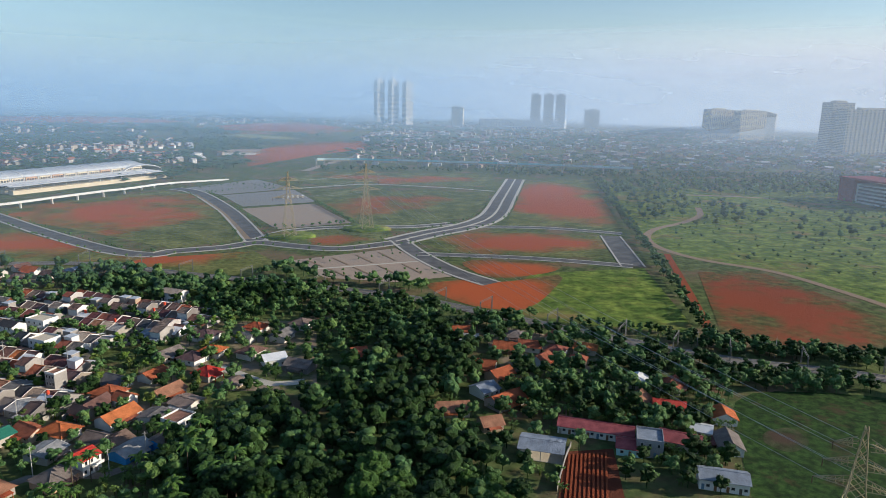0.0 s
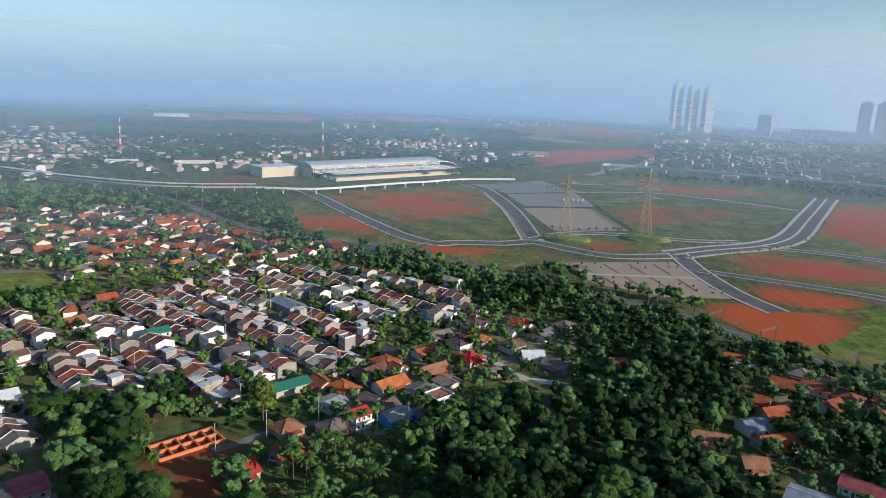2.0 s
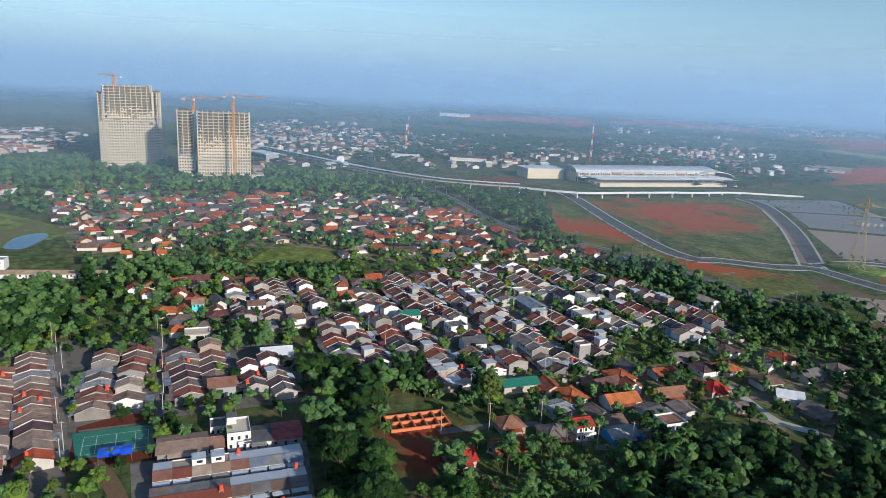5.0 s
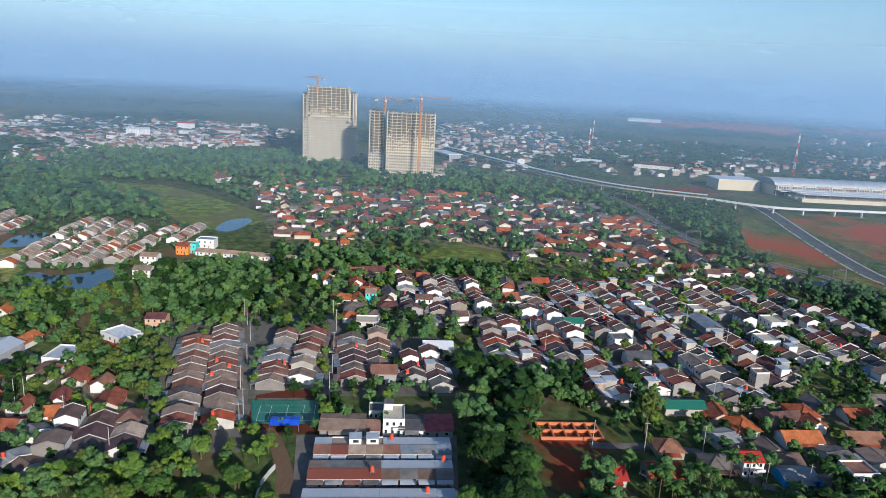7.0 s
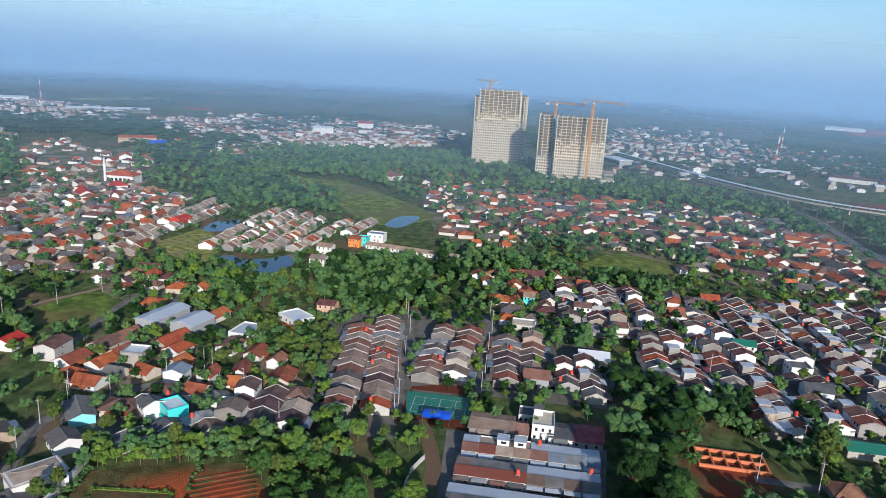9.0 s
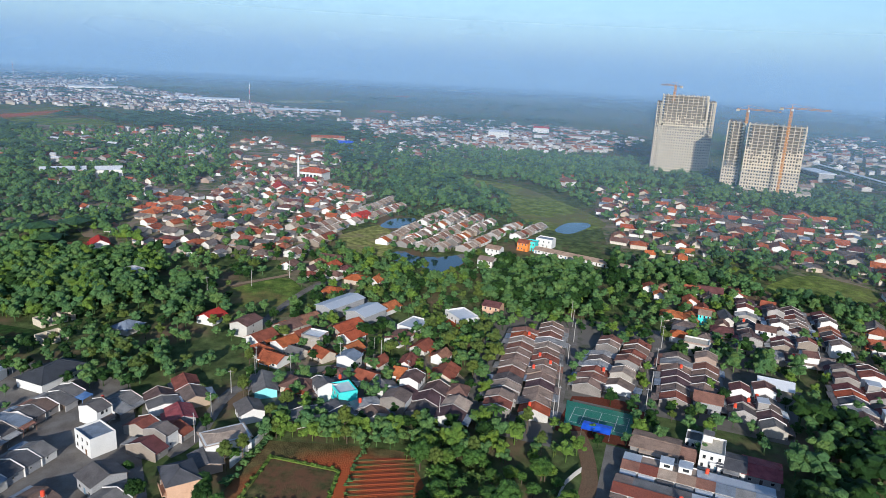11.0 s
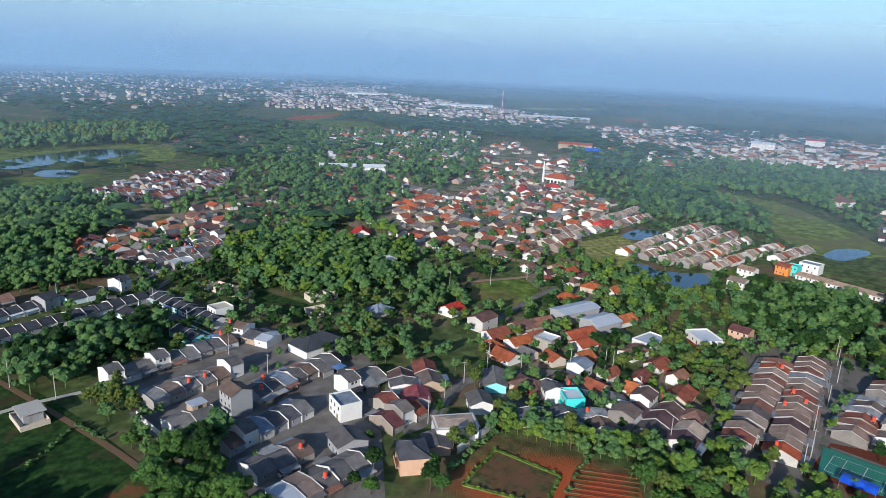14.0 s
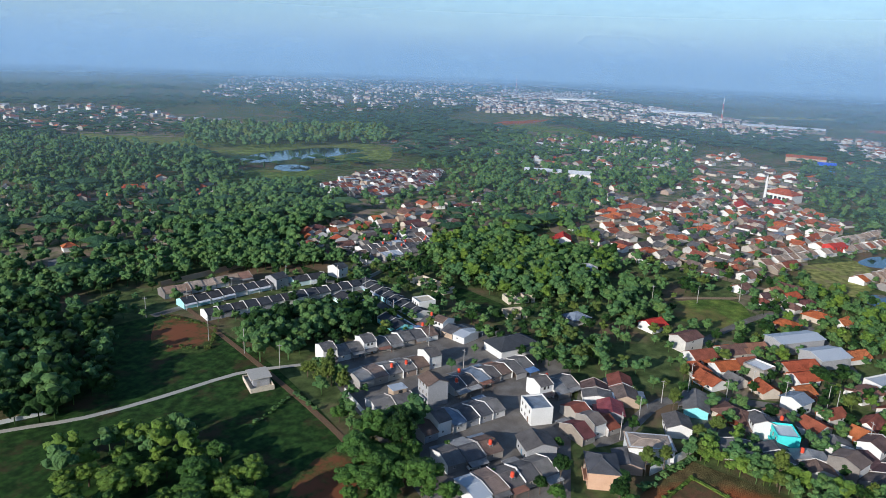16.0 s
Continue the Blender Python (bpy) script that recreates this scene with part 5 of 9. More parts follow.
# houses that stand out, each at its own place
place(block_house("white", "white two-storey house with balcony, roof terrace and stair tower", 7.5, 11, 2, stair=True, name="tall_white_house"), -185.0, 103.8, 66, 7, 11)
place(village_house("roof_tan", "wall", "large house with broad flat-pitched pinkish brown roof", 15, 11, 3.8, 1.0), -189.7, 86.7, 66, 15, 11)
place(block_house("white", "narrow house with pinkish roof between party walls", 8, 9, 1, pitched="roof_tan", balcony=False, name="narrow_house"), -186.4, 94.8, 66, 8, 9)
place(village_house("roof_grey", "white", "house with grey-brown roof beside the white tower house", 8, 10, 3.6, 0.9, porch="sheet"), -180.7, 108.6, 66, 8, 10)
place(block_house("white", "white flat-roofed house beside the tall one", 6, 7, 1, "sheet", name="flat_roofed_house"), -195.8, 102.2, 66, 6, 7)
place(village_house("roof_maroon", "grey_wall", "single-storey house with maroon sheet roof", 11, 11, 3.2, 0.8, porch=False), -177.9, 117.0, 66, 11, 11)
place(shed("white_sheet", "open shed with bright white sheet roof", 13, 10, 4.0, 1.8), -240.1, 150.3, 66, 13, 10)
place(village_house("sheet", "grey_wall", "tall plain grey house with pitched sheet roof", 10, 9, 5.0, 1.8, porch=False), -222.8, 116.5, 66, 10, 9)
place(block_house("wall", "two-storey house with raw concrete roof", 11, 8, 2), -276.7, 131.0, 66, 11, 8)
place(block_house("white", "white two-storey house with blue-black gable roof", 10, 8, 2, pitched="roof_slate"), -213.1, 322.6, -20, 10, 8)
place(block_house("white", "white two-storey house with flat roof", 12, 9, 2), -203.4, 332.0, -20, 12, 9)
place(block_house("white", "white box house with flat roof", 10, 9, 2, balcony=False), -186.0, 303.7, -20, 10, 9)
place(shed("sheet", "long shed with pale grey sheet roof", 20, 10, 4.0, 1.4, wall="grey_wall"), -218.5, 298.7, -20, 20, 10)
place(block_house("wall", "pale two-storey house with grey roof", 9, 8, 2), -232.5, 307.2, -20, 9, 8)
place(block_house("wall", "cream house with dark green pitched roof", 10, 8, 2, pitched="roof_green", balcony=False), -240.4, 227.4, 66, 10, 8)
place(block_house("white", "white two-storey house with sheet roof", 9, 9, 2, "sheet"), -213.6, 234.8, -20, 9, 9)
place(village_house("roof_grey", "white", "tall white gabled house with dark roof", 11, 8, 4.6, 2.0, porch=False), -195.6, 228.5, 66, 11, 8)
place(block_house("wall", "narrow tower-like cream house", 5, 6, 3, "sheet", balcony=False), -155.0, 258.1, -20, 6, 6)
place(shed("roof_green", "long low hall with green sheet roof", 16, 8, 3.4, 1.4, "green_roofed_hall", "wall"), -153.9, 212.3, 66, 8, 16)
place(village_house("roof_orange", "white", "long white house with bright terracotta roof", 14, 8, 3.2, 2.2), -118.7, 233.3, 66, 14, 8)
place(block_house("white", "white two-storey house with red gable roof", 7, 8, 2, pitched="roof_red"), -114.1, 199.7, 66, 8, 8)
place(village_house("roof_brown", "peach", "house with broad brown hipped roof", 10, 9, 3, 2.4, True), -119.1, 191.5, 66, 10, 9)
place(village_house("roof_orange", "wall", "house with terracotta hipped roof", 9, 9, 3, 2.4, True), -133.5, 183.3, 66, 9, 9)
place(village_house("roof_orange", "wall", "house with brown terracotta gable roof", 11, 9, 3, 2.2), -123.0, 170.4, 66, 11, 9)
place(village_house("roof_red", "wall", "house with bright red metal roof and cream walls", 9, 9, 3, 1.8), -128.9, 153.3, 66, 9, 9)
place(village_house("sheet", "blue_wall", "bright blue house with grey sheet roof", 11, 8, 3, 1.4), -103.6, 209.7, 66, 11, 8)
place(village_house("sheet", "blue_wall", "blue-walled shed with grey roof", 9, 8, 3, 1.2), -95.0, 217.0, 66, 9, 8)
place(block_house("white", "white house with open upper terrace", 9, 8, 2, "sheet"), -93.8, 226.9, 66, 9, 8)
place(village_house("roof_red", "wall", "village house with vivid red hipped roof", 9, 9, 3, 2.6, True), -100.1, 275.8, 66, 9, 9)
place(village_house("white_sheet", "white", "white hall with pale sheet gable roof", 10, 8, 4, 1.6, porch=False), -75.6, 291.8, 30, 10, 8)
place(village_house("roof_brown", "wall", "house with dark brown roof beside the lane", 12, 9, 3, 2.0), -62.4, 287.1, -20, 12, 9)
place(block_house("white", "white two-storey house with pink-brown roof", 13, 9, 2, pitched="roof_tan", balcony=False), -156.6, 385.4, -20, 13, 9)
place(block_house("teal", "turquoise two-storey house with pale sheet roof", 9, 7, 2, "white_sheet", name="turquoise_house"), -214.0, -20.6, 28, 9, 8)
place(village_house("sheet", "white", "white gabled house with grey roof", 7, 8, 5, 1.4, porch=False), -245.2, -22.9, -20, 8, 8)
place(block_house("wall", "cream house with white sheet roof", 8, 9, 2, "white_sheet", balcony=False), -263.6, -40.3, -20, 8, 9)
place(block_house("teal", "small turquoise house with pale roof", 6, 7, 2, pitched="roof_tan", balcony=False), -317.2, 149.7, 66, 6, 7)
place(block_house("white", "white house with brick-red roof", 9, 8, 2, pitched="roof_orange", balcony=False), -298.9, 172.7, 66, 9, 8)
place(block_house("orange_wall", "bright orange two-storey house with tile roof", 8, 9, 2, pitched="roof_orange", balcony=False, name="orange_house"), -449.0, 71.8, 62, 8, 9)
place(block_house("white", "white two-storey house beside the orange one", 10, 8, 2, pitched="roof_tan"), -428.7, 49.3, 62, 10, 8)
place(block_house("white", "white house with grey pitched roof", 10, 8, 2, pitched="sheet"), -399.5, 42.7, 62, 10, 8)
place(block_house("white", "white house with grey roof and dark windows", 12, 9, 2, "sheet"), -460.8, 88.3, 62, 12, 9)
place(block_house("teal", "small aqua house with a flat roof", 7, 7, 2, "sheet", balcony=False), -450.2, 77.0, 62, 7, 7)
place(long_roof("roof_tan", "white", "long low row with faded terracotta roof and white walls", 66, 7, 3, 1.3, 12), -426.0, 106.8, 56, 66, 8)
place(long_roof("pale_sheet", "grey_wall", "grey two-storey school-like block with sheet roof", 24, 10, 6.2, 1.0, 8), -307.0, -35.7, -35, 24, 10)
place(long_roof("pale_sheet", "grey_wall", "grey hall with curved sheet roof", 16, 12, 5, 1.6, 4), -299.6, -22.1, -35, 16, 12)
place(block_house("white", "white storehouse with flat roof", 14, 10, 1, "pale_sheet", balcony=False), -289.4, 1.8, -30, 12, 9)
place(village_house("sheet", "white", "pale green house with sheet roof", 12, 8, 3.4, 1.0, porch=False), -272.9, -4.2, -30, 12, 8)
place(block_house("white", "cream storehouse with pale sheet roof", 15, 11, 1, "white_sheet", balcony=False), -305.0, 24.8, 30, 12, 10)
place(block_house("peach", "house with brown roof and open gallery", 9, 8, 2, pitched="roof_brown"), -314.4, 40.7, 66, 9, 8)
place(village_house("roof_orange", "wall", "house with terracotta roof", 12, 9, 3.2, 2.2), -280.3, -55.2, -35, 12, 9)
place(village_house("roof_orange", "wall", "terracotta-roofed house beside the school block", 12, 9, 3.2, 2.0), -288.8, -49.0, -35, 12, 9)
place(village_house("roof_orange", "white", "house with low terracotta roof", 10, 8, 3.0, 1.8), -261.4, -52.8, -35, 10, 8)
place(village_house("roof_orange", "wall", "long house with dull orange roof", 16, 8, 3.0, 1.8), -283.0, -29.4, -35, 16, 8)
place(village_house("roof_orange", "wall", "long house with dull red roof", 14, 8, 3.0, 1.8), -310.9, -13.4, -35, 14, 8)
place(block_house("peach", "unfinished brick two-storey house with grey roof", 11, 9, 2, pitched="roof_grey", balcony=True, name="brick_house", hip=1.9), -157.2, -59.3, 32, 11, 9)
place(block_house("white", "large white walled house with salmon-pink roof", 14, 9, 2, pitched="roof_tan", balcony=False, hip=0.7), -178.6, -53.0, -58, 14, 9)
place(village_house("roof_grey", "wall", "low house with grey roof in the walled yard", 9, 8, 3, 1.2, porch=False), -169.0, -55.9, 30, 9, 8)
place(village_house("roof_maroon", "grey_wall", "house with maroon roof beside the street", 10, 8, 3, 1.4), -195.9, -73.5, 30, 10, 8)
place(village_house("roof_brown", "wall", "house with brown roof behind the street", 10, 8, 3, 1.6), -218.2, -79.8, 30, 10, 8)
place(village_house("roof_grey", "cyan_wall", "long low house with dark roof and aqua wall", 15, 8, 3.2, 1.4), -221.1, -51.7, 20, 15, 8)
place(village_house("roof_grey", "white", "white gabled house with dark roof and red tank", 9, 8, 4.0, 1.6, porch=False), -200.2, -51.2, 30, 9, 9)
place(block_house("white", "white box house with flat roof", 10, 8, 2, "sheet", balcony=False), -176.6, -92.7, 52, 10, 8)
place(village_house("roof_grey", "grey_wall", "grey gabled house with dark roof", 9, 10, 4.6, 1.6, porch=False), -157.0, -81.3, 52, 9, 10)
place(village_house("roof_slate", "white", "large white house with black hipped roof", 20, 13, 4, 3.0, True), -220.6, -130.1, -22, 20, 13)
place(block_house("grey_wall", "grey three-storey narrow house", 8, 8, 3, pitched="roof_grey"), -162.4, -127.6, 66, 8, 8)
def block_hut():
    """A bare block room with an overhanging slab roof on a walled plinth."""
    t = thing("block_hut", "grey block hut with pale flat roof on a walled plinth", "hut")
    part("wall", Geo().box(-4.2, 3.2, -2.8, 3.2, 0.8, 4.2), M["grey_wall"], t)
    part("roof", Geo().box(-5.0, 4.2, -3.8, 4.0, 4.2, 4.5), M["kerb"], t)
    part("plinth", Geo().box(-6.0, 6.0, -4.4, 4.0, 0, 0.8), M["concrete"], t)
    for x0, x1, y0, y1 in ((-6.0, 6.0, -4.6, -4.4), (-6.2, -6.0, -4.6, 4.2), (6.0, 6.2, -4.6, 4.2), (-6.0, 6.0, 4.0, 4.2)):
        part("parapet", Geo().box(x0, x1, y0, y1, 0, 1.9), M["concrete"], t)
    part("door", Geo().box(3.2, 3.28, -1.4, -0.4, 0.8, 2.9), M["door"], t)
    for x in (-2.6, 0.8):
        window_part(t, x, -2.8, 1.9, 1.2, 1.1)
    return t


place(block_hut(), -129.3, -184.2, 66, 13, 9)
place(village_house("sheet", "wall", "cream hipped house among trees", 10, 9, 3, 2.2, True), -270.6, -124.9, -20, 10, 9)
place(village_house("roof_red", "white", "white house with pale red roof", 10, 9, 3.4, 2.0), -286.9, -93.0, -20, 10, 9)
place(block_house("wall", "house with mauve roof and pale wall", 12, 9, 2, pitched="roof_brown", balcony=False), -275.7, -73.6, -20, 12, 9)
place(block_house("grey_wall", "blue-grey box house with white roof", 9, 8, 2, "white_sheet", balcony=False), -342.1, -153.8, 60, 9, 8)
place(village_house("roof_red", "white", "house with vivid red roof", 14, 10, 3.4, 2.6), -403.8, -202.1, 30, 14, 10)
place(shed("sheet", "farm shed with pale corrugated roof over pens", 15, 11, 4.2, 1.2), 35.8, 216.7, -14, 15, 14)
place(long_roof("roof_maroon", "white", "long white building with maroon sheet roof", 27, 8, 3.4, 1.4, 8), 57.7, 232.3, -16, 27, 9)
place(village_house("roof_maroon", "cyan_wall", "aqua house with maroon roof", 9, 8, 3.2, 1.2, porch=False), 67.0, 219.8, -14, 9, 8)
place(block_house("grey_wall", "blue-grey shed with flat roof", 9, 10, 2, "sheet", balcony=False), 73.9, 220.5, -14, 9, 10)
place(village_house("roof_maroon", "white", "long house with red-brown sheet roof", 14, 9, 3.2, 1.8, porch=False), 86.4, 225.0, -24, 14, 9)
place(village_house("white_sheet", "white", "white shed with lean roof", 8, 7, 3.2, 1.0, porch=False), 96.5, 233.2, -24, 8, 7)
place(long_roof("sheet", "white", "pale storehouse with grey sheet roof", 15, 8, 4, 1.4, 4), 91.3, 198.9, -14, 20, 9)
place(village_house("roof_orange", "white", "village house with terracotta roof", 9, 9, 3, 2.2), 109.5, 245.1, -100, 9, 9)
place(village_house("roof_brown", "wall", "village house with brown terracotta roof", 12, 8, 3, 2.2), 103.1, 223.6, -100, 12, 8)
place(village_house("white_sheet", "white", "white house with pale gable roof", 9, 8, 3.4, 2.0), 84.9, 276.5, 60, 9, 8)
place(village_house("roof_orange", "wall", "house with red tile gable", 9, 8, 3, 2.4), 98.9, 273.0, 60, 9, 8)
place(village_house("roof_orange", "wall", "house with bright terracotta gable", 9, 8, 3, 2.4), 80.3, 257.9, 60, 9, 8)
place(village_house("roof_red", "wall", "house with red tile roof", 12, 8, 3, 2.0), 91.0, 252.2, -14, 12, 8)
place(village_house("roof_orange", "wall", "house with terracotta roof under trees", 10, 8, 3, 2.4), 47.1, 299.3, 50, 10, 8)
place(village_house("roof_orange", "wall", "house with dull orange roof under trees", 11, 8, 3, 2.2), 31.4, 314.8, -14, 11, 8)
place(village_house("roof_orange", "wall", "old house with broad terracotta roof", 11, 8, 3, 2.2), 19.2, 290.8, -14, 11, 8)
place(village_house("roof_orange", "wall", "house with brown-orange roof", 11, 8, 3, 2.2), 26.1, 281.3, 40, 11, 8)
place(village_house("roof_orange", "wall", "long house with sunlit terracotta roof", 15, 9, 3, 2.6), 26.4, 255.2, 40, 15, 9)
place(village_house("sheet", "white", "white gabled shed with sheet roof", 9, 9, 3.4, 1.8, porch=False), 18.5, 264.7, 40, 9, 9)
place(village_house("roof_orange", "wall", "house with orange roof at the wood's edge", 13, 8, 3, 2.2), 4.8, 246.3, 8, 13, 8)
place(village_house("roof_orange", "wall", "small village house with orange roof", 8, 7, 3, 2.0), 19.0, 235.0, 20, 8, 7)
place(village_house("roof_orange", "white", "hidden house with orange roof", 9, 8, 3, 2.0), 9.9, 336.7, 0, 9, 8)
place(village_house("roof_orange", "wall", "hidden house with terracotta roof in the wood", 7, 7, 3, 2.2), -38.4, 302.9, 20, 7, 7)
place(village_house("sheet", "wall", "house with pale grey roof", 9, 8, 3, 1.6), 14.0, 326.6, 0, 9, 8)

# new terrace rows with black roofs
row(*[(-155.5, -277.1), (-208.5, -270.1)], "slate", 1, skip=0, force=True)
row(*[(-213.7, -264.8), (-231.7, -259.2)], "slate", 1, skip=0, force=True)
row(*[(-157.4, -296.9), (-204.5, -288.7)], "tan", -1, skip=0, force=True)
row(*[(-154.6, -256.5), (-235.3, -236.0)], "slate_plain", -1, skip=0, force=True)
row(*[(-240.8, -236.6), (-222.7, -180.5)], "slate", 1, skip=0, force=True)
row(*[(-216.0, -229.5), (-211.5, -212.0)], "slate", -1, skip=0, force=True)
row(*[(-209.0, -192.5), (-203.6, -176.0)], "slate", -1, skip=0, force=True)
row(*[(-218.9, -175.9), (-216.5, -148.3)], "grey", 1, skip=0, force=True)
place(block_house("grey_wall", "grey two-storey house in the new terrace", 8, 9, 2, pitched="roof_slate"), -207.1, -268.3, 0, 8, 9)
place(block_house("white", "cream two-storey house with black roof at the terrace end", 7, 9, 2, pitched="roof_slate", balcony=False), -242.4, -258.7, 0, 7, 9)
place(block_house("white", "white unfinished two-storey house", 8, 9, 2, balcony=False), -231.8, -188.0, 66, 8, 9)

# housing estates
flat("yard", [(-312.0, 40.0), (-300.0, 78.0), (-292.0, 112.0), (-278.0, 142.0), (-228.0, 122.0), (-228.0, 66.0), (-200.0, 54.0), (-206.0, 22.0)], yard_level() + 0.05, "lane", "packed earth and paving between the houses", "yard", clear=False)
for a, b, face in (((-283.5, 95.4), (-230.0, 71.5), 1), ((-279.6, 105.9), (-230.9, 83.6), -1), ((-267.6, 119.4), (-221.0, 103.2), 1), ((-263.8, 130.5), (-229.0, 117.0), -1),
                   ((-297.2, 68.5), (-206.7, 47.9), -1), ((-289.4, 55.0), (-205.0, 34.0), 1), ((-249.1, 183.0), (-205.0, 168.0), 1), ((-241.9, 193.0), (-204.0, 180.0), -1),
                   ((-235.6, 208.7), (-190.0, 191.5), 1), ((-231.0, 218.9), (-168.0, 196.0), -1)):
    row(a, b, "warm" if a[1] < 140 else "brown", face, 10.4, 6.4, 0.03, True)
district([(-262.2, 185.4), (-265.6, 215.9), (-305.5, 264.2), (-300.8, 301.3), (-280.8, 356.3), (-241.8, 388.8), (-157.6, 381.6), (-117.9, 346.4), (-134.7, 318.7), (-161.5, 306.1), (-152.5, 274.6), (-141.2, 246.9), (-152.6, 228.4), (-160.8, 211.5), (-167.8, 185.0), (-193.3, 184.6), (-205.5, 180.0), (-216.2, 168.2)], -19, "brown", 27.6, 0.07, first=3.6, back=10.4, depth=9.8)
flat("yard", [(-193.4, 71.4), (-172.1, 122.2), (-121.7, 95.2), (-140.5, 53.5)], yard_level(), "street", "grey paved lanes between the packed houses", "yard", clear=False)
for a, b, style in zip([(-179.5, 73.1), (-166.9, 67.1), (-153.3, 60.7), (-140.9, 55.1)], [(-162.2, 114.2), (-149.4, 108.0), (-135.5, 101.4), (-123.1, 95.1)], ("zinc", "block", "block", "zinc")):
    row(a, b, style, 1, 9.0, 5.2, 0.0, True)
mark([(-193.4, 71.4), (-172.1, 122.2), (-121.7, 95.2), (-140.5, 53.5)], 2)
district([(-237.4, 134.2), (-230.4, 152.5), (-201.2, 136.8), (-207.8, 120.2)], -17, "brown", 22.0, 0.05, first=4)
district([(-225.4, 65.7), (-217.2, 86.1), (-210.6, 85.1), (-219.0, 64.2)], -17, "brown", 22.0, 0.05, first=2)
district([(-231.3, 1.4), (-222.5, 22.7), (-198.3, 19.1), (-206.0, -3.1)], -17, "brown", 20.0, first=4)
district([(-347.0, 177.8), (-330.9, 228.0), (-277.8, 202.9), (-283.0, 148.9)], -20, "brown", 24.0)
flat("yard", [(-162.8, -189.5), (-195.5, -177.8), (-232.1, -163.9), (-235.6, -132.0), (-220.1, -101.5), (-200.1, -91.2), (-138.8, -59.7), (-113.2, -89.9), (-136.6, -138.2), (-146.1, -159.0)], yard_level(), "street", "grey paved streets between the terraces", "yard", clear=False)
for a, b, face, style in (((-158.6, -183.4), (-221.4, -161.3), 1, "grey"), ((-152.5, -158.0), (-188.6, -146.5), -1, "grey"), ((-141.5, -138.6), (-156.0, -132.6), 1, "grey"), ((-171.5, -128.5), (-210.1, -117.3), 1, "grey"),
                          ((-139.3, -116.7), (-172.2, -106.2), -1, "grey"), ((-131.0, -100.5), (-150.0, -92.5), -1, "grey"), ((-122.5, -85.0), (-150.5, -74.0), 1, "grey"), ((-177.0, -86.0), (-203.0, -76.0), 1, "brown"), ((-172.0, -77.0), (-194.0, -68.5), -1, "brown"),
                          ((-190.0, -102.0), (-207.0, -95.0), 1, "grey")):
    row(a, b, style, face, 10.0, 5.7, 0.0, True)
district([(-208.4, -91.7), (-215.4, -73.5), (-176.4, -65.3), (-171.6, -77.7)], 32, "brown", 20.0, first=3)
district([(-217.6, -57.2), (-232.0, -43.3), (-222.7, 16.8), (-202.8, 14.9), (-194.6, -35.1)], 30, "grey", 22.0, first=3)
for a, b, face in zip([(-442.3, -26.7), (-438.8, -13.9), (-433.9, -1.0), (-432.1, 11.7), (-434.2, 28.5), (-477.2, 69.4)], [(-563.6, 18.9), (-560.4, 34.3), (-544.8, 45.6), (-536.8, 57.7), (-519.7, 73.6), (-520.2, 92.5)], (-1, 1, -1, 1, -1, 1)):
    row(a, b, "tan", face, 9.0, 6.2, 0.16, True)
for a, b, face in zip([(-454.2, -75.9), (-479.6, -75.6)], [(-572.3, -22.6), (-602.2, -30.7)], (1, -1)):
    row(a, b, "tan", face, 9.0, 6.5, 0.1, True)
place(village_house("roof_red", "white", "long house with dark red roof", 24, 11, 3.4, 2.6), -630.1, -140.9, 20, 24, 11)
place(village_house("roof_red", "white", "hall with red hipped roof beside the mosque", 18, 12, 4, 3, True), -667.4, -120.4, 20, 18, 12)
place(village_house("roof_orange", "white", "large cream house with bright orange hipped roof", 17, 14, 6, 3.4, True), -739.6, 150.5, 40, 17, 14)
place(village_house("roof_orange", "wall", "long workshop with orange roof", 28, 13, 4, 2.6), -831.3, -242.0, 10, 28, 13)
place(village_house("roof_orange", "white", "wide house with terracotta roof", 24, 14, 4, 3), -869.7, -149.9, 10, 24, 14)
district([(-254.2, -260.7), (-294.9, -290.9), (-364.5, -300.6), (-340.9, -266.2), (-300.3, -247.8), (-283.3, -256.1)], 165, "grey", 20.0)
district([(-399.8, -448.1), (-499.0, -487.6), (-580.0, -445.6), (-477.5, -379.9), (-411.1, -402.9)], 170, "brown", 20.0)

# villages between the trees
row((-273.2, 161.5), (-266.8, 189.1), "brown", 1, 9.0, 6.4, 0.1)
row((-274.2, 213.2), (-273.5, 229.4), "brown", 1, 9.0, 6.4, 0.1)
village([(-349.7, 143.0), (-348.1, 205.5), (-279.2, 167.9), (-281.9, 124.3)], 14, 66)
village([(-318.2, 220.4), (-316.7, 282.8), (-256.3, 231.8), (-253.5, 191.0)], 9, 66)
village([(-150.8, 225.9), (-142.9, 254.2), (-125.3, 299.3), (-94.7, 241.5), (-109.9, 206.0), (-147.5, 202.5)], 22)
village([(-702.6, 280.7), (-640.8, 356.6), (-503.0, 397.5), (-497.8, 476.1), (-388.1, 485.7), (-304.9, 392.0), (-372.3, 286.2), (-417.3, 251.7), (-494.3, 195.9)], 75, scale=1.3)
village([(-351.3, 307.6), (-408.1, 405.0), (-362.7, 455.0), (-296.5, 375.2), (-329.8, 329.4)], 14)
village([(-504.4, -178.8), (-729.0, -202.4), (-664.8, -103.8), (-616.0, -53.0), (-511.3, -68.7), (-465.5, -57.5), (-392.0, -78.4), (-394.9, -128.9)], 170, style="mixed")
village([(-459.5, -158.6), (-691.3, -191.7), (-645.2, -111.6), (-483.3, -60.1), (-395.6, -93.4)], 70, style="mixed")
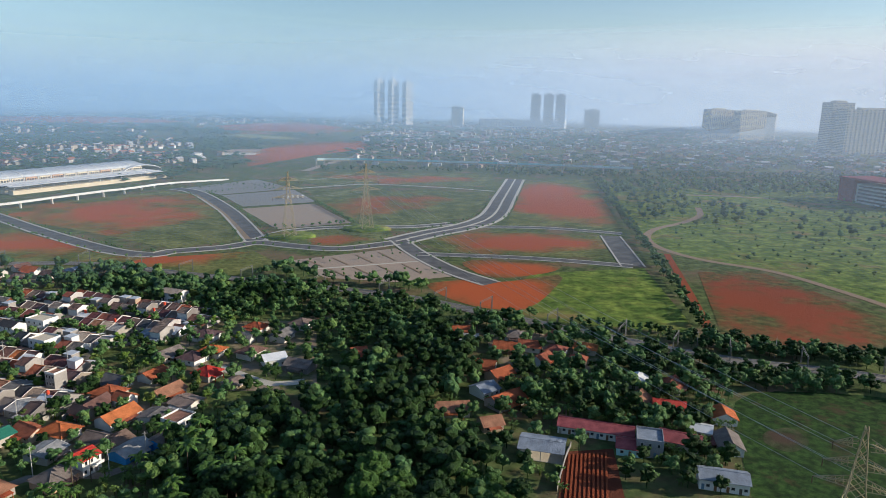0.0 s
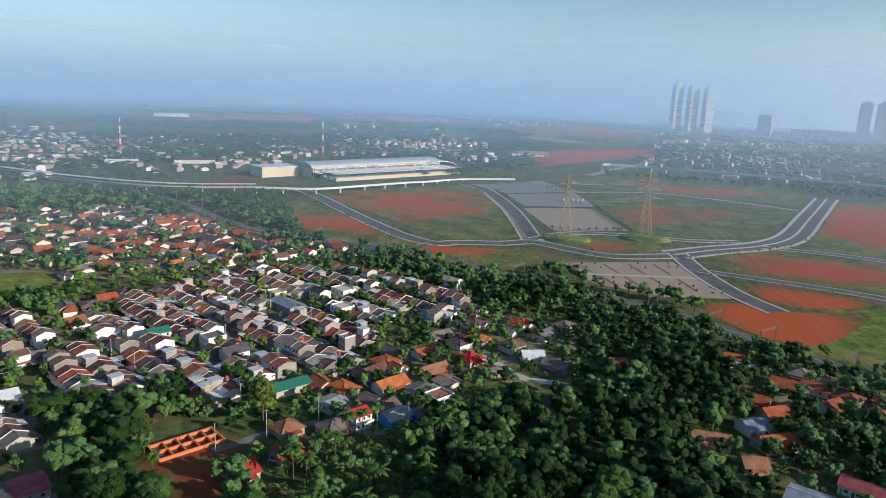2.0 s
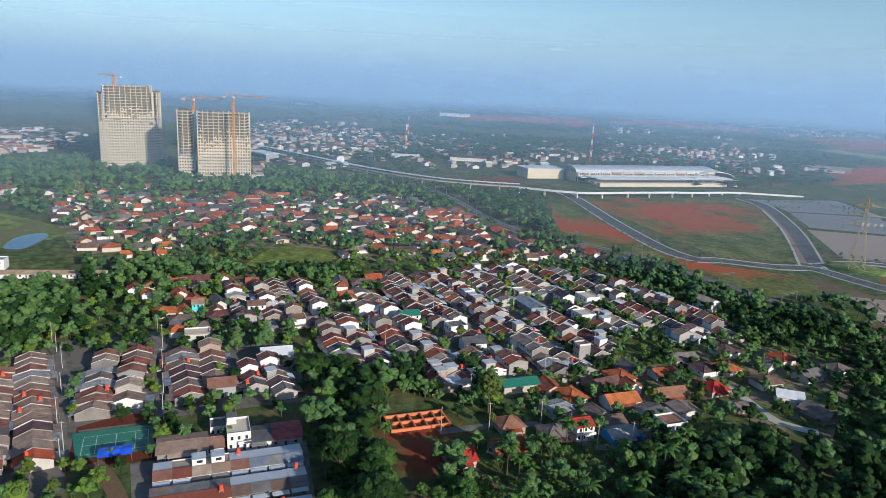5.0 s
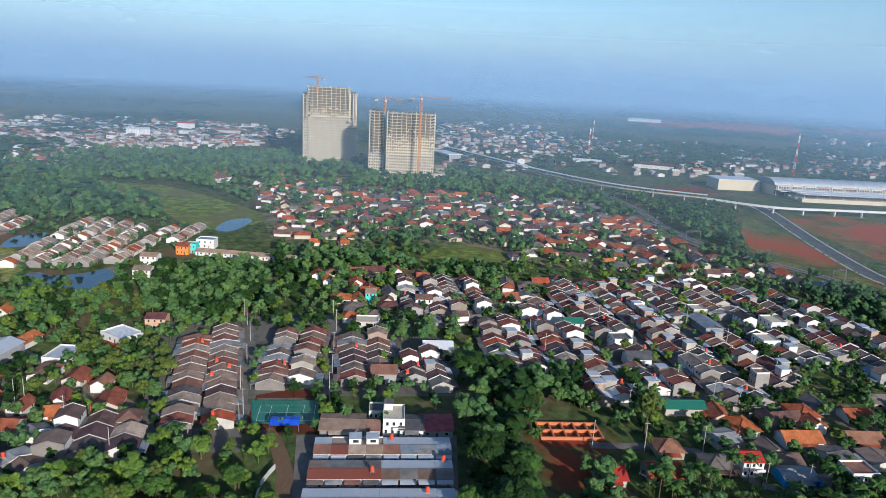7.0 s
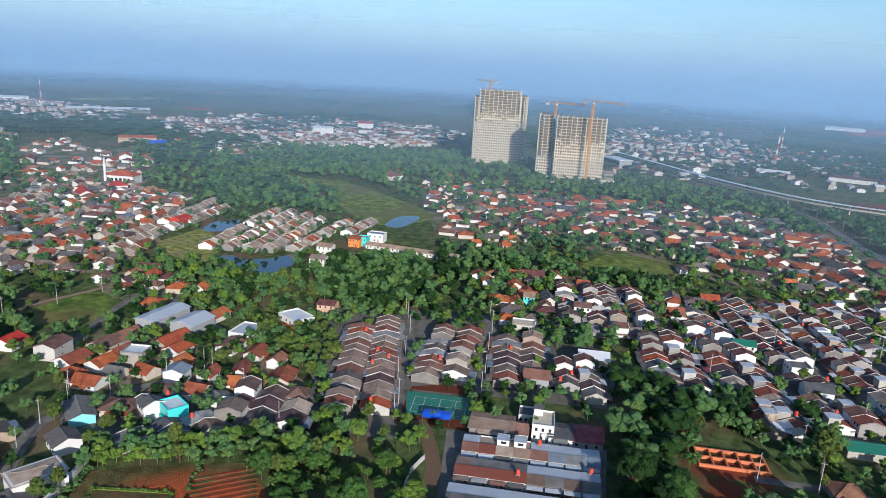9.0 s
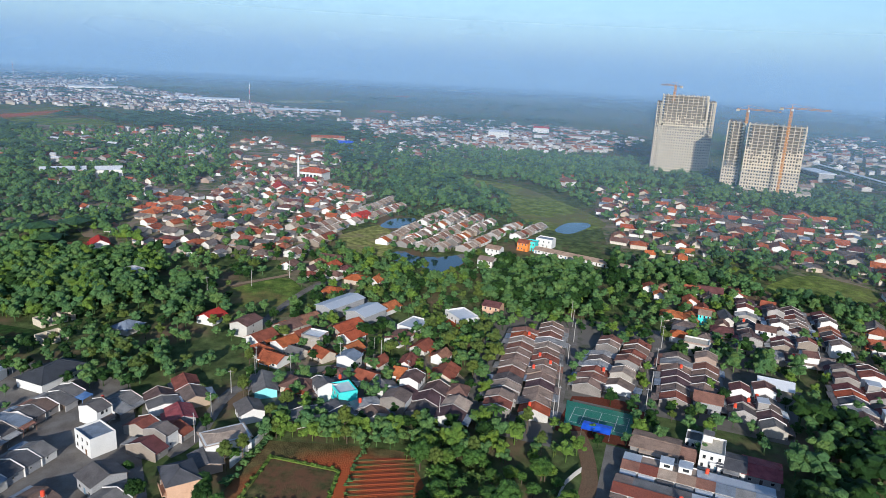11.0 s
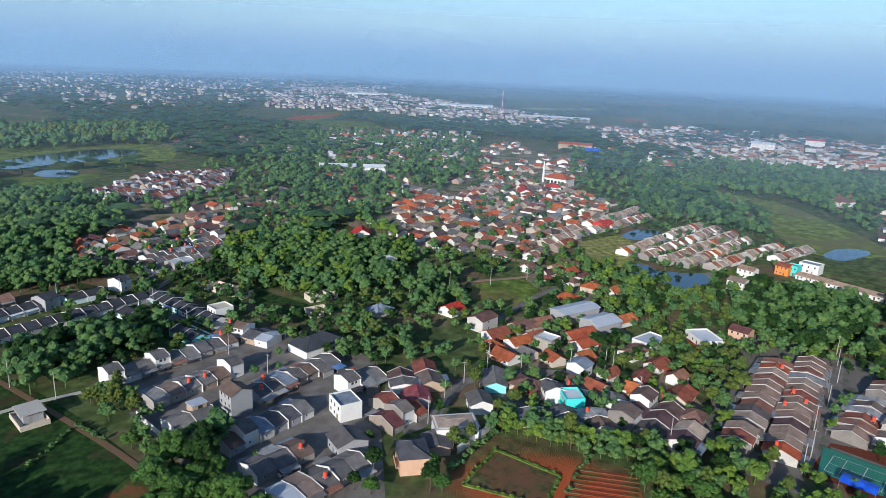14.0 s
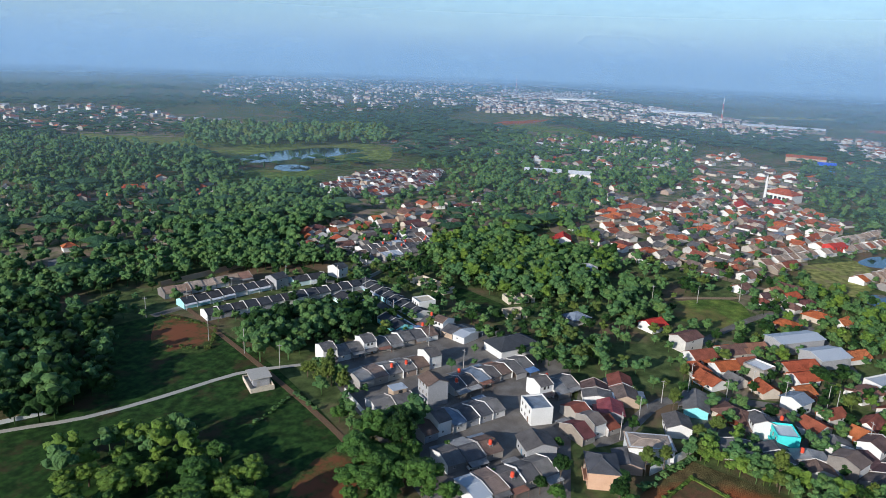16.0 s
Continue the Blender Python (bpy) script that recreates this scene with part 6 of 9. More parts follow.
village([(-458.8, -199.4), (-476.9, -164.7), (-393.5, -135.6), (-380.4, -165.7)], 12)
village([(-807.2, -252.2), (-922.5, -194.7), (-1124.8, -107.2), (-776.9, -70.1), (-681.8, -106.7), (-691.3, -191.7)], 40)
village([(-290.6, -77.9), (-304.6, -42.3), (-255.8, -14.6), (-239.8, -45.0), (-248.6, -63.6)], 9, -35)
village([(-239.8, -45.0), (-253.5, -9.6), (-215.1, -6.1), (-219.8, -40.7)], 9, -20)
village([(-282.0, -19.7), (-278.8, 3.4), (-237.9, 24.8), (-220.8, 21.7), (-228.2, -16.2)], 10)
village([(-764.5, 198.1), (-750.0, 315.7), (-430.4, 197.7), (-411.3, 149.4), (-502.6, 143.0)], 34)
village([(-670.6, 284.2), (-563.8, 476.0), (-374.4, 470.7), (-307.7, 390.0), (-336.2, 298.0), (-392.3, 270.0), (-483.2, 219.6)], 95, scale=1.3)
village([(-372.9, 136.8), (-370.2, 188.3), (-314.7, 170.1), (-308.8, 128.2)], 9)
village([(-144.8, 347.7), (-67.6, 353.1), (-51.1, 264.4), (-87.9, 262.4), (-110.3, 285.8)], 9)
village([(-211.5, -630.3), (-323.7, -532.7), (-194.4, -337.6), (-122.3, -395.4)], 22, gap=8)
village([(-373.7, -419.7), (-482.3, -357.2), (-369.7, -283.6), (-284.6, -301.1)], 10)
village([(-640.9, -395.9), (-795.0, -327.2), (-502.9, -155.5), (-379.1, -187.6), (-459.7, -250.0)], 26, gap=4)
village([(18.2, 359.1), (79.4, 326.9), (69.8, 283.0), (29.8, 280.8)], 6)
village([(-1056.6, -153.0), (-1212.2, -35.9), (-1108.6, 170.5), (-901.4, 128.0), (-800.5, -4.9), (-734.7, -65.6)], 40, style="mixed")
village([(-735.7, 176.6), (-606.5, 257.8), (-479.3, 231.4), (-422.0, 167.8), (-475.0, 135.8)], 40)
village([(-390.6, -85.1), (-397.6, -51.1), (-350.8, -18.4), (-327.0, -40.2), (-351.9, -69.6)], 12)
village([(-824.5, -485.1), (-828.6, -337.2), (-712.8, -247.0), (-598.8, -259.7), (-629.1, -372.2)], 26)
village([(-598.8, -259.7), (-586.1, -202.8), (-459.5, -158.6), (-458.8, -199.4)], 16)
village([(-846.3, -349.3), (-1055.0, -261.8), (-811.4, -108.6), (-635.3, -149.2), (-600.4, -215.7)], 40, style="mixed")
village([(-402.3, -362.0), (-548.1, -337.6), (-459.7, -250.0), (-349.2, -258.1), (-357.7, -295.0)], 14)
village([(-250.6, -315.9), (-305.5, -345.2), (-381.3, -337.4), (-385.3, -306.5), (-310.6, -275.4), (-252.5, -287.3)], 32, style="mixed")
village([(-281.6, -569.4), (-375.2, -612.6), (-396.8, -549.9), (-333.0, -472.6), (-286.2, -498.4)], 14)
village([(-747.7, -776.3), (-1084.3, -674.5), (-1047.0, -435.7), (-794.4, -492.4), (-688.2, -606.5)], 40)
village([(-518.8, -1298.5), (-718.4, -1201.1), (-642.4, -891.2), (-486.1, -823.3), (-381.2, -970.9)], 16)
village([(-409.0, 343.6), (-251.0, 521.9), (-216.3, 460.4), (-295.4, 381.8)], 26)


def many(name):
    """The material that varies from piece to piece of a joined mesh."""
    if name not in MANY:
        src = bpy.data.materials[name]
        m = src.copy()
        t = m.node_tree
        for n in list(t.nodes):
            if n.type == 'OBJECT_INFO':
                to = n.outputs["Random"].links[0].to_socket
                g = next(k for k in t.nodes if k.type == 'NEW_GEOMETRY')
                t.links.new(g.outputs["Random Per Island"], to)
                t.nodes.remove(n)
        MANY[name] = m
    return MANY[name]


MANY = {}


def join_houses(items, name, label, category="houses"):
    """Houses past those that can be counted, in one mesh."""
    verts, faces, slots, mats, off = [], [], [], [], 0
    shapes = {}
    for _, _, model, m in items:
        if model.name not in shapes:
            got = []
            for o in model.children_recursive:
                if o.name.startswith(("window", "pane", "door")):
                    continue
                v = np.empty(len(o.data.vertices) * 3)
                o.data.vertices.foreach_get("co", v)
                got.append((v.reshape(-1, 3), [tuple(p.vertices) for p in o.data.polygons], o.data.materials[0].name))
            shapes[model.name] = got
        r, tr = np.array(m.to_3x3()), np.array(m.translation)
        for v, f, mat in shapes[model.name]:
            if mat not in mats:
                mats.append(mat)
            verts.append(v @ r.T + tr)
            faces += [tuple(i + off for i in q) for q in f]
            slots += [mats.index(mat)] * len(f)
            off += len(v)
    me = bpy.data.meshes.new(name)
    me.from_pydata(np.concatenate(verts), [], faces)
    for mat in mats:
        me.materials.append(many(mat))
    me.polygons.foreach_set("material_index", slots)
    tagged(new(name, me), label, category, "", "stuff")


queue.sort(key=lambda q: q[:2])
terrace = [q for q in queue if q[2].name.startswith("terraced")]
detached = [q for q in queue if not q[2].name.startswith("terraced")]
NEAR_TERRACE, NEAR_DETACHED = 240, 95
for _, _, model, m in terrace[:NEAR_TERRACE] + detached[:NEAR_DETACHED]:
    put(model, m)
join_houses(terrace[NEAR_TERRACE:], "terraced_houses", "many small terraced houses with tile roofs")
join_houses(detached[NEAR_DETACHED:], "village_houses", "many village houses with terracotta and brown roofs")
for shared in ("mixed", "warm", "hamlet"):
    del STYLES[shared]
for group in STYLES.values():
    for model in group:
        if model.name not in used:
            for o in (*model.children_recursive, model):
                bpy.data.objects.remove(o)

for k, (x, y, deg) in enumerate(roof_spots[:130]):
    if k == 0:
        tank = thing("water_tank", "orange-red plastic water tank on a steel stand", "water tank", "water tanks")
        part("barrel", Geo().tube((0, 0, 1.3), (0, 0, 2.7), 0.62, n=10).tube((0, 0, 2.7), (0, 0, 2.95), 0.62, 0.25, 10), M["tank_red"], tank)
        part("stand", Geo().box(-0.7, 0.7, -0.7, 0.7, 1.18, 1.3).box(-0.6, -0.5, -0.6, -0.5, 0, 1.2).box(0.5, 0.6, -0.6, -0.5, 0, 1.2).box(-0.6, -0.5, 0.5, 0.6, 0, 1.2).box(0.5, 0.6, 0.5, 0.6, 0, 1.2), M["steel"], tank)
        tank.matrix_world = ground_at(x, y, deg, z=4.2)
    else:
        c, s = math.cos(radians(deg)), math.sin(radians(deg))
        v = (2.4, -2.6, 3.4, 1.8)[k % 4]
        copy_thing(tank, ground_at(x - v * s, y + v * c, deg, z=2.9))


# ---------------------------------------------------------------- far houses, too many to count
def far_town(name, poly, count, roof, label, deg=-20, size=1.0, seed=0):
    r = random.Random(seed)
    walls, roofs = Geo(), Geo()
    xs, ys = [p[0] for p in poly], [p[1] for p in poly]
    done = 0
    for _ in range(count * 12):
        if done >= count:
            break
        x, y = r.uniform(min(xs), max(xs)), r.uniform(min(ys), max(ys))
        if not inside(x, y, poly) or not free(x, y):
            continue
        w, d, z, up = (size * v for v in (r.uniform(6, 14), r.uniform(6, 10), r.uniform(3, 6), r.uniform(1.0, 2.2)))
        a = radians(deg + r.choice((0, 90)) + r.uniform(-6, 6))
        c, s = math.cos(a), math.sin(a)

        def at(u, v, h):
            return (x + u * c - v * s, y + u * s + v * c, h)
        i = len(walls.v)
        walls.v += [at(-w / 2, -d / 2, 0), at(w / 2, -d / 2, 0), at(w / 2, d / 2, 0), at(-w / 2, d / 2, 0), at(-w / 2, -d / 2, z), at(w / 2, -d / 2, z), at(w / 2, d / 2, z), at(-w / 2, d / 2, z), at(-w / 2, 0, z + up), at(w / 2, 0, z + up)]
        walls.f += [tuple(i + k for k in q) for q in ((0, 1, 5, 4), (1, 2, 6, 9, 5), (2, 3, 7, 6), (3, 0, 4, 8, 7))]
        i = len(roofs.v)
        o = 0.5
        roofs.v += [at(-w / 2 - o, -d / 2 - o, z - 0.1), at(w / 2 + o, -d / 2 - o, z - 0.1), at(w / 2 + o, 0, z + up + 0.12), at(-w / 2 - o, 0, z + up + 0.12), at(w / 2 + o, d / 2 + o, z - 0.1), at(-w / 2 - o, d / 2 + o, z - 0.1)]
        roofs.f += [(i, i + 1, i + 2, i + 3), (i + 3, i + 2, i + 4, i + 5)]
        mark(rect(x, y, math.degrees(a), w, d), 2)
        done += 1
    t = thing(name, label, "houses", "", "stuff")
    part("walls", walls, M["wall_far"], t)
    part("roofs", roofs, M[roof], t)


M["wall_far"] = surf("far_plaster", (0, 0, 0), (0, 0, 0), 0.5, 0.85, 0, island=True, dirt=0.2,
                     rnd=[(0.46, 0.44, 0.41), (0.34, 0.31, 0.28), (0.60, 0.59, 0.57), (0.28, 0.26, 0.24), (0.38, 0.33, 0.27)])
M["roof_far"] = surf("far_roofs", (0, 0, 0), (0, 0, 0), 0.5, 0.8, 0, island=True, dirt=0.3,
                     rnd=[(0.28, 0.12, 0.08), (0.20, 0.14, 0.12), (0.14, 0.12, 0.115), (0.36, 0.14, 0.08), (0.42, 0.42, 0.42), (0.24, 0.18, 0.15), (0.6, 0.6, 0.6)])
M["roof_far_grey"] = surf("far_estate_roofs", (0, 0, 0), (0, 0, 0), 0.5, 0.8, 0, island=True, dirt=0.3,
                          rnd=[(0.26, 0.16, 0.14), (0.20, 0.16, 0.15), (0.34, 0.30, 0.28), (0.30, 0.18, 0.15), (0.5, 0.5, 0.5)])
far_town("distant_houses", FAR_TOWNS[0], 1500, "roof_far_grey", "distant estate of low houses beyond the railway", -10, 1.25, 1)
far_town("distant_houses", FAR_TOWNS[1], 160, "roof_far", "distant town houses beyond the station", -20, 1.2, 2)
far_town("distant_houses", FAR_TOWNS[2], 480, "roof_far", "distant town of low houses among trees", -20, 1.1, 3)
far_town("distant_houses", FAR_TOWNS[3], 260, "roof_far", "distant town along the main road", -20, 1.1, 4)
far_town("distant_houses", FAR_TOWNS[4], 380, "roof_far", "distant houses along the road", -20, 1.1, 5)
far_town("distant_houses", FAR_TOWNS[5], 1300, "roof_far_grey", "distant pale town on the horizon", 0, 1.15, 6)
far_town("distant_houses", FAR_TOWNS[6], 110, "roof_far", "scattered distant village houses", 0, 1.1, 7)
far_town("distant_houses", FAR_TOWNS[7], 1300, "roof_far_grey", "distant town below the horizon", 0, 1.2, 8)
far_town("distant_houses", FAR_TOWNS[8], 100, "roof_far", "scattered distant village", 0, 1.2, 9)
far_town("distant_houses", FAR_TOWNS[9], 450, "roof_far_grey", "scattered distant houses on the plain", 0, 1.5, 10)
far_town("distant_houses", FAR_TOWNS[10], 120, "roof_far", "distant houses behind the tower blocks", 0, 1.3, 11)


# ---------------------------------------------------------------- trees
def ico(n):
    bm = bmesh.new()
    bmesh.ops.create_icosphere(bm, subdivisions=n, radius=1.0)
    out = np.array([v.co[:] for v in bm.verts]), [tuple(v.index for v in f.verts) for f in bm.faces]
    bm.free()
    return out


ICO = {0: (np.array([(1, 0, 0), (-1, 0, 0), (0, 1, 0), (0, -1, 0), (0, 0, 1), (0, 0, -1)]), [(0, 2, 4), (2, 1, 4), (1, 3, 4), (3, 0, 4), (2, 0, 5), (1, 2, 5), (3, 1, 5), (0, 3, 5)]),
       1: ico(1), 2: ico(2)}


def clump(g, cx, cy, cz, rx, rz, r, n=1, rough=0.2):
    """A leafy lump of a crown with an uneven surface."""
    v, f = ICO[n]
    i = len(g.v)
    for x, y, z in v:
        k = 1 + r.uniform(-rough, rough)
        g.v.append((cx + x * rx * k, cy + y * rx * k, cz + z * rz * k * (1.0 if z > 0 else 0.7)))
    g.f += [tuple(i + a for a in q) for q in f]


def sprays(g, cx, cy, cz, rx, rz, n, size, r):
    """Leaf sprays round a lump, each a bent pair of triangles that hangs outward."""
    for _ in range(n):
        u, w = r.uniform(-0.5, 1), r.uniform(0, 2 * math.pi)
        q = math.sqrt(max(0, 1 - u * u))
        k = r.uniform(0.94, 1.16)
        p = Vector((cx + q * math.cos(w) * rx * k, cy + q * math.sin(w) * rx * k, cz + u * rz * k))
        out = Vector((q * math.cos(w) / rx, q * math.sin(w) / rx, u / rz + 0.15)).normalized()
        side = out.cross(Vector((r.uniform(-1, 1), r.uniform(-1, 1), r.uniform(-1, 1)))).normalized()
        fwd = (out.cross(side) + out * r.uniform(-0.5, 0.6)).normalized()
        s = size * r.uniform(0.6, 1.35)
        i = len(g.v)
        g.v += [tuple(p - side * s * 0.4), tuple(p - fwd * s * 0.5 - out * s * 0.15), tuple(p + side * s * 0.4), tuple(p + fwd * s * 0.8 - out * s * 0.2)]
        g.f += [(i, i + 1, i + 2), (i, i + 2, i + 3)]


def dome(k, n, r):
    """Place k of n lumps spread over a crown: direction outward and height from -0.4 to 1."""
    u = 1 - 1.45 * (k + 0.5) / n + r.uniform(-0.06, 0.06)
    w = 2.39996 * k + r.uniform(-0.25, 0.25)
    q = math.sqrt(max(0.0, 1 - min(1, abs(u)) ** 2))
    return q * math.cos(w), q * math.sin(w), u


def tree_model(name, label, leaf, height, width, lobes, leaves, size, seed, trunk=0.26, squash=0.8, low=0.22):
    r = random.Random(seed)
    t = thing(name, label, "tree", "trees")
    wood = Geo()
    wood.tube((0, 0, -0.1), (0.1, 0.1, height * 0.45), trunk, trunk * 0.7, 7)
    crown = Geo()
    mid, up = height * (0.5 + low * 0.5), height * (0.5 - low * 0.5) * 0.86
    clump(crown, 0, 0, mid, width * 0.33, up * 0.72, r, 2, 0.16)
    lobes += 7
    for k in range(lobes):
        x, y, u = dome(k, lobes, r)
        s = width * r.uniform(0.115, 0.19)
        d = width * 0.5 * r.uniform(0.66, 0.98) - s * 0.45
        p = (x * d, y * d, mid + u * (up - s * 0.5) * r.uniform(0.86, 1.08))
        if k % 3 == 0:
            wood.tube((0.1, 0.1, height * 0.4), p, trunk * 0.45, trunk * 0.15, 5)
        clump(crown, *p, s, s * squash, r, 1, 0.22)
        sprays(crown, *p, s, s * squash, max(10, int(leaves * 0.92 / lobes)), size * 0.74, r)
    part("trunk", wood, M["bark"], t)
    part("crown", crown, M[leaf], t)
    return t


def palm_model(seed, height=8.0, leaf="leaf", name="palm", label="tall coconut palm with feathered fronds"):
    r = random.Random(seed)
    t = thing(name, label, "palm", "palms")
    lean = r.uniform(-0.6, 0.6)
    part("trunk", Geo().tube((0, 0, -0.1), (lean * 0.5, 0, height * 0.55), 0.2, 0.16).tube((lean * 0.5, 0, height * 0.55), (lean, 0.1, height), 0.16, 0.12), M["bark"], t)
    g = Geo()
    for k in range(13):
        w = k * 2.4
        up = r.uniform(0.1, 0.9)
        last, half = Vector((lean, 0.1, height)), 0.25
        d = Vector((math.cos(w), math.sin(w), up))
        s = Vector((-math.sin(w), math.cos(w), 0))
        for q in range(4):
            nxt = last + d * 0.95
            d = (d + Vector((0, 0, -0.42))).normalized()
            h2 = (0.62, 0.7, 0.5, 0.05)[q]
            droop = Vector((0, 0, -0.22))
            g.poly([last - s * half + droop, nxt - s * h2 + droop, nxt, last]).poly([last, nxt, nxt + s * h2 + droop, last + s * half + droop])
            last, half = nxt, h2
    part("crown", g, M[leaf], t)
    return t


def banana_model(seed):
    r = random.Random(seed)
    t = thing("banana_plant", "clump of banana plants with broad arching leaves", "banana plant", "banana plants")
    st, g = Geo(), Geo()
    for c in range(4):
        bx, by, hh = r.uniform(-1.4, 1.4), r.uniform(-1.4, 1.4), r.uniform(1.8, 3.0)
        st.tube((bx, by, 0), (bx, by, hh), 0.13, 0.09, 5)
        for k in range(7):
            w = r.uniform(0, 6.28)
            d, s = Vector((math.cos(w) * 0.7, math.sin(w) * 0.7, r.uniform(0.4, 1.0))), Vector((-math.sin(w), math.cos(w), 0))
            last, half = Vector((bx, by, hh)), 0.08
            for q in range(3):
                nxt = last + d * 0.85
                d = d + Vector((0, 0, -0.45))
                h2 = (0.34, 0.36, 0.06)[q]
                g.poly([last - s * half, nxt - s * h2, nxt + s * h2, last + s * half])
                last, half = nxt, h2
    part("pseudostem", st, M["leaf_olive"], t)
    part("foliage", g, M["banana"], t)
    return t


MODELS = {
    "leaf": [tree_model("broadleaf_tree", "leafy green tree with a rounded lumpy crown", "leaf", 9, 8, 11, 1045, 0.51, 1),
             tree_model("broadleaf_tree", "spreading green tree with an uneven crown", "leaf", 8, 9, 12, 1080, 0.56, 2, squash=0.6),
             tree_model("broadleaf_tree", "small green garden tree", "leaf", 6, 6, 8, 708, 0.42, 3)],
    "dark": [tree_model("broadleaf_tree", "dense dark green tree in the wood", "leaf_dark", 11, 9, 12, 1147, 0.56, 4),
             tree_model("broadleaf_tree", "tall dark green forest tree", "leaf_dark", 13, 8, 12, 1113, 0.56, 5, low=0.35, squash=0.9),
             tree_model("broadleaf_tree", "green forest tree with sunlit clumps", "leaf", 11, 10, 13, 1215, 0.59, 6)],
    "bright": [tree_model("broadleaf_tree", "bright yellow-green tree with layered crown", "leaf_bright", 8, 8, 11, 1012, 0.48, 7, squash=0.55)],
    "olive": [tree_model("broadleaf_tree", "olive-green tree with thin crown", "leaf_olive", 9, 7, 10, 877, 0.48, 8),
              tree_model("broadleaf_tree", "tall narrow olive-green tree", "leaf_olive", 14, 6, 11, 1080, 0.56, 9, low=0.3, squash=1.1)],
    "palm": [palm_model(10), palm_model(11, 10.5)],
    "banana": [banana_model(12), banana_model(13)],
}
planted = {k: 0 for k in MODELS}
woods, scrub = [], []          # the rest of the trees: x, y, height, width


to_plant = []


def plant(kind, x, y, scale, r):
    to_plant.append((math.hypot(x, y), len(to_plant), kind, x, y, scale))


def plant_now(kind, x, y, scale, r):
    model = r.choice(MODELS[kind])
    m = ground_at(x, y, r.uniform(0, 360), scale, scale, scale * r.uniform(0.85, 1.15))
    if planted[kind] < LIMIT[kind]:
        planted[kind] += 1
        put(model, m)
    elif kind in ("palm", "banana"):
        rest.append((0, 0, model, m))
    else:
        woods.append((x, y, 9.5 * scale, 8.0 * scale, kind))


rest = []
LIMIT = {"leaf": 100, "dark": 85, "bright": 40, "olive": 40, "palm": 50, "banana": 90}


def wood(poly, spacing, kinds, seed, scale=1.0, keep=3.0, fill=1.0, single=True, force=False):
    """Trees set out unevenly over a polygon, clear of houses and roads."""
    r = random.Random(seed)
    xs, ys = [p[0] for p in poly], [p[1] for p in poly]
    x = min(xs)
    while x < max(xs):
        y = min(ys)
        while y < max(ys):
            px, py = x + r.uniform(-0.45, 0.45) * spacing, y + r.uniform(-0.45, 0.45) * spacing
            if r.random() < fill and inside(px, py, poly) and (force or free(px, py, keep)):
                kind = r.choice(kinds)
                s = scale * r.uniform(0.7, 1.3)
                if single and math.hypot(px, py) < 330:
                    plant(kind, px, py, s, r)
                elif kind not in ("palm", "banana"):
                    woods.append((px, py, 9.5 * s, 8.0 * s, kind))
                else:
                    woods.append((px, py, 7 * s, 4.0 * s, "leaf"))
            y += spacing
        x += spacing


def weeds(pts, seed, kind="bright", size=1.2, gap=1.9):
    """Clumps of weeds along a line."""
    r = random.Random(seed)
    for a, b in zip(pts, pts[1:]):
        n = max(1, int(math.hypot(b[0] - a[0], b[1] - a[1]) / gap))
        for k in range(n):
            u = (k + r.random()) / n
            s = size * r.uniform(0.6, 1.4)
            woods.append((a[0] + (b[0] - a[0]) * u + r.uniform(-0.6, 0.6), a[1] + (b[1] - a[1]) * u + r.uniform(-0.6, 0.6), 0.9 * s, s * 1.1, kind))


weeds([(-175.9, -38.0), (-169.9, -15.8), (-153.7, -16.8), (-153.7, -41.5), (-175.9, -38.0)], 1)
weeds([(-157.2, -47.0), (-171.3, -44.5), (-185.4, -41.5)], 2, "leaf", 2.4)
weeds([(-154.2, -12.1), (-171.2, -12.2), (-184.7, -8.8)], 3, "leaf", 1.5)
weeds([(-142.9, -272.8), (-151.3, -243.3), (-136.0, -223.4), (-123.1, -241.9)], 4, "olive", 1.6, 2.0)
weeds([(-106.9, -161.0), (-132.2, -168.0), (-129.1, -152.7)], 5, "leaf", 1.5, 1.6)
D, L, O, B = "dark", "leaf", "olive", "bright"
# woods near the camera; dark or bright leaf kinds carry painted shade or sun
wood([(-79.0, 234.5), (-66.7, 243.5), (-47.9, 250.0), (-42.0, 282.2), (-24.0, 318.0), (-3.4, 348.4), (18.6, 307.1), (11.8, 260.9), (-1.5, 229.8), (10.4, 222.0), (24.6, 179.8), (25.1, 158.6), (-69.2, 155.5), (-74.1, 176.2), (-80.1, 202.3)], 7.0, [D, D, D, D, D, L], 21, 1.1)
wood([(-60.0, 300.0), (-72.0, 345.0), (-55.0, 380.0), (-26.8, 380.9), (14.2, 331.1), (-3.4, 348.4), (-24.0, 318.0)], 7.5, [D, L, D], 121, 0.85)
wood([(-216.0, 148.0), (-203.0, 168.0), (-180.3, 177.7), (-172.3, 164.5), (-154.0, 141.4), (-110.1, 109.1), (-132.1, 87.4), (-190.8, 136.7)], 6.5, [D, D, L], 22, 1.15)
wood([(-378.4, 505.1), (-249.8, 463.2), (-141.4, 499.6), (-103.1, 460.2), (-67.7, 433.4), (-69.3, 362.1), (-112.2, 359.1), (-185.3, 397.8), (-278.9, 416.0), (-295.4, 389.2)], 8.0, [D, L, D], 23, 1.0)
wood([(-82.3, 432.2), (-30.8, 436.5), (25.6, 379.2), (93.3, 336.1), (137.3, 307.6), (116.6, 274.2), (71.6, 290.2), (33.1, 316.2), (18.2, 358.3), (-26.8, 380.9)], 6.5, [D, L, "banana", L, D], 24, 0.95)
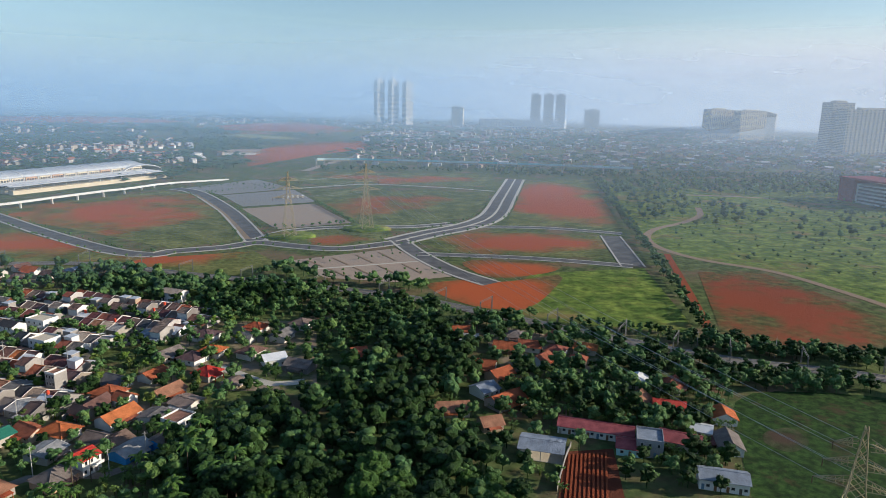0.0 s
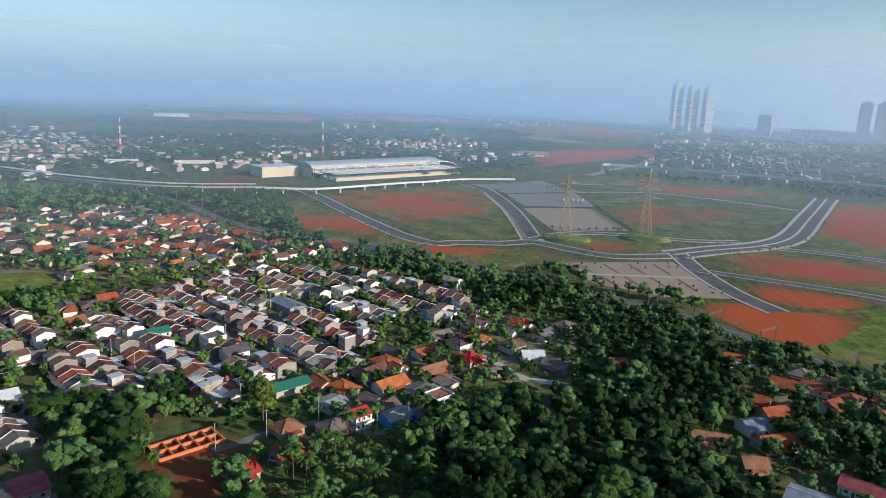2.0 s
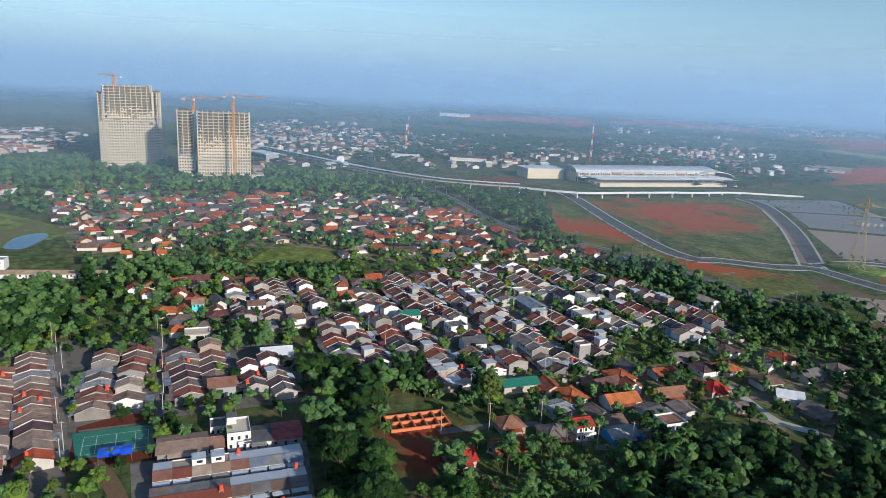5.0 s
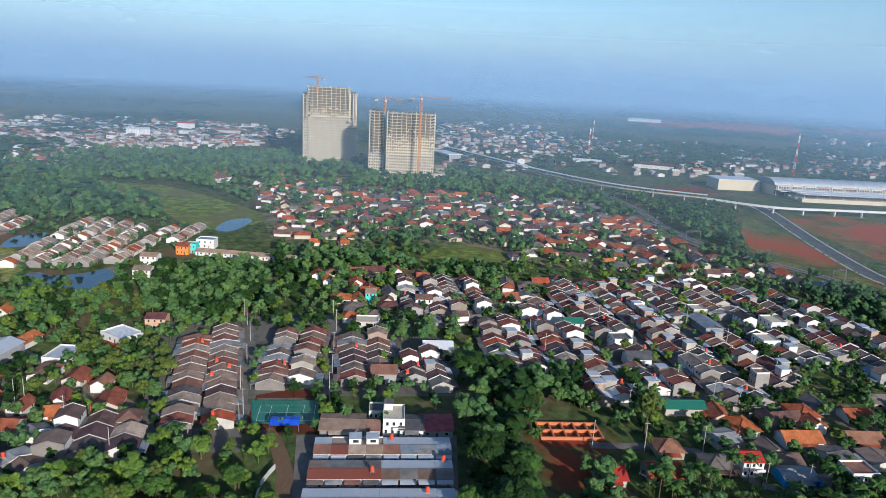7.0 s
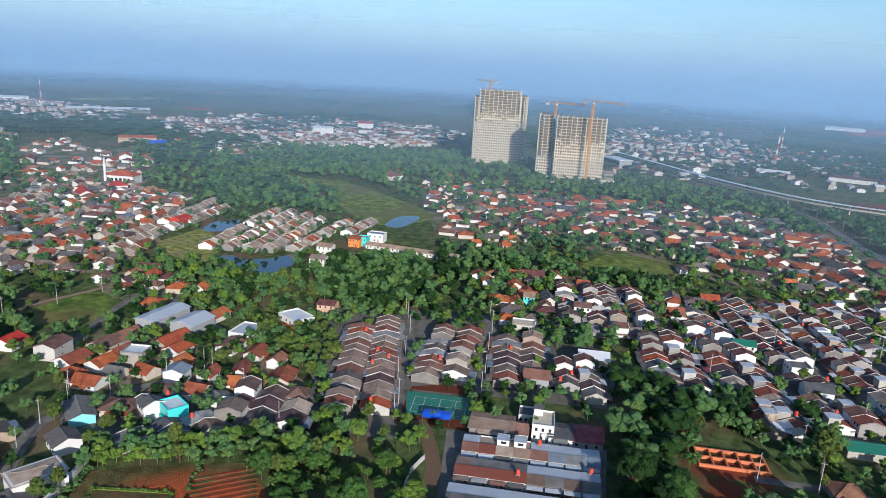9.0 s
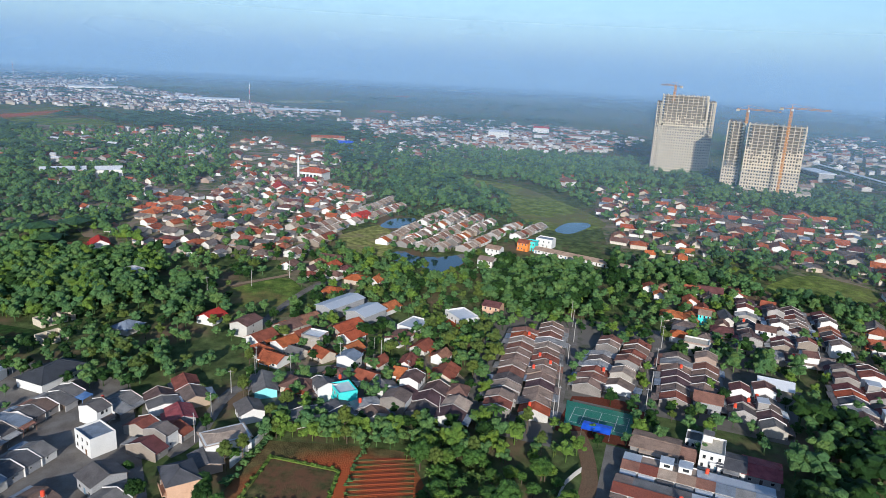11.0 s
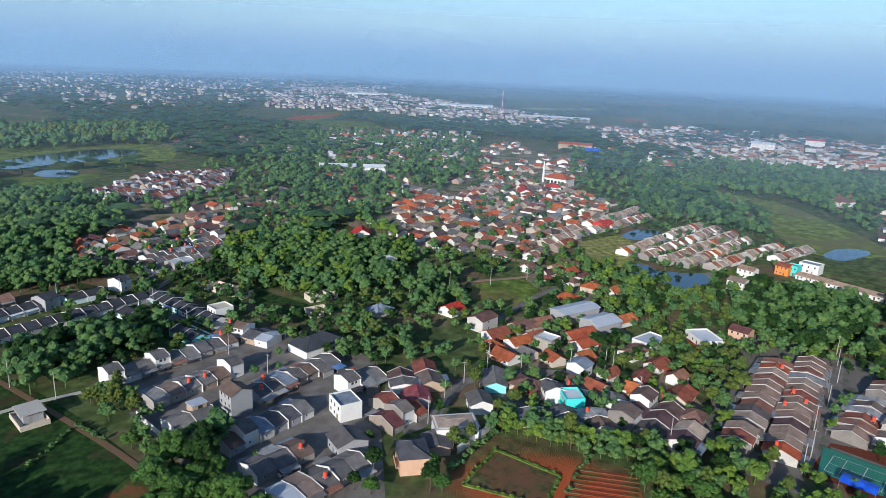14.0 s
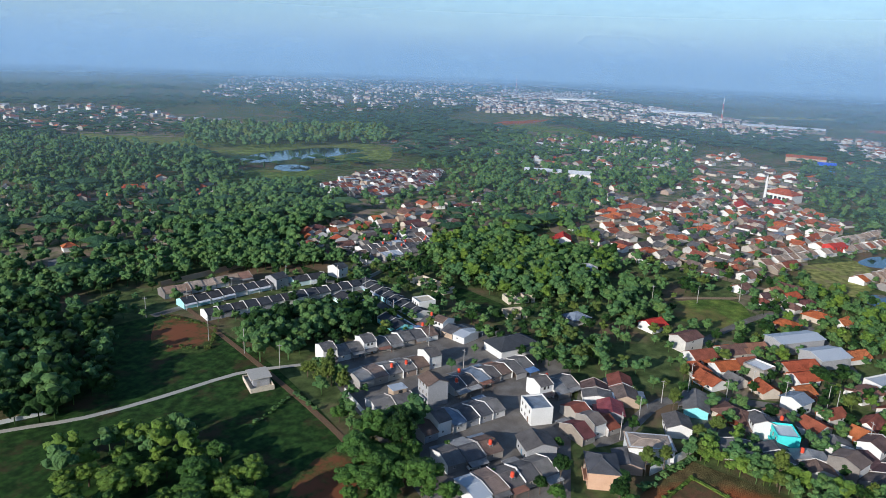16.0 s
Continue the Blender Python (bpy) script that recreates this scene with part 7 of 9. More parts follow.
wood([(131.4, 328.5), (193.8, 278.3), (190.0, 272.3), (121.1, 273.3), (118.5, 292.8)], 4.6, [D, L, "banana"], 25, 0.75, 1.0)
wood([(193.8, 278.3), (249.3, 249.2), (236.7, 235.0), (188.2, 269.4)], 4.6, [D, L], 125, 0.62, 1.0)
wood([(135.1, 338.7), (215.0, 312.1), (205.1, 296.3), (139.7, 313.6)], 4.6, [L, D, D], 26, 0.75, 1.0)
wood([(22.9, 390.1), (138.8, 340.7), (131.4, 320.6), (22.1, 373.7)], 4.6, [L, D, "banana"], 126, 0.55, 1.0)
wood([(31.8, 301.5), (76.8, 290.5), (124.0, 274.6), (93.6, 199.0), (48.6, 244.5), (31.0, 243.7)], 4.6, ["banana", "banana", L, "banana", D], 27, 0.85, 1.0, 1.0)
wood([(-370.0, 35.7), (-408.8, 57.5), (-405.5, 110.6), (-357.4, 105.3), (-331.5, 89.6), (-325.4, 55.0), (-343.7, 41.4)], 7.0, [L, L, D], 28, 1.0)
wood([(-445.5, 128.1), (-373.3, 214.5), (-356.2, 182.1), (-349.4, 129.2), (-368.0, 108.0)], 7.5, [D, L, L], 29, 1.0)
wood([(-377.9, -230.9), (-400.4, -189.1), (-338.1, -138.3), (-302.0, -132.2), (-303.1, -175.6), (-304.2, -219.5), (-365.2, -260.8)], 6.5, [L, L, D], 30, 1.0)
wood([(-338.6, -135.4), (-346.3, -93.8), (-286.9, -79.6), (-262.4, -102.5), (-303.4, -124.2)], 8.0, [L, L, L], 31, 1.0)
wood([(-245.2, -134.0), (-255.6, -104.8), (-229.7, -87.6), (-215.2, -86.3), (-211.5, -114.3)], 7.0, [L, O], 32, 0.9)
wood([(-198.6, -47.9), (-206.3, 15.0), (-230.4, 65.3), (-189.4, 61.9), (-143.4, 48.8), (-139.5, 9.8), (-179.5, 4.5), (-180.3, -17.4)], 8.5, [L, B, L, O, "banana"], 33, 0.8, fill=0.7)
wood([(-234.4, -16.9), (-198.8, 49.0), (-216.8, 68.8), (-186.1, 60.8), (-144.1, 45.5), (-160.7, -12.1)], 9.5, [L, B, L, L, "palm", "banana"], 34, 0.85, fill=0.6)
wood([(-371.0, -80.5), (-435.4, -25.9), (-366.8, 16.6), (-307.1, -3.0), (-316.9, -44.4)], 8.5, [L, L, "palm", B], 35, 0.8, fill=0.7)
wood([(-276.6, -9.0), (-315.5, 48.4), (-232.3, 43.5), (-230.5, -7.4)], 8.0, [L, B, O], 36, 0.8, fill=0.75)
wood([(-154.0, -228.7), (-169.0, -226.1), (-191.4, -220.7), (-209.6, -201.1), (-195.9, -184.9), (-168.8, -194.2), (-154.9, -189.2), (-138.6, -202.5)], 6.0, [D, L, L], 37, 1.1, force=True)
# bright kinds give the grove the tone of its sunlit sides
wood([(-62.3, -196.9), (-93.8, -176.1), (-95.9, -143.7), (-83.3, -125.1), (-57.4, -108.3), (-31.6, -139.3)], 7.0, [B, B, L], 38, 1.0, force=True)
wood([(-126.2, -128.2), (-146.1, -116.0), (-117.3, -85.1), (-99.2, -106.4)], 7.0, [L, D], 39, 1.0)
wood([(-144.8, -189.3), (-167.1, -180.6), (-148.4, -149.6), (-131.5, -144.0), (-134.9, -165.0)], 7.0, [L, O], 40, 0.8)
wood([(-76.9, -413.7), (-128.4, -288.5), (-90.1, -215.6), (-70.1, -214.2), (-32.8, -246.1)], 7.5, [D, L], 41, 1.0, force=True)
wood([(-125.9, -405.8), (-291.9, -330.4), (-256.5, -272.3), (-168.5, -318.1), (-94.9, -324.4)], 8.0, [L, L, L], 42, 0.95)
wood([(-348.6, -571.6), (-436.1, -456.5), (-261.2, -267.6), (-215.6, -298.5), (-195.4, -351.1)], 8.0, [L, L, L], 43, 1.0)
wood([(-321.5, -260.3), (-467.0, -233.4), (-366.9, -142.8), (-288.4, -139.8), (-262.2, -193.1)], 6.5, [L, L, B], 44, 1.0)
wood([(-162.4, 229.2), (-143.1, 254.9), (-120.4, 227.6), (-135.3, 201.4)], 8, [L, L, "banana"], 45, 0.85)
wood([(-133.5, 163.5), (-119.5, 180.4), (-87.1, 221.4), (-44.1, 190.6), (-96.6, 116.0)], 5.0, ["banana", "banana", "banana", L, "palm"], 46, 0.9, 0.0)
wood([(-93.0, 185.4), (-91.9, 228.8), (-76.3, 238.5), (-50.5, 186.5)], 5.5, ["banana", D, L], 47, 0.9, 0.0)
wood([(-207.8, 184.9), (-181.0, 212.7), (-156.8, 203.1), (-148.7, 183.6), (-161.1, 184.4), (-180.8, 167.4)], 6.5, [L, D, L], 48, 0.85, 0.0)
wood([(-195.1, -44.0), (-196.3, -27.7), (-192.1, 9.4), (-183.6, 11.6), (-184.7, -14.4), (-186.4, -41.8)], 5.0, [L, L, B], 49, 0.75, force=True)
wood([(-182.8, 4.3), (-188.3, 22.7), (-155.8, 28.4), (-139.4, 8.3)], 6.5, [L, B, "banana"], 149, 0.85, force=True)
wood([(-128.7, -130.6), (-147.9, -122.4), (-113.2, -89.9), (-97.2, -108.8)], 6.0, [L, L, L], 150, 1.2, 0.0, force=True)
wood([(-144.4, -182.2), (-161.4, -174.7), (-147.4, -157.4), (-138.9, -160.4)], 5.0, [L, O], 151, 0.75, force=True)
wood([(-138.2, 154.6), (-122.5, 154.0), (-104.5, 141.1), (-111.6, 118.5), (-132.8, 125.2), (-122.5, 133.6)], 5.0, ["banana", L, "banana"], 152, 0.85, 0.0, force=True)
wood([(-177.3, 156.2), (-174.3, 161.7), (-151.9, 143.2), (-140.0, 127.0)], 5.0, [L, "banana", "palm"], 153, 0.8, 0.0, force=True)
# belts of trees round the lake
wood([(-622.7, -997.8), (-859.2, -789.0), (-754.1, -652.5), (-670.0, -640.0), (-660.0, -690.0), (-560.0, -705.0), (-472.6, -766.6)], 13.0, [L, L, O], 154, 1.5, fill=0.9, force=True)
wood([(-440.4, -716.9), (-440.0, -669.3), (-418.1, -590.6), (-393.2, -535.0), (-347.5, -530.2), (-325.4, -539.7)], 11.0, [L, L, D], 155, 1.3, fill=0.9, force=True)
# the paved estate has few trees of its own
mark([(-160.0, -186.0), (-226.0, -166.0), (-214.0, -112.0), (-205.0, -70.0), (-150.0, -66.0), (-116.0, -84.0), (-138.0, -140.0)], 1)
for x, y, k in ((-187.0, -137.5, 0.6), (-176.0, -78.5, 0.45), (-140.5, -104.0, 0.5), (-196.5, -133.0, 0.4), (-150.0, -149.5, 0.45), (-163.0, -77.0, 0.5), (-207.0, -140.0, 0.5), (-136.0, -84.0, 0.4)):
    plant(L, x, y, k, random.Random(2))
# single trees and hedges between houses
wood([(-498.5, 164.3), (-380.3, 332.3), (-316.0, 398.8), (-147.9, 431.6), (-71.8, 269.6), (-133.8, 179.0), (-221.6, 84.6)], 7.0, [L, L, D, O, L, B], 50, 0.6, 0.0, 0.6)
wood([(-453.7, -84.4), (-367.7, 187.3), (-128.9, 79.3), (-181.3, -37.5)], 7.0, [L, L, D, L, B], 51, 0.62, 0.0, 0.65)
wood([(-352.6, -351.8), (-435.2, 43.3), (-155.8, 28.4), (-124.7, -140.7)], 7.0, [L, L, D, O], 52, 0.65, 0.0, 0.62)
wood([(-126.5, -492.4), (-417.3, -207.4), (-198.6, -92.8), (-78.6, -342.0)], 8.0, [L, D], 53, 0.65, 0.0, 0.5)
wood([(-278.9, 416.0), (-67.7, 433.4), (137.1, 300.6), (96.3, 192.7), (4.4, 189.2), (-41.2, 260.4), (-127.7, 178.3)], 5.5, [L, "banana", "banana", D], 54, 0.7, 1.0, 0.6)
wood([(-668.9, -93.0), (-644.7, -11.7), (-535.0, 99.3), (-455.6, 68.3), (-428.9, -21.5), (-493.0, -74.5)], 9.0, [L, D], 55, 0.55, 0.0, 0.7)
wood([(-517.7, -183.6), (-748.0, -207.8), (-682.1, -106.8), (-477.8, -59.2), (-402.4, -80.7), (-405.4, -132.5)], 9.0, [L, D], 56, 0.75, 0.0, 0.55)
def verge_trees(pts, gap, off, seed, scale=0.3):
    """Small planted trees along a road."""
    r = random.Random(seed)
    ln = smooth_line(pts, gap)
    for side in (-off, off):
        for x, y in offset_line(ln, side):
            if r.random() < 0.8:
                woods.append((x + r.uniform(-1, 1), y + r.uniform(-1, 1), 9.5 * scale * r.uniform(0.7, 1.4), 8 * scale * r.uniform(0.7, 1.3), "leaf"))


verge_trees([(-443.0, 655.3), (-333.7, 566.7), (-252.9, 508.8), (-216.9, 498.7)] + [(-209.1, 510.2), (-172.2, 530.1), (-152.7, 549.5), (-120.4, 539.7), (-82.9, 532.9), (-39.9, 561.3)], 9, 9, 1)
verge_trees([(-153.9, 553.8), (-221.5, 696.6), (-299.0, 824.8)], 10, 12, 2)
verge_trees([(-40.2, 565.9), (-12.5, 603.3), (24.4, 646.4), (51.3, 707.7), (75.0, 843.5)], 10, 16, 3)
verge_trees([(-150.8, 608.8), (-120.3, 623.5), (-88.1, 644.8)], 7, 4, 4, 0.42)
verge_trees([(-313.1, 864.6), (-276.7, 911.3), (-229.0, 901.6)], 8, 5, 5, 0.3)
verge_trees([(-287.6, 831.7), (-249.9, 869.6), (-207.0, 871.3)], 8, 5, 6, 0.3)
verge_trees([(-106.6, 476.2), (-37.1, 523.2)], 9, 6, 7, 0.28)
verge_trees([(-74.8, 454.9), (-1.2, 466.0)], 9, 6, 8, 0.28)
verge_trees([(-19.3, 521.0), (50.8, 516.1), (93.3, 508.8)], 14, 9, 9, 0.2)
verge_trees([(-144.0, 765.5), (-88.9, 650.8)], 4, 1, 10, 0.4)
plant(O, -144.2, 183.6, 1.35, random.Random(1))
# tall trees at the meadow's edge
wood([(-81.4, -308.8), (-100.1, -279.1), (-86.0, -236.7), (-68.6, -210.9), (-46.7, -219.5)], 7.5, [D, D, L], 73, 1.35, force=True)
# gardens between the terraces and the valley
wood([(-363.3, 144.2), (-371.7, 230.4), (-341.2, 257.8), (-255.1, 210.6), (-246.3, 176.5), (-246.9, 143.8), (-276.3, 116.4)], 7.5, [L, L, D, "palm"], 71, 0.85, 3.0, 0.8)
wood([(-384.0, 41.4), (-363.9, 103.7), (-310.3, 93.1), (-305.3, 70.2), (-303.7, 52.0), (-333.9, 38.5)], 7.0, [L, D], 72, 0.95, 3.0, 0.9)
# middle distance
wood([(-904.3, -60.5), (-1008.3, 132.2), (-936.7, 303.9), (-754.8, 442.5), (-578.5, 487.9), (-375.6, 514.6), (-306.5, 430.0), (-345.1, 305.3), (-421.4, 211.6), (-515.7, 146.4), (-613.6, 151.0), (-756.0, 100.8), (-742.9, -50.0)], 10.0, [L, L, D], 60, 0.95, 3.0, 0.72)
wood([(-742.9, -50.0), (-765.1, 36.7), (-628.2, 80.2), (-546.4, 66.5), (-569.4, 16.4), (-562.4, -38.2)], 9.0, [D, L], 61, 1.1, 3.0, 0.8)
wood([(-933.9, 374.5), (-684.7, 539.1), (-474.6, 590.3), (-337.4, 504.8), (-256.3, 433.9), (-304.3, 384.8), (-475.2, 187.9)], 10.0, [L, D], 62, 0.95, 3.0, 0.62)
wood([(-989.1, -683.0), (-1087.0, -331.6), (-667.3, -208.0), (-587.4, -254.9), (-510.8, -167.6), (-383.8, -139.3), (-359.8, -257.1)], 11.0, [L, L, D], 63, 0.95, 2.0, 0.75)
wood([(-1000.3, -161.1), (-1031.0, 75.0), (-997.2, 320.6), (-757.0, 187.6), (-706.8, 27.8), (-647.1, -56.2), (-699.6, -109.8)], 11.0, [L, L, D], 64, 1.0, 2.0, 0.75)
wood([(-358.2, -1017.9), (-478.8, -786.2), (-415.7, -603.8), (-335.3, -508.0), (-401.2, -449.7), (-292.4, -309.1), (-134.7, -429.2)], 11.0, [L, L, D], 65, 1.1, 3.0, 0.9)
wood([(-436.1, -456.5), (-843.8, -523.2), (-1003.3, -328.0), (-728.1, -202.6), (-449.3, -224.1), (-355.2, -314.5)], 10.5, [L, L, D], 66, 0.95, 2.0, 0.7)
wood([(230.7, 1013.6), (892.1, 1186.5), (711.8, 940.6), (217.1, 891.0)], 11.0, [D, L], 67, 1.0, 3.0, 0.7)
wood([(232.5, 893.4), (711.8, 940.6), (344.1, 439.0), (257.6, 492.0), (185.0, 585.0)], 13.0, [D, O, L], 68, 0.4, 3.0, 0.4)
wood([(225.8, 866.5), (372.8, 840.1), (304.3, 679.7), (251.2, 644.0), (194.1, 715.5)], 13.0, [D, O], 168, 1.0, 3.0, 0.45)
wood([(335.1, 751.7), (598.5, 786.1), (454.3, 589.4), (309.7, 598.1)], 16.0, [D, L], 169, 1.0, 3.0, 0.45)
wood([(229.3, 1063.3), (242.1, 1065.7), (144.0, 335.1), (138.0, 334.7)], 5.5, [D, D, L], 69, 0.6, 0.0, 1.0, force=True)
wood([(-210.3, 1123.7), (892.1, 1186.5), (826.6, 1097.2), (-198.2, 1058.3)], 12.0, [D], 70, 1.0, 3.0, 0.7)


def far_woods(poly, spacing, seed, height=9.0, fill=0.9, gaps=-0.08):
    r = random.Random(seed)
    xs, ys = [p[0] for p in poly], [p[1] for p in poly]
    x = min(xs)
    while x < max(xs):
        y = min(ys)
        while y < max(ys):
            px, py = x + r.uniform(-0.5, 0.5) * spacing, y + r.uniform(-0.5, 0.5) * spacing
            if r.random() < fill and inside(px, py, poly) and free(px, py, 3):
                lie = noise.noise(Vector((px * 0.004, py * 0.004, 0.3)))
                if lie > gaps:
                    s = r.uniform(0.7, 1.3)
                    scrub.append((px, py, height * s, spacing * 0.95 * s))
            y += spacing
        x += spacing


far_woods([(-882.1, 981.2), (-1749.7, 1969.4), (-994.8, 2501.3), (-276.7, 2287.5), (-120.6, 1676.0), (-210.3, 1123.7), (-283.5, 988.9), (-552.6, 846.1)], 28, 80)
far_woods([(-197.1, 1279.9), (-182.5, 2532.2), (575.5, 3357.2), (1783.7, 2402.7), (1205.7, 1318.7), (289.6, 1121.8)], 28, 81, 8.0, 0.75)
far_woods([(-998.6, 278.8), (-1876.8, 531.9), (-1685.2, 1492.6), (-887.0, 2307.8), (-483.2, 1282.7), (-668.0, 656.1)], 28, 82)
far_woods([(-763.3, -177.0), (-1626.6, -367.7), (-1832.0, 518.3), (-936.7, 303.9), (-840.8, 111.3)], 28, 83)
far_woods([(-608.0, -698.6), (-1103.8, -1047.8), (-1514.0, -148.6), (-1594.4, 493.9), (-997.2, 320.6), (-993.2, -176.6)], 28, 84)
far_woods([(-7.4, -829.4), (-156.8, -1515.5), (-994.5, -1029.6), (-1456.6, -484.5), (-946.2, -232.2), (-555.3, -489.9), (-523.4, -754.1)], 28, 85)
far_woods([(-4200, -1500), (-4200, 4200), (2600, 4200), (2000, 1900), (600, 1700), (-600, 1900), (-1500, 1300), (-1500, 200), (-1300, -900), (-2000, -2500)], 66, 86, 11.0, 0.8)
far_woods([(-600, 30), (-1500, 300), (-1300, -900), (-2000, -2500), (300, -2200), (200, -400), (-100, -330), (-250, -330)], 34, 87, 10.0, 0.85)
# dark tree belts before and behind the station and the old railway
far_woods([(-646.6, 530.4), (-562.1, 579.1), (-487.9, 621.8), (-429.4, 610.2), (-372.6, 520.5), (-460.3, 506.4), (-439.2, 456.5), (-527.7, 430.6)], 9, 88, 8.0, 0.75, -1.0)
far_woods([(-350.9, 474.4), (-246.5, 466.0), (-150.8, 490.6), (-139.8, 456.5), (-227.4, 430.1), (-304.0, 417.0)], 8, 89, 8.0, 0.7, -1.0)
far_woods([(-1720.4, 1432.6), (-1392.5, 1592.6), (-1180.4, 1684.1), (-845.0, 1204.5), (-877.5, 1074.5), (-735.4, 899.5), (-864.2, 713.3)], 17, 90, 11.0, 0.85, -0.2)
far_woods([(-1245.9, 1777.8), (-713.2, 2239.9), (-451.8, 1427.0), (-580.6, 1286.0), (-845.0, 1204.5)], 20, 91, 11.0, 0.85, -0.2)


def joined_trees(name, spots, label, leaves, size, leaf, seed, lobes=4):
    """Many trees as one sheet of crowns: lumps of foliage with sprays of leaves and short trunks."""
    r = random.Random(seed)
    verts, faces, off = [], [], 0
    models = []
    for k in range(6):
        g = Geo()
        fine = 1 if lobes > 2 else 0
        if fine:
            clump(g, 0, 0, 0.55, 0.33, 0.3, r, 1, 0.2)
        for q in range(lobes):
            x, y, u = dome(q, lobes, r)
            z = r.uniform(0.15, 0.23) if lobes > 4 else r.uniform(0.2, 0.28) * (1.0 if fine else 1.25)
            d = 0.5 * r.uniform(0.66, 1.0) - z * 0.45
            p = (x * d, y * d, 0.55 + u * 0.32 * r.uniform(0.85, 1.1))
            clump(g, *p, z, z * 0.72, r, fine, 0.24)
            sprays(g, *p, z, z * 0.72, leaves // lobes, size, r)
        g.tube((0, 0, 0), (0, 0, 0.5), 0.03, 0.02, 3)
        models.append((np.array(g.v), g.f))
    for x, y, h, w in spots:
        if not -165 < math.degrees(math.atan2(x - 10, y - 5)) < 38:
            continue
        v, f = r.choice(models)
        a = r.uniform(0, 6.28)
        c, s = math.cos(a), math.sin(a)
        p = np.stack([x + w * (v[:, 0] * c - v[:, 1] * s), y + w * (v[:, 0] * s + v[:, 1] * c), h * v[:, 2]], 1)
        verts.append(p)
        faces += [tuple([i + off for i in q]) for q in f]
        off += len(v)
    if not verts:
        return
    me = bpy.data.meshes.new(name)
    me.from_pydata(np.concatenate(verts), [], faces)
    me.materials.append(M[leaf])
    tagged(new(name, me), label, "trees", "", "stuff")


r = random.Random(8)
for _, _, kind, x, y, scale in sorted(to_plant):
    plant_now(kind, x, y, scale, r)
if rest:
    join_houses(rest, "plantation", "banana plants and palms growing thickly together", "plants")
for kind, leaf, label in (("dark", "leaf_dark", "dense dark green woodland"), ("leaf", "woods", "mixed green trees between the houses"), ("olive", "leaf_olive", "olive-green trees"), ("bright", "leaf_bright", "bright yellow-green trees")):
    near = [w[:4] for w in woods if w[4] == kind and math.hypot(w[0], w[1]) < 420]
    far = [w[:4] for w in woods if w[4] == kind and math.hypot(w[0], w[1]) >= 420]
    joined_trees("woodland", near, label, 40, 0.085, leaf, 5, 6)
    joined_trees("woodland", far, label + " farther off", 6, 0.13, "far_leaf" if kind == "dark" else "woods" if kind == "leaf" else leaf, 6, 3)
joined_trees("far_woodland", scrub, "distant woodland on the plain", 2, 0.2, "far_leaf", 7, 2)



# ---------------------------------------------------------------- tower blocks under construction
def frame_block(t, x0, x1, y0, y1, storeys, step, bays_x, bays_y, closed, seed):
    """Concrete frame of a block: slabs, columns, and window panels from storey 2 up to closed."""
    r = random.Random(seed)
    for k in range(1, storeys + 1):
        part("floor_slab", Geo().box(x0 - 0.85, x1 + 0.85, y0 - 0.85, y1 + 0.85, k * step - 0.45, k * step), M["concrete"], t)
    for i in range(bays_x + 1):
        for j in range(bays_y + 1):
            if 0 < i < bays_x and 0 < j < bays_y:
                continue
            x, y = x0 + (x1 - x0) * i / bays_x, y0 + (y1 - y0) * j / bays_y
            part("column", Geo().box(x - 0.42, x + 0.42, y - 0.42, y + 0.42, 0, storeys * step + 1.4), M["concrete"], t)
    # the dim core paints in the shade behind the open floors
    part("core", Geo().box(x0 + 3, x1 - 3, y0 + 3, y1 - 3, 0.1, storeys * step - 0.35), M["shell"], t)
    panels, glass, rods = Geo(), Geo(), Geo()
    for k in range(1, storeys):
        z = k * step
        for i in range(bays_x * 2):
            for y, s in ((y0, -1), (y1, 1)):
                if k > closed + r.choice((-3, -1, 0, 0, 1, 2, 4)):
                    continue
                a, b = x0 + (x1 - x0) * i / (bays_x * 2), x0 + (x1 - x0) * (i + 1) / (bays_x * 2)
                w = (b - a) * 0.24
                lo, hi = sorted((y, y - s * 0.25))
                panels.box(a, a + w, lo, hi, z, z + step - 0.3).box(b - w, b, lo, hi, z, z + step - 0.3).box(a + w, b - w, lo, hi, z, z + step * 0.34)
                lo, hi = sorted((y - s * 0.3, y - s * 0.35))
                if r.random() < 0.8:
                    glass.box(a + w, b - w, lo, hi, z + step * 0.34, z + step - 0.3)
        for j in range(bays_y * 2):
            for x, s in ((x0, -1), (x1, 1)):
                if k > closed - 4 + r.choice((-1, 0, 1)):
                    continue
                a, b = y0 + (y1 - y0) * j / (bays_y * 2), y0 + (y1 - y0) * (j + 1) / (bays_y * 2)
                w = (b - a) * 0.24
                lo, hi = sorted((x, x - s * 0.25))
                panels.box(lo, hi, a, a + w, z, z + step - 0.3).box(lo, hi, b - w, b, z, z + step - 0.3).box(lo, hi, a + w, b - w, z, z + step * 0.34)
    tagged(part("facade_panels", panels, M["facade"], t, "cream primed wall panels around window openings"), kind="stuff")
    tagged(part("window_glazing", glass, M["glass"], t, "dark glass in the finished openings"), kind="stuff")
    for _ in range(70):
        x, y = r.uniform(x0, x1), r.choice((y0 + 0.4, y1 - 0.4, r.uniform(y0, y1)))
        rods.box(x - 0.12, x + 0.12, y - 0.12, y + 0.12, storeys * step, storeys * step + r.uniform(1, 3.2))
    tagged(part("starter_bars", rods, M["bark"], t, "rusty bars and props on the top deck"), kind="stuff")


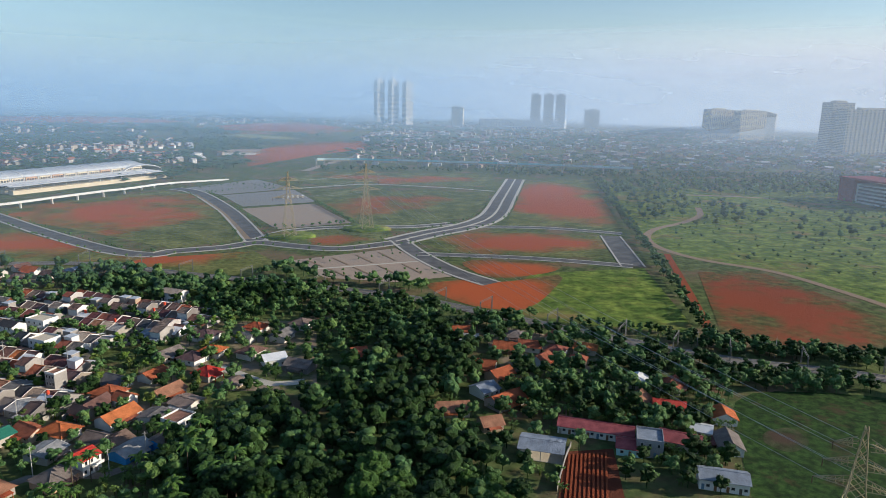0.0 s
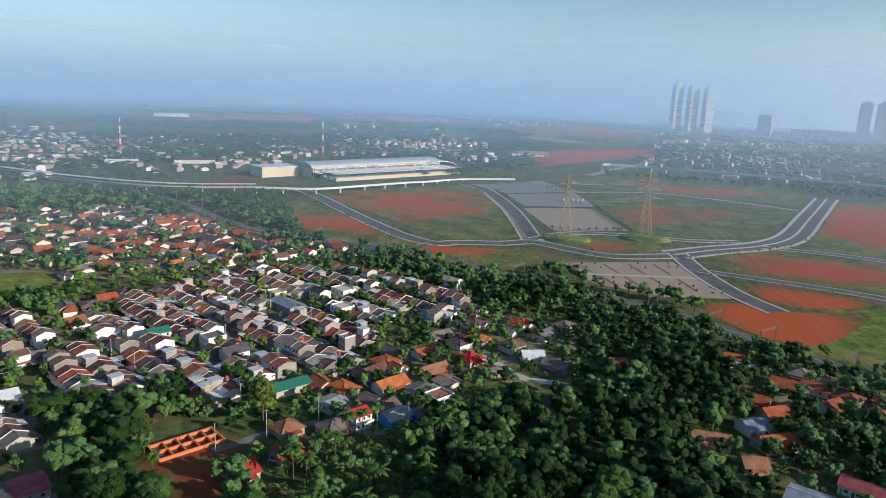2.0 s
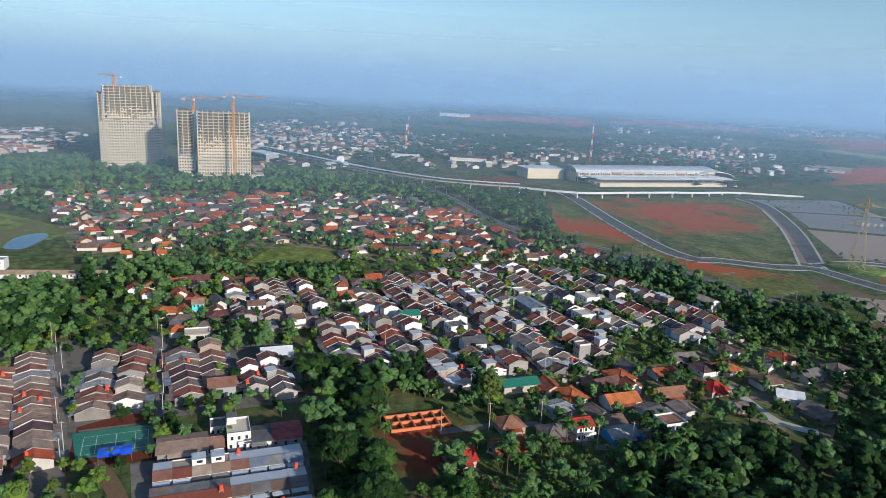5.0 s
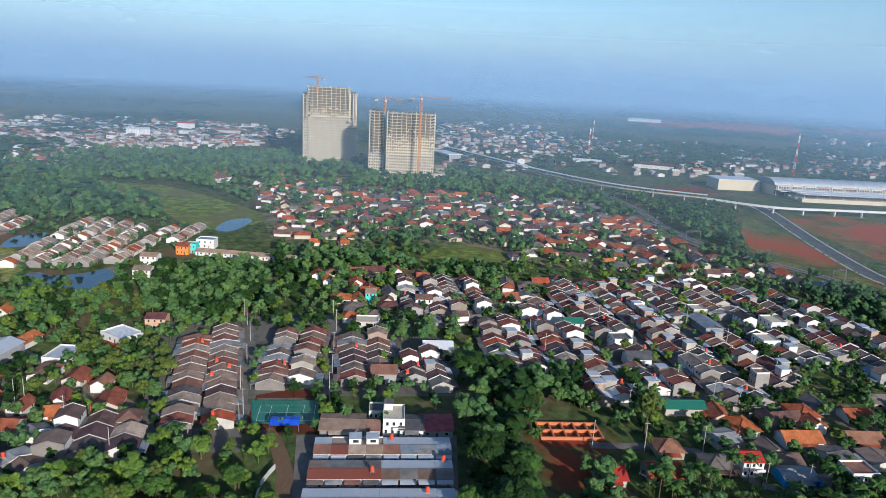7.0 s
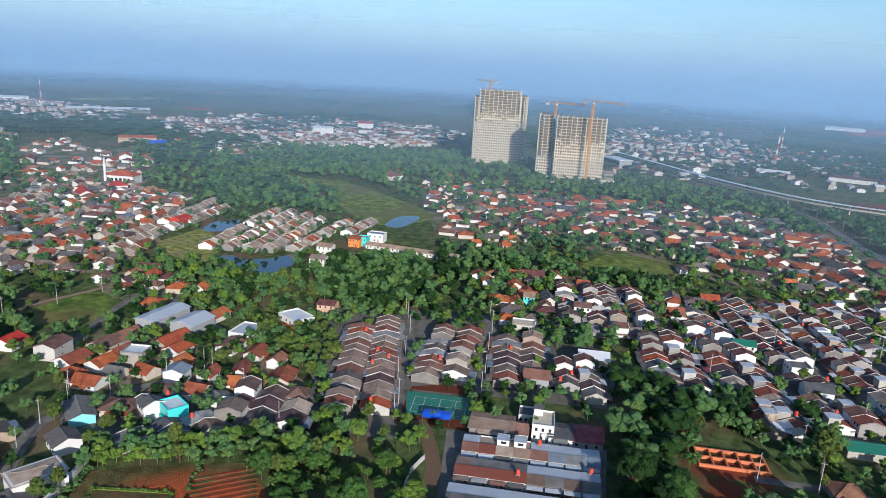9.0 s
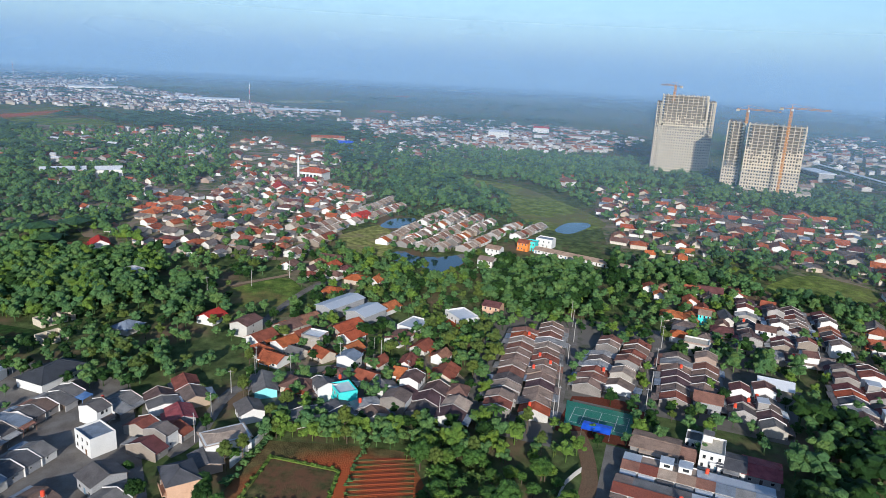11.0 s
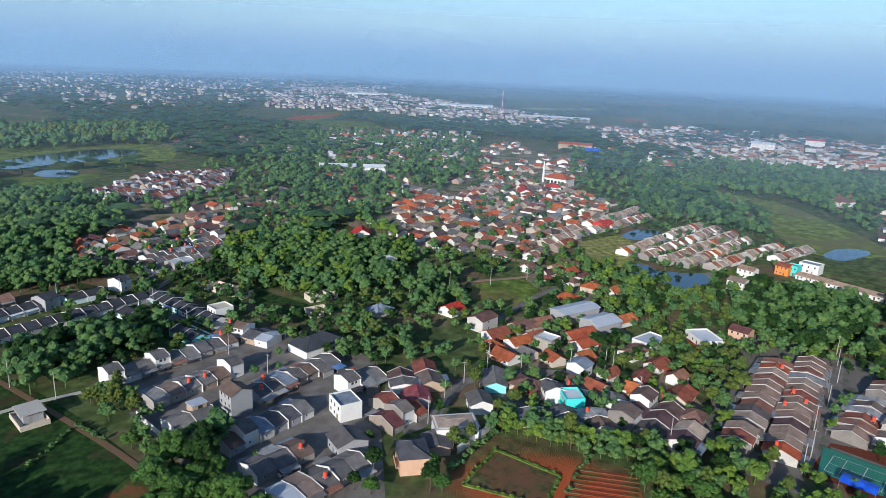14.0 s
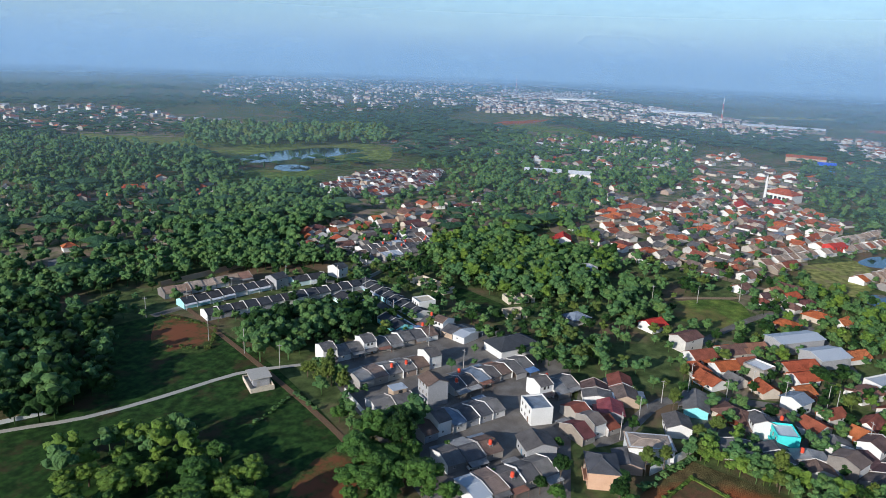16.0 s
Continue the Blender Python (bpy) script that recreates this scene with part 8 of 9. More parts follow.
block_a = thing("apartment_block", "tall cream apartment tower under construction with open top storeys", "building", "apartment towers", at=ground_at(-893, 324, 75))
frame_block(block_a, -29, 26, -11, 13, 29, 3.45, 9, 4, 18, 1)
frame_block(block_a, -35, -30.5, -9, 11, 26, 3.45, 1, 3, 16, 2)
frame_block(block_a, 27.5, 36, -6, 14, 27, 3.45, 2, 3, 14, 3)
block_b = thing("apartment_block", "broad concrete apartment tower under construction, top storeys open", "building", "apartment towers", at=ground_at(-746, 372, 64))
frame_block(block_b, -24, 33, -11, 11, 22, 3.5, 10, 4, 12, 4)
frame_block(block_b, -46, -29, 6, 30, 22, 3.5, 3, 4, 7, 5)
part("podium", Geo().box(-32, 42, -19, -11.9, 0, 3.6).box(-32, 42, -19, -11.9, 6.6, 7.4).box(34.0, 48, -19, 8, 0, 8), M["concrete"], block_b, "raw concrete podium with props")


def lattice(g, x, y, z0, z1, half, top=None, step=3.0, r=0.12):
    """A square braced mast."""
    top = half if top is None else top
    n = max(1, int((z1 - z0) / step))
    for k in range(n):
        a, b = z0 + (z1 - z0) * k / n, z0 + (z1 - z0) * (k + 1) / n
        ha, hb = half + (top - half) * k / n, half + (top - half) * (k + 1) / n
        ca = [(x - ha, y - ha, a), (x + ha, y - ha, a), (x + ha, y + ha, a), (x - ha, y + ha, a)]
        cb = [(x - hb, y - hb, b), (x + hb, y - hb, b), (x + hb, y + hb, b), (x - hb, y + hb, b)]
        for i in range(4):
            j = (i + 1) % 4
            g.tube(ca[i], cb[i], r, n=4).tube(ca[i], cb[j], r * 0.7, n=4).tube(cb[i], ca[j], r * 0.7, n=4)
    return g


def tower_crane(x, y, z0, z1, deg, label, jib=36):
    t = thing("tower_crane", label, "crane", "tower cranes", at=ground_at(x, y, deg))
    part("mast", lattice(Geo(), 0, 0, z0, z1, 1.0, r=0.22), M["crane"], t)
    g = Geo()
    for k in range(int(jib / 3)):
        g.tube((k * 3, -0.6, z1), (k * 3 + 3, -0.6, z1), 0.18, n=4).tube((k * 3, 0.6, z1), (k * 3 + 3, 0.6, z1), 0.18, n=4).tube((k * 3, 0, z1 + 1.3), (k * 3 + 3, 0, z1 + 1.3), 0.18, n=4).tube((k * 3, -0.6, z1), (k * 3 + 1.5, 0, z1 + 1.3), 0.12, n=4).tube((k * 3 + 1.5, 0, z1 + 1.3), (k * 3 + 3, 0.6, z1), 0.12, n=4)
    part("jib", g, M["crane"], t)
    part("counter_jib", Geo().box(-13, 0, -0.6, 0.6, z1 - 0.2, z1 + 0.3), M["crane"], t)
    part("counterweight", Geo().box(-13.5, -10, -0.9, 0.9, z1 - 2.2, z1 - 0.2), M["concrete"], t)
    part("cab", Geo().box(0.5, 2.5, -2.0, -0.7, z1 - 2.4, z1 - 0.2), M["white"], t)
    part("peak", Geo().tube((0, 0, z1), (0, 0, z1 + 5), 0.7, 0.15, 4).tube((0, 0, z1 + 5), (jib * 0.7, 0, z1 + 1.3), 0.1, n=4).tube((0, 0, z1 + 5), (-12, 0, z1 + 0.3), 0.1, n=4), M["crane"], t)


tower_crane(-889, 306, 93.3, 112, 200, "orange tower crane on the roof of the tall block", 30)
tower_crane(-756, 346, 77.1, 92, 40, "orange tower crane at the broad block", 36)
tower_crane(-712, 372, 0, 97, 30, "orange tower crane standing beside the broad block", 42)


# ---------------------------------------------------------------- railway station
station = thing("railway_station", "long cream station hall with white arched roofs", "station", at=ground_at(-477, 906, 64.2))
part("hall", Geo().box(-135, 92, 4, 44, 0, 12), M["facade"], station, "cream wall panels with brown sections")
vault = [(2 + 44 * (0.5 - 0.5 * math.cos(math.pi * q / 10)), 13.6 + 6.4 * math.sin(math.pi * q / 10)) for q in range(11)]
g = Geo()
for (y0, z0), (y1, z1) in zip(vault, vault[1:]):
    g.slab([(-136, y0, z0), (93, y0, z0), (93, y1, z1), (-136, y1, z1)], 0.4)
part("vaulted_roof", g, M["pale_sheet"], station, "long pale barrel-vaulted roof")
for x in (-135.6, 92.6):
    part("gable_wall", Geo().prism([(2.4, 12)] + [(y, z - 0.45) for y, z in vault] + [(45.6, 12)], x - 0.2, x + 0.2), M["grey_wall"], station)
for k in range(14):
    x = -135 + k * 17.4
    g = Geo()
    for (y0, z0), (y1, z1) in zip(vault, vault[1:]):
        g.slab([(x - 0.7, y0, z0 + 0.5), (x + 0.7, y0, z0 + 0.5), (x + 0.7, y1, z1 + 0.5), (x - 0.7, y1, z1 + 0.5)], 0.5)
    part("roof_rib", g, M["white"], station)
for k in range(13):
    # cream boxes of the upper floor stand forward of the glass
    x = -133 + k * 17.4
    part("bay_box", Geo().box(x, x + 14.2, -1.5, 4, 8.2, 13.4), M["peach" if k in (3, 5, 9) else "facade"], station, "tan panelled bay" if k in (3, 5, 9) else "")
    for q in range(4):
        part("window", Geo().box(x + 1.2 + q * 3.3, x + 3.4 + q * 3.3, -1.6, -1.5, 9.4, 12.0), M["glass"], station)
    part("bay_column", Geo().box(x - 1.9, x - 1.1, -1.2, -0.4, 0, 13.4), M["white"], station)
part("glass_band", Geo().box(-134, 91, 3.7, 4, 1.0, 8.2), M["glass"], station)
part("concourse_slab", Geo().box(-136, 96, -14, 3.6, 7.4, 8.1), M["white"], station)
g = Geo()
for q in range(10):
    w0, w1 = math.pi * q / 10, math.pi * (q + 1) / 10
    g.slab([(88 - 34 * math.cos(w0), -6, 6 + 10 * math.sin(w0)), (88 - 34 * math.cos(w0), 40, 6 + 12 * math.sin(w0)), (88 - 34 * math.cos(w1), 40, 6 + 12 * math.sin(w1)), (88 - 34 * math.cos(w1), -6, 6 + 10 * math.sin(w1))][::-1], 0.8)
part("entrance_arch", g, M["white_sheet"], station, "broad white arched entrance roof")
part("annex", Geo().box(-195, -140, 30, 66, 0, 13), M["facade"], station, "pale grey side wing with flat roof")
part("annex_roof", Geo().box(-196, -139, 29, 67, 13, 14), M["white_sheet"], station)
for k, y in enumerate((-8, -24, -40)):
    cp = thing("platform_canopy", "long white platform canopy on slim columns", "canopy", "platform canopies", at=ground_at(-477, 906, 64.2))
    part("canopy_roof", Geo().slab([(-125, y - 6, 9.8), (95, y - 6, 9.8), (95, y, 8.8), (-125, y, 8.8)], 0.35).slab([(-125, y, 8.8), (95, y, 8.8), (95, y + 6, 9.8), (-125, y + 6, 9.8)], 0.35), M["white_sheet"], cp)
    for c in range(14):
        x = -120 + c * 16
        part("column", Geo().box(x - 0.3, x + 0.3, y - 0.3, y + 0.3, 0, 8.5), M["white"], cp)
    part("platform", Geo().box(-125, 95, y - 4.5, y + 4.5, 0, 4.6), M["facade"], cp, "raised cream platform")
VIADUCT = smooth_line([(-507.5, 630.0), (-448.1, 662.6), (-417.8, 721.9), (-380.2, 807.9), (-365.3, 877.3)] + [(-340, 920), (-306, 962)], 14)
via = thing("elevated_road", "white elevated access road on columns", "viaduct")
for i in range(len(VIADUCT) - 1):
    a, b = offset_line(VIADUCT, -4.5)[i:i + 2], offset_line(VIADUCT, 4.5)[i:i + 2]
    z0, z1 = 6.5 * min(1, (len(VIADUCT) - 1 - i) / 13), 6.5 * min(1, (len(VIADUCT) - 2 - i) / 13)
    part("deck", Geo().slab([(*a[0], z0 + 0.6), (*b[0], z0 + 0.6), (*b[1], z1 + 0.6), (*a[1], z1 + 0.6)][::-1], 1.1), M["white"], via)
    part("parapet", Geo().slab([(*a[0], z0 + 1.7), (*(a[0] * 0.95 + b[0] * 0.05), z0 + 1.7), (*(a[1] * 0.95 + b[1] * 0.05), z1 + 1.7), (*a[1], z1 + 1.7)][::-1], 1.1), M["white"], via)
    if i % 2 == 0 and z0 > 2:
        x, y = VIADUCT[i]
        part("column", Geo().box(x - 0.9, x + 0.9, y - 0.9, y + 0.9, 0, z0 - 0.4), M["white"], via)
WALKWAY = smooth_line([(-1017.4, 571.0), (-868.2, 565.8), (-714.0, 561.9), (-591.2, 582.0), (-513.4, 637.1)], 26)
bridge = thing("covered_walkway", "long covered footbridge with pale roof on columns", "footbridge")
for i in range(len(WALKWAY) - 1):
    a, b = offset_line(WALKWAY, -3.5)[i:i + 2], offset_line(WALKWAY, 3.5)[i:i + 2]
    part("roof", Geo().slab([(*a[0], 9.6), (*b[0], 9.6), (*b[1], 9.6), (*a[1], 9.6)][::-1], 0.4), M["white_sheet"], bridge)
    part("deck", Geo().slab([(*a[0], 6.2), (*b[0], 6.2), (*b[1], 6.2), (*a[1], 6.2)][::-1], 0.8), M["concrete"], bridge)
    x, y = WALKWAY[i]
    part("column", Geo().box(x - 0.6, x + 0.6, y - 0.6, y + 0.6, 0, 5.4), M["concrete"], bridge)
    part("roof_post", Geo().box(x - 0.25, x + 0.25, y - 0.25, y + 0.25, 6.2, 9.2), M["steel"], bridge)
small = thing("railway_station", "silver-clad older station with curved end", "station", at=ground_at(-901.7, 514.0, 0))
part("hall", Geo().box(-26, 26, -10, 10, 0, 11), M["grey_wall"], small)
part("glass_band", Geo().box(-25, 25, -10.2, -10, 5, 9), M["glass"], small)
part("roof", Geo().box(-28, 28, -12, 12, 11, 12), M["white_sheet"], small)

# elevated line north of the fields
FLY = smooth_line([(-219.5, 1174.2), (-163.4, 1187.9), (89.4, 1174.0), (311.0, 1136.3)], 30)
fly = thing("elevated_line", "elevated line with blue-green noise barrier", "viaduct")
for i in range(len(FLY) - 1):
    a, b = offset_line(FLY, -4)[i:i + 2], offset_line(FLY, 4)[i:i + 2]
    part("deck", Geo().slab([(*a[0], 11), (*b[0], 11), (*b[1], 11), (*a[1], 11)][::-1], 1.4), M["concrete"], fly)
    part("barrier", Geo().slab([(*a[0], 14), (*(a[0] * 0.93 + b[0] * 0.07), 14), (*(a[1] * 0.93 + b[1] * 0.07), 14), (*a[1], 14)][::-1], 3.0), M["cyan_wall"], fly)
    x, y = FLY[i]
    part("pier", Geo().box(x - 1, x + 1, y - 1, y + 1, 0, 9.6), M["concrete"], fly)


# ---------------------------------------------------------------- distant blocks
def slab_tower(name, label, x, y, deg, w, d, h, wall, storeys=26, bays=7, group="distant towers"):
    t = thing(name, label, "building", group, at=ground_at(x, y, deg))
    part("wall", Geo().box(-w / 2, w / 2, -d / 2, d / 2, 0, h), M[wall], t)
    g = Geo()
    for k in range(storeys):
        z = h * (k + 0.35) / storeys
        for i in range(bays):
            a = -w / 2 + w * (i + 0.2) / bays
            g.box(a, a + w / bays * 0.4, -d / 2 - 0.3, -d / 2, z, z + h / storeys * 0.5)
        for i in range(max(2, bays // 2)):
            a = -d / 2 + d * (i + 0.2) / max(2, bays // 2)
            g.box(-w / 2 - 0.3, -w / 2, a, a + d / max(2, bays // 2) * 0.6, z, z + h / storeys * 0.5)
    tagged(part("windows", g, M["glass"], t, "rows of dark windows"), kind="stuff")
    part("roof_plant", Geo().box(-w / 4, w / 4, -d / 4, d / 4, h, h + h * 0.04), M[wall], t)
    return t


def far_point(px, r):
    n = math.hypot(*px)
    return px[0] * r / n, px[1] * r / n


for (x, y), w, h in (([(-409.7, 4280.4)][0], 36, 184), ([(-323.5, 4287.8)][0], 36, 184), ([(-237.0, 4293.5)][0], 36, 178)):
    x, y = far_point((x, y), 3000)
    slab_tower("apartment_tower", "hazy pale apartment tower in the distance", x, y, 38, w, 29, h, "white", 34, 8)
for px in [(544.9, 4265.3), (622.7, 4254.7), (693.1, 4243.8)]:
    x, y = far_point(px, 3000)
    slab_tower("office_tower", "hazy dark glass tower in the distance", x, y, -10, 40, 34, 139, "roof_slate", 30, 6)
x, y = far_point([(454.9, 4127.3)][0], 2850)
slab_tower("shopping_mall", "broad white mall building in the distance", x, y, -15, 345, 78, 38, "white", 4, 30)
for px, w, h in (([(1397.4, 3587.1)][0], 84, 100), ([(1606.8, 3694.7)][0], 93, 98)):
    x, y = far_point(px, 2450)
    slab_tower("apartment_tower", "hazy grey apartment block under construction", x, y, 12, w, 40, h, "concrete", 26, 12)
x, y = far_point([(1724.2, 3755.1)][0], 2600)
slab_tower("apartment_tower", "hazy lower grey block in the mist", x, y, -28, 60, 40, 90, "concrete", 20, 8)
for px, w, h in (([(1985.2, 3549.9)][0], 60, 128), ([(2248.4, 3665.3)][0], 180, 112)):
    x, y = far_point(px, 2100)
    slab_tower("apartment_tower", "broad hazy apartment block in the distance", x, y, 5, w, 45, h, "concrete", 28, 16)
x, y = far_point([(879.6, 4209.1)][0], 2700)
slab_tower("apartment_tower", "small hazy tower block in the distance", x, y, -10, 55, 30, 85, "concrete", 20, 6)
x, y = far_point([(72.1, 4299.4)][0], 2900)
slab_tower("apartment_tower", "small hazy tower block in the distance", x, y, -10, 48, 30, 85, "concrete", 20, 6)
hotel = thing("office_building", "maroon and white modern building", "building", at=ground_at(535, 850, -75))
part("dark_wing", Geo().box(-45, -22, -10, 40, 0, 29), M["roof_maroon"], hotel, "dark maroon clad wing")
part("white_wing", Geo().box(-21.5, 60, -6, 36, 0, 24), M["white"], hotel)
part("roof_band", Geo().box(-45, 60, -12, 40, 29, 31), M["roof_maroon"], hotel)
for k in range(5):
    part("window_band", Geo().box(-18, 58, -6.4, -6, 2.5 + k * 4.4, 4.6 + k * 4.4), M["glass"], hotel)
# long pale sheds and halls of the far towns
for k, (px, w, h, wall, roof) in enumerate([
        ([(-1220.5, 110.8)][0], 36, 14, "white", "white_sheet"), ([(-1344.2, 203.5)][0], 30, 15, "white", "roof_red"), ([(-1263.5, 264.0)][0], 40, 10, "wall", "roof_orange"),
        ([(-828.3, 726.3)][0], 44, 7, "wall", "white_sheet"), ([(-993.1, 704.7)][0], 50, 7, "wall", "roof_brown"), ([(-1172.8, 701.0)][0], 26, 9, "wall", "roof_orange"),
        ([(-785.6, 827.1)][0], 60, 6, "wall", "roof_brown"), ([(-1580.9, 3998.8)][0], 130, 12, "white", "white_sheet"), ([(-684.7, 4245.1)][0], 160, 10, "white", "white_sheet"),
        ([(-1949.6, 1938.1)][0], 120, 10, "white", "white_sheet"), ([(-3551.0, 78.9)][0], 90, 10, "white", "white_sheet"), ([(-3247.0, -1501.3)][0], 180, 9, "white", "white_sheet"),
        ([(-1814.1, -601.0)][0], 150, 9, "white", "white_sheet"), ([(-1583.7, -306.7)][0], 160, 8, "wall", "white_sheet"), ([(-2071.7, -1032.1)][0], 130, 10, "white", "white_sheet"),
        ([(-1038.6, -163.3)][0], 50, 8, "wall", "roof_orange"), ([(-978.2, -128.5)][0], 22, 8, "blue_wall", "roof_blue"), ([(-414.2, 1374.7)][0], 70, 5, "wall", "tan"),
        ([(-408.8, 1392.8)][0], 70, 6, "tan", "tan"), ([(-653.2, -359.0)][0], 40, 5, "wall", "white_sheet"), ([(-651.5, -313.2)][0], 24, 8, "white", "white_sheet"), ([(-768.8, 154.1)][0], 18, 6, "wall", "roof_orange")]):
    t = long_roof(roof, wall, "long low hall with a broad pitched roof", w, 16 if w < 60 else 36, h, 2.5, 3, "hall")
    t.matrix_world = ground_at(px[0], px[1], math.degrees(math.atan2(px[1], px[0])) + 90)


# ---------------------------------------------------------------- masts, pylons, lines
def pylon(x, y, deg, h, base, label, mat="steel_warm", r=0.16):
    t = thing("transmission_pylon", label, "pylon", "pylons", at=ground_at(x, y, deg))
    part("body", lattice(lattice(Geo(), 0, 0, 0, h * 0.6, base, base * 0.32, h / 11, r), 0, 0, h * 0.6, h, base * 0.32, 0.35, h / 13, r * 0.8), M[mat], t)
    for k, (z, w) in enumerate(((0.60, 0.24), (0.73, 0.2), (0.86, 0.16))):
        for s in (-1, 1):
            g, hw, zz = Geo(), base * 0.25, z * h
            tip = (s * w * h, 0, zz)
            for y2 in (-hw, hw):
                g.tube((s * hw, y2, zz), tip, r * 0.7, n=4).tube((s * hw, y2, zz + h * 0.05), tip, r * 0.7, n=4)
                for q in range(1, 5):
                    f0, f1 = q / 5, (q + 1) / 5
                    a = (s * hw + (tip[0] - s * hw) * f0, y2 * (1 - f0), zz)
                    b = (s * hw + (tip[0] - s * hw) * f0, y2 * (1 - f0), zz + h * 0.05 * (1 - f0))
                    g.tube(a, b, r * 0.5, n=4).tube(b, (s * hw + (tip[0] - s * hw) * f1, y2 * (1 - f1), zz), r * 0.5, n=4)
            arm = part("arm", g, M[mat], t)
            part("insulator", Geo().tube(tip, (tip[0], 0, zz - h * 0.05), 0.14, n=5), M["bark"], arm)
    return t


NEAR_PYLON = (106.9, 157.9)
pylon(*NEAR_PYLON, -30, 42, 6.0, "steel lattice pylon beside the meadow", r=0.17)
FIELD_PYLONS = [(-71.3, 620.8, 60), (-133.0, 579.8, 56)]
for x, y, hh in FIELD_PYLONS:
    pylon(x, y, 25, hh, 5.5, "tall steel lattice pylon standing on a green mound", r=0.2)
    mound = Geo()
    clump(mound, x, y, 0.0, 22, 1.3, random.Random(3), 2)
    setting("mound", mound, M["meadow"], "low grassy mound under the pylon", "mound", smooth=True)


def mast(x, y, h, label):
    t = thing("telecom_mast", label, "mast", "telecom masts", at=ground_at(x, y, 20))
    for k in range(6):
        part("section", lattice(Geo(), 0, 0, h * k / 6, h * (k + 1) / 6, 1.6 - 0.2 * k, 1.4 - 0.2 * k, 2.4, 0.14), M["mast_red" if k % 2 == 0 else "white"], t)
    part("antenna", Geo().tube((0.8, 0.8, h - 4), (0.8, 0.8, h + 1), 0.25).tube((-0.8, 0.5, h - 4), (-0.8, 0.5, h + 1), 0.25).tube((0, 0, h), (0, 0, h + 5), 0.12), M["white"], t)


mast(-677.6, 1021.3, 62, "red and white lattice telecom mast")
mast(-873.5, 765.5, 52, "red and white lattice telecom mast")
mast(-1490.5, -407.4, 62, "slender red and white telecom mast")
mast(-2652.7, -1621.6, 60, "distant telecom mast above the town")
mast(-1180.3, 1034.6, 46, "red and white lattice telecom mast")
# catenary along the railway
gantry = None
line = smooth_line(RAIL, 46)
for i in range(1, len(line) - 1):
    d = line[i + 1] - line[i - 1]
    m = ground_at(line[i][0], line[i][1], math.degrees(math.atan2(d[1], d[0])), z=0.4)
    if gantry is None:
        gantry = thing("catenary_gantry", "steel portal gantry over the railway tracks", "gantry", "gantries", at=m)
        for s in (-1, 1):
            part("post", lattice(Geo(), 0, s * 7, 0, 8.5, 0.25, 0.2, 1.5, 0.06), M["dull_steel"], gantry)
        part("beam", Geo().box(-0.1, 0.1, -7.3, 7.3, 8.3, 8.45).box(-0.1, 0.1, -7.3, 7.3, 7.5, 7.62), M["dull_steel"], gantry)
    else:
        copy_thing(gantry, m)
# overhead conductors
def wire(a, b, sag, radius, parent):
    g = Geo()
    a, b = Vector(a), Vector(b)
    side = (b - a).cross(Vector((0, 0, 1))).normalized()
    for k in range(15):
        u = k / 14
        p = a + (b - a) * u - Vector((0, 0, 4 * sag * u * (1 - u)))
        g.v += [tuple(p + side * radius), tuple(p - side * radius), tuple(p + Vector((0, 0, 1.5 * radius)))]
    for k in range(14):
        for q in range(3):
            g.f.append((3 * k + q, 3 * k + (q + 1) % 3, 3 * k + 3 + (q + 1) % 3, 3 * k + 3 + q))
    part("conductor", g, M["steel"], parent)


span = thing("power_line", "thin overhead conductors between the pylons", "power line")
for z, w in ((0.61, 0.2), (0.74, 0.17), (0.86, 0.14)):
    for s in (-1, 1):
        c0, s0 = math.cos(radians(-30)), math.sin(radians(-30))
        c1, s1 = math.cos(radians(25)), math.sin(radians(25))
        x0, y0 = NEAR_PYLON
        wire((x0 + s * w * 42 * c0, y0 + s * w * 42 * s0, z * 42), (FIELD_PYLONS[0][0] + s * w * 60 * c1, FIELD_PYLONS[0][1] + s * w * 60 * s1, z * 60), 9, 0.06, span)
        wire((FIELD_PYLONS[0][0] + s * w * 60 * c1, FIELD_PYLONS[0][1] + s * w * 60 * s1, z * 60), (FIELD_PYLONS[1][0] + s * w * 56 * c1, FIELD_PYLONS[1][1] + s * w * 56 * s1, z * 56), 2, 0.06, span)
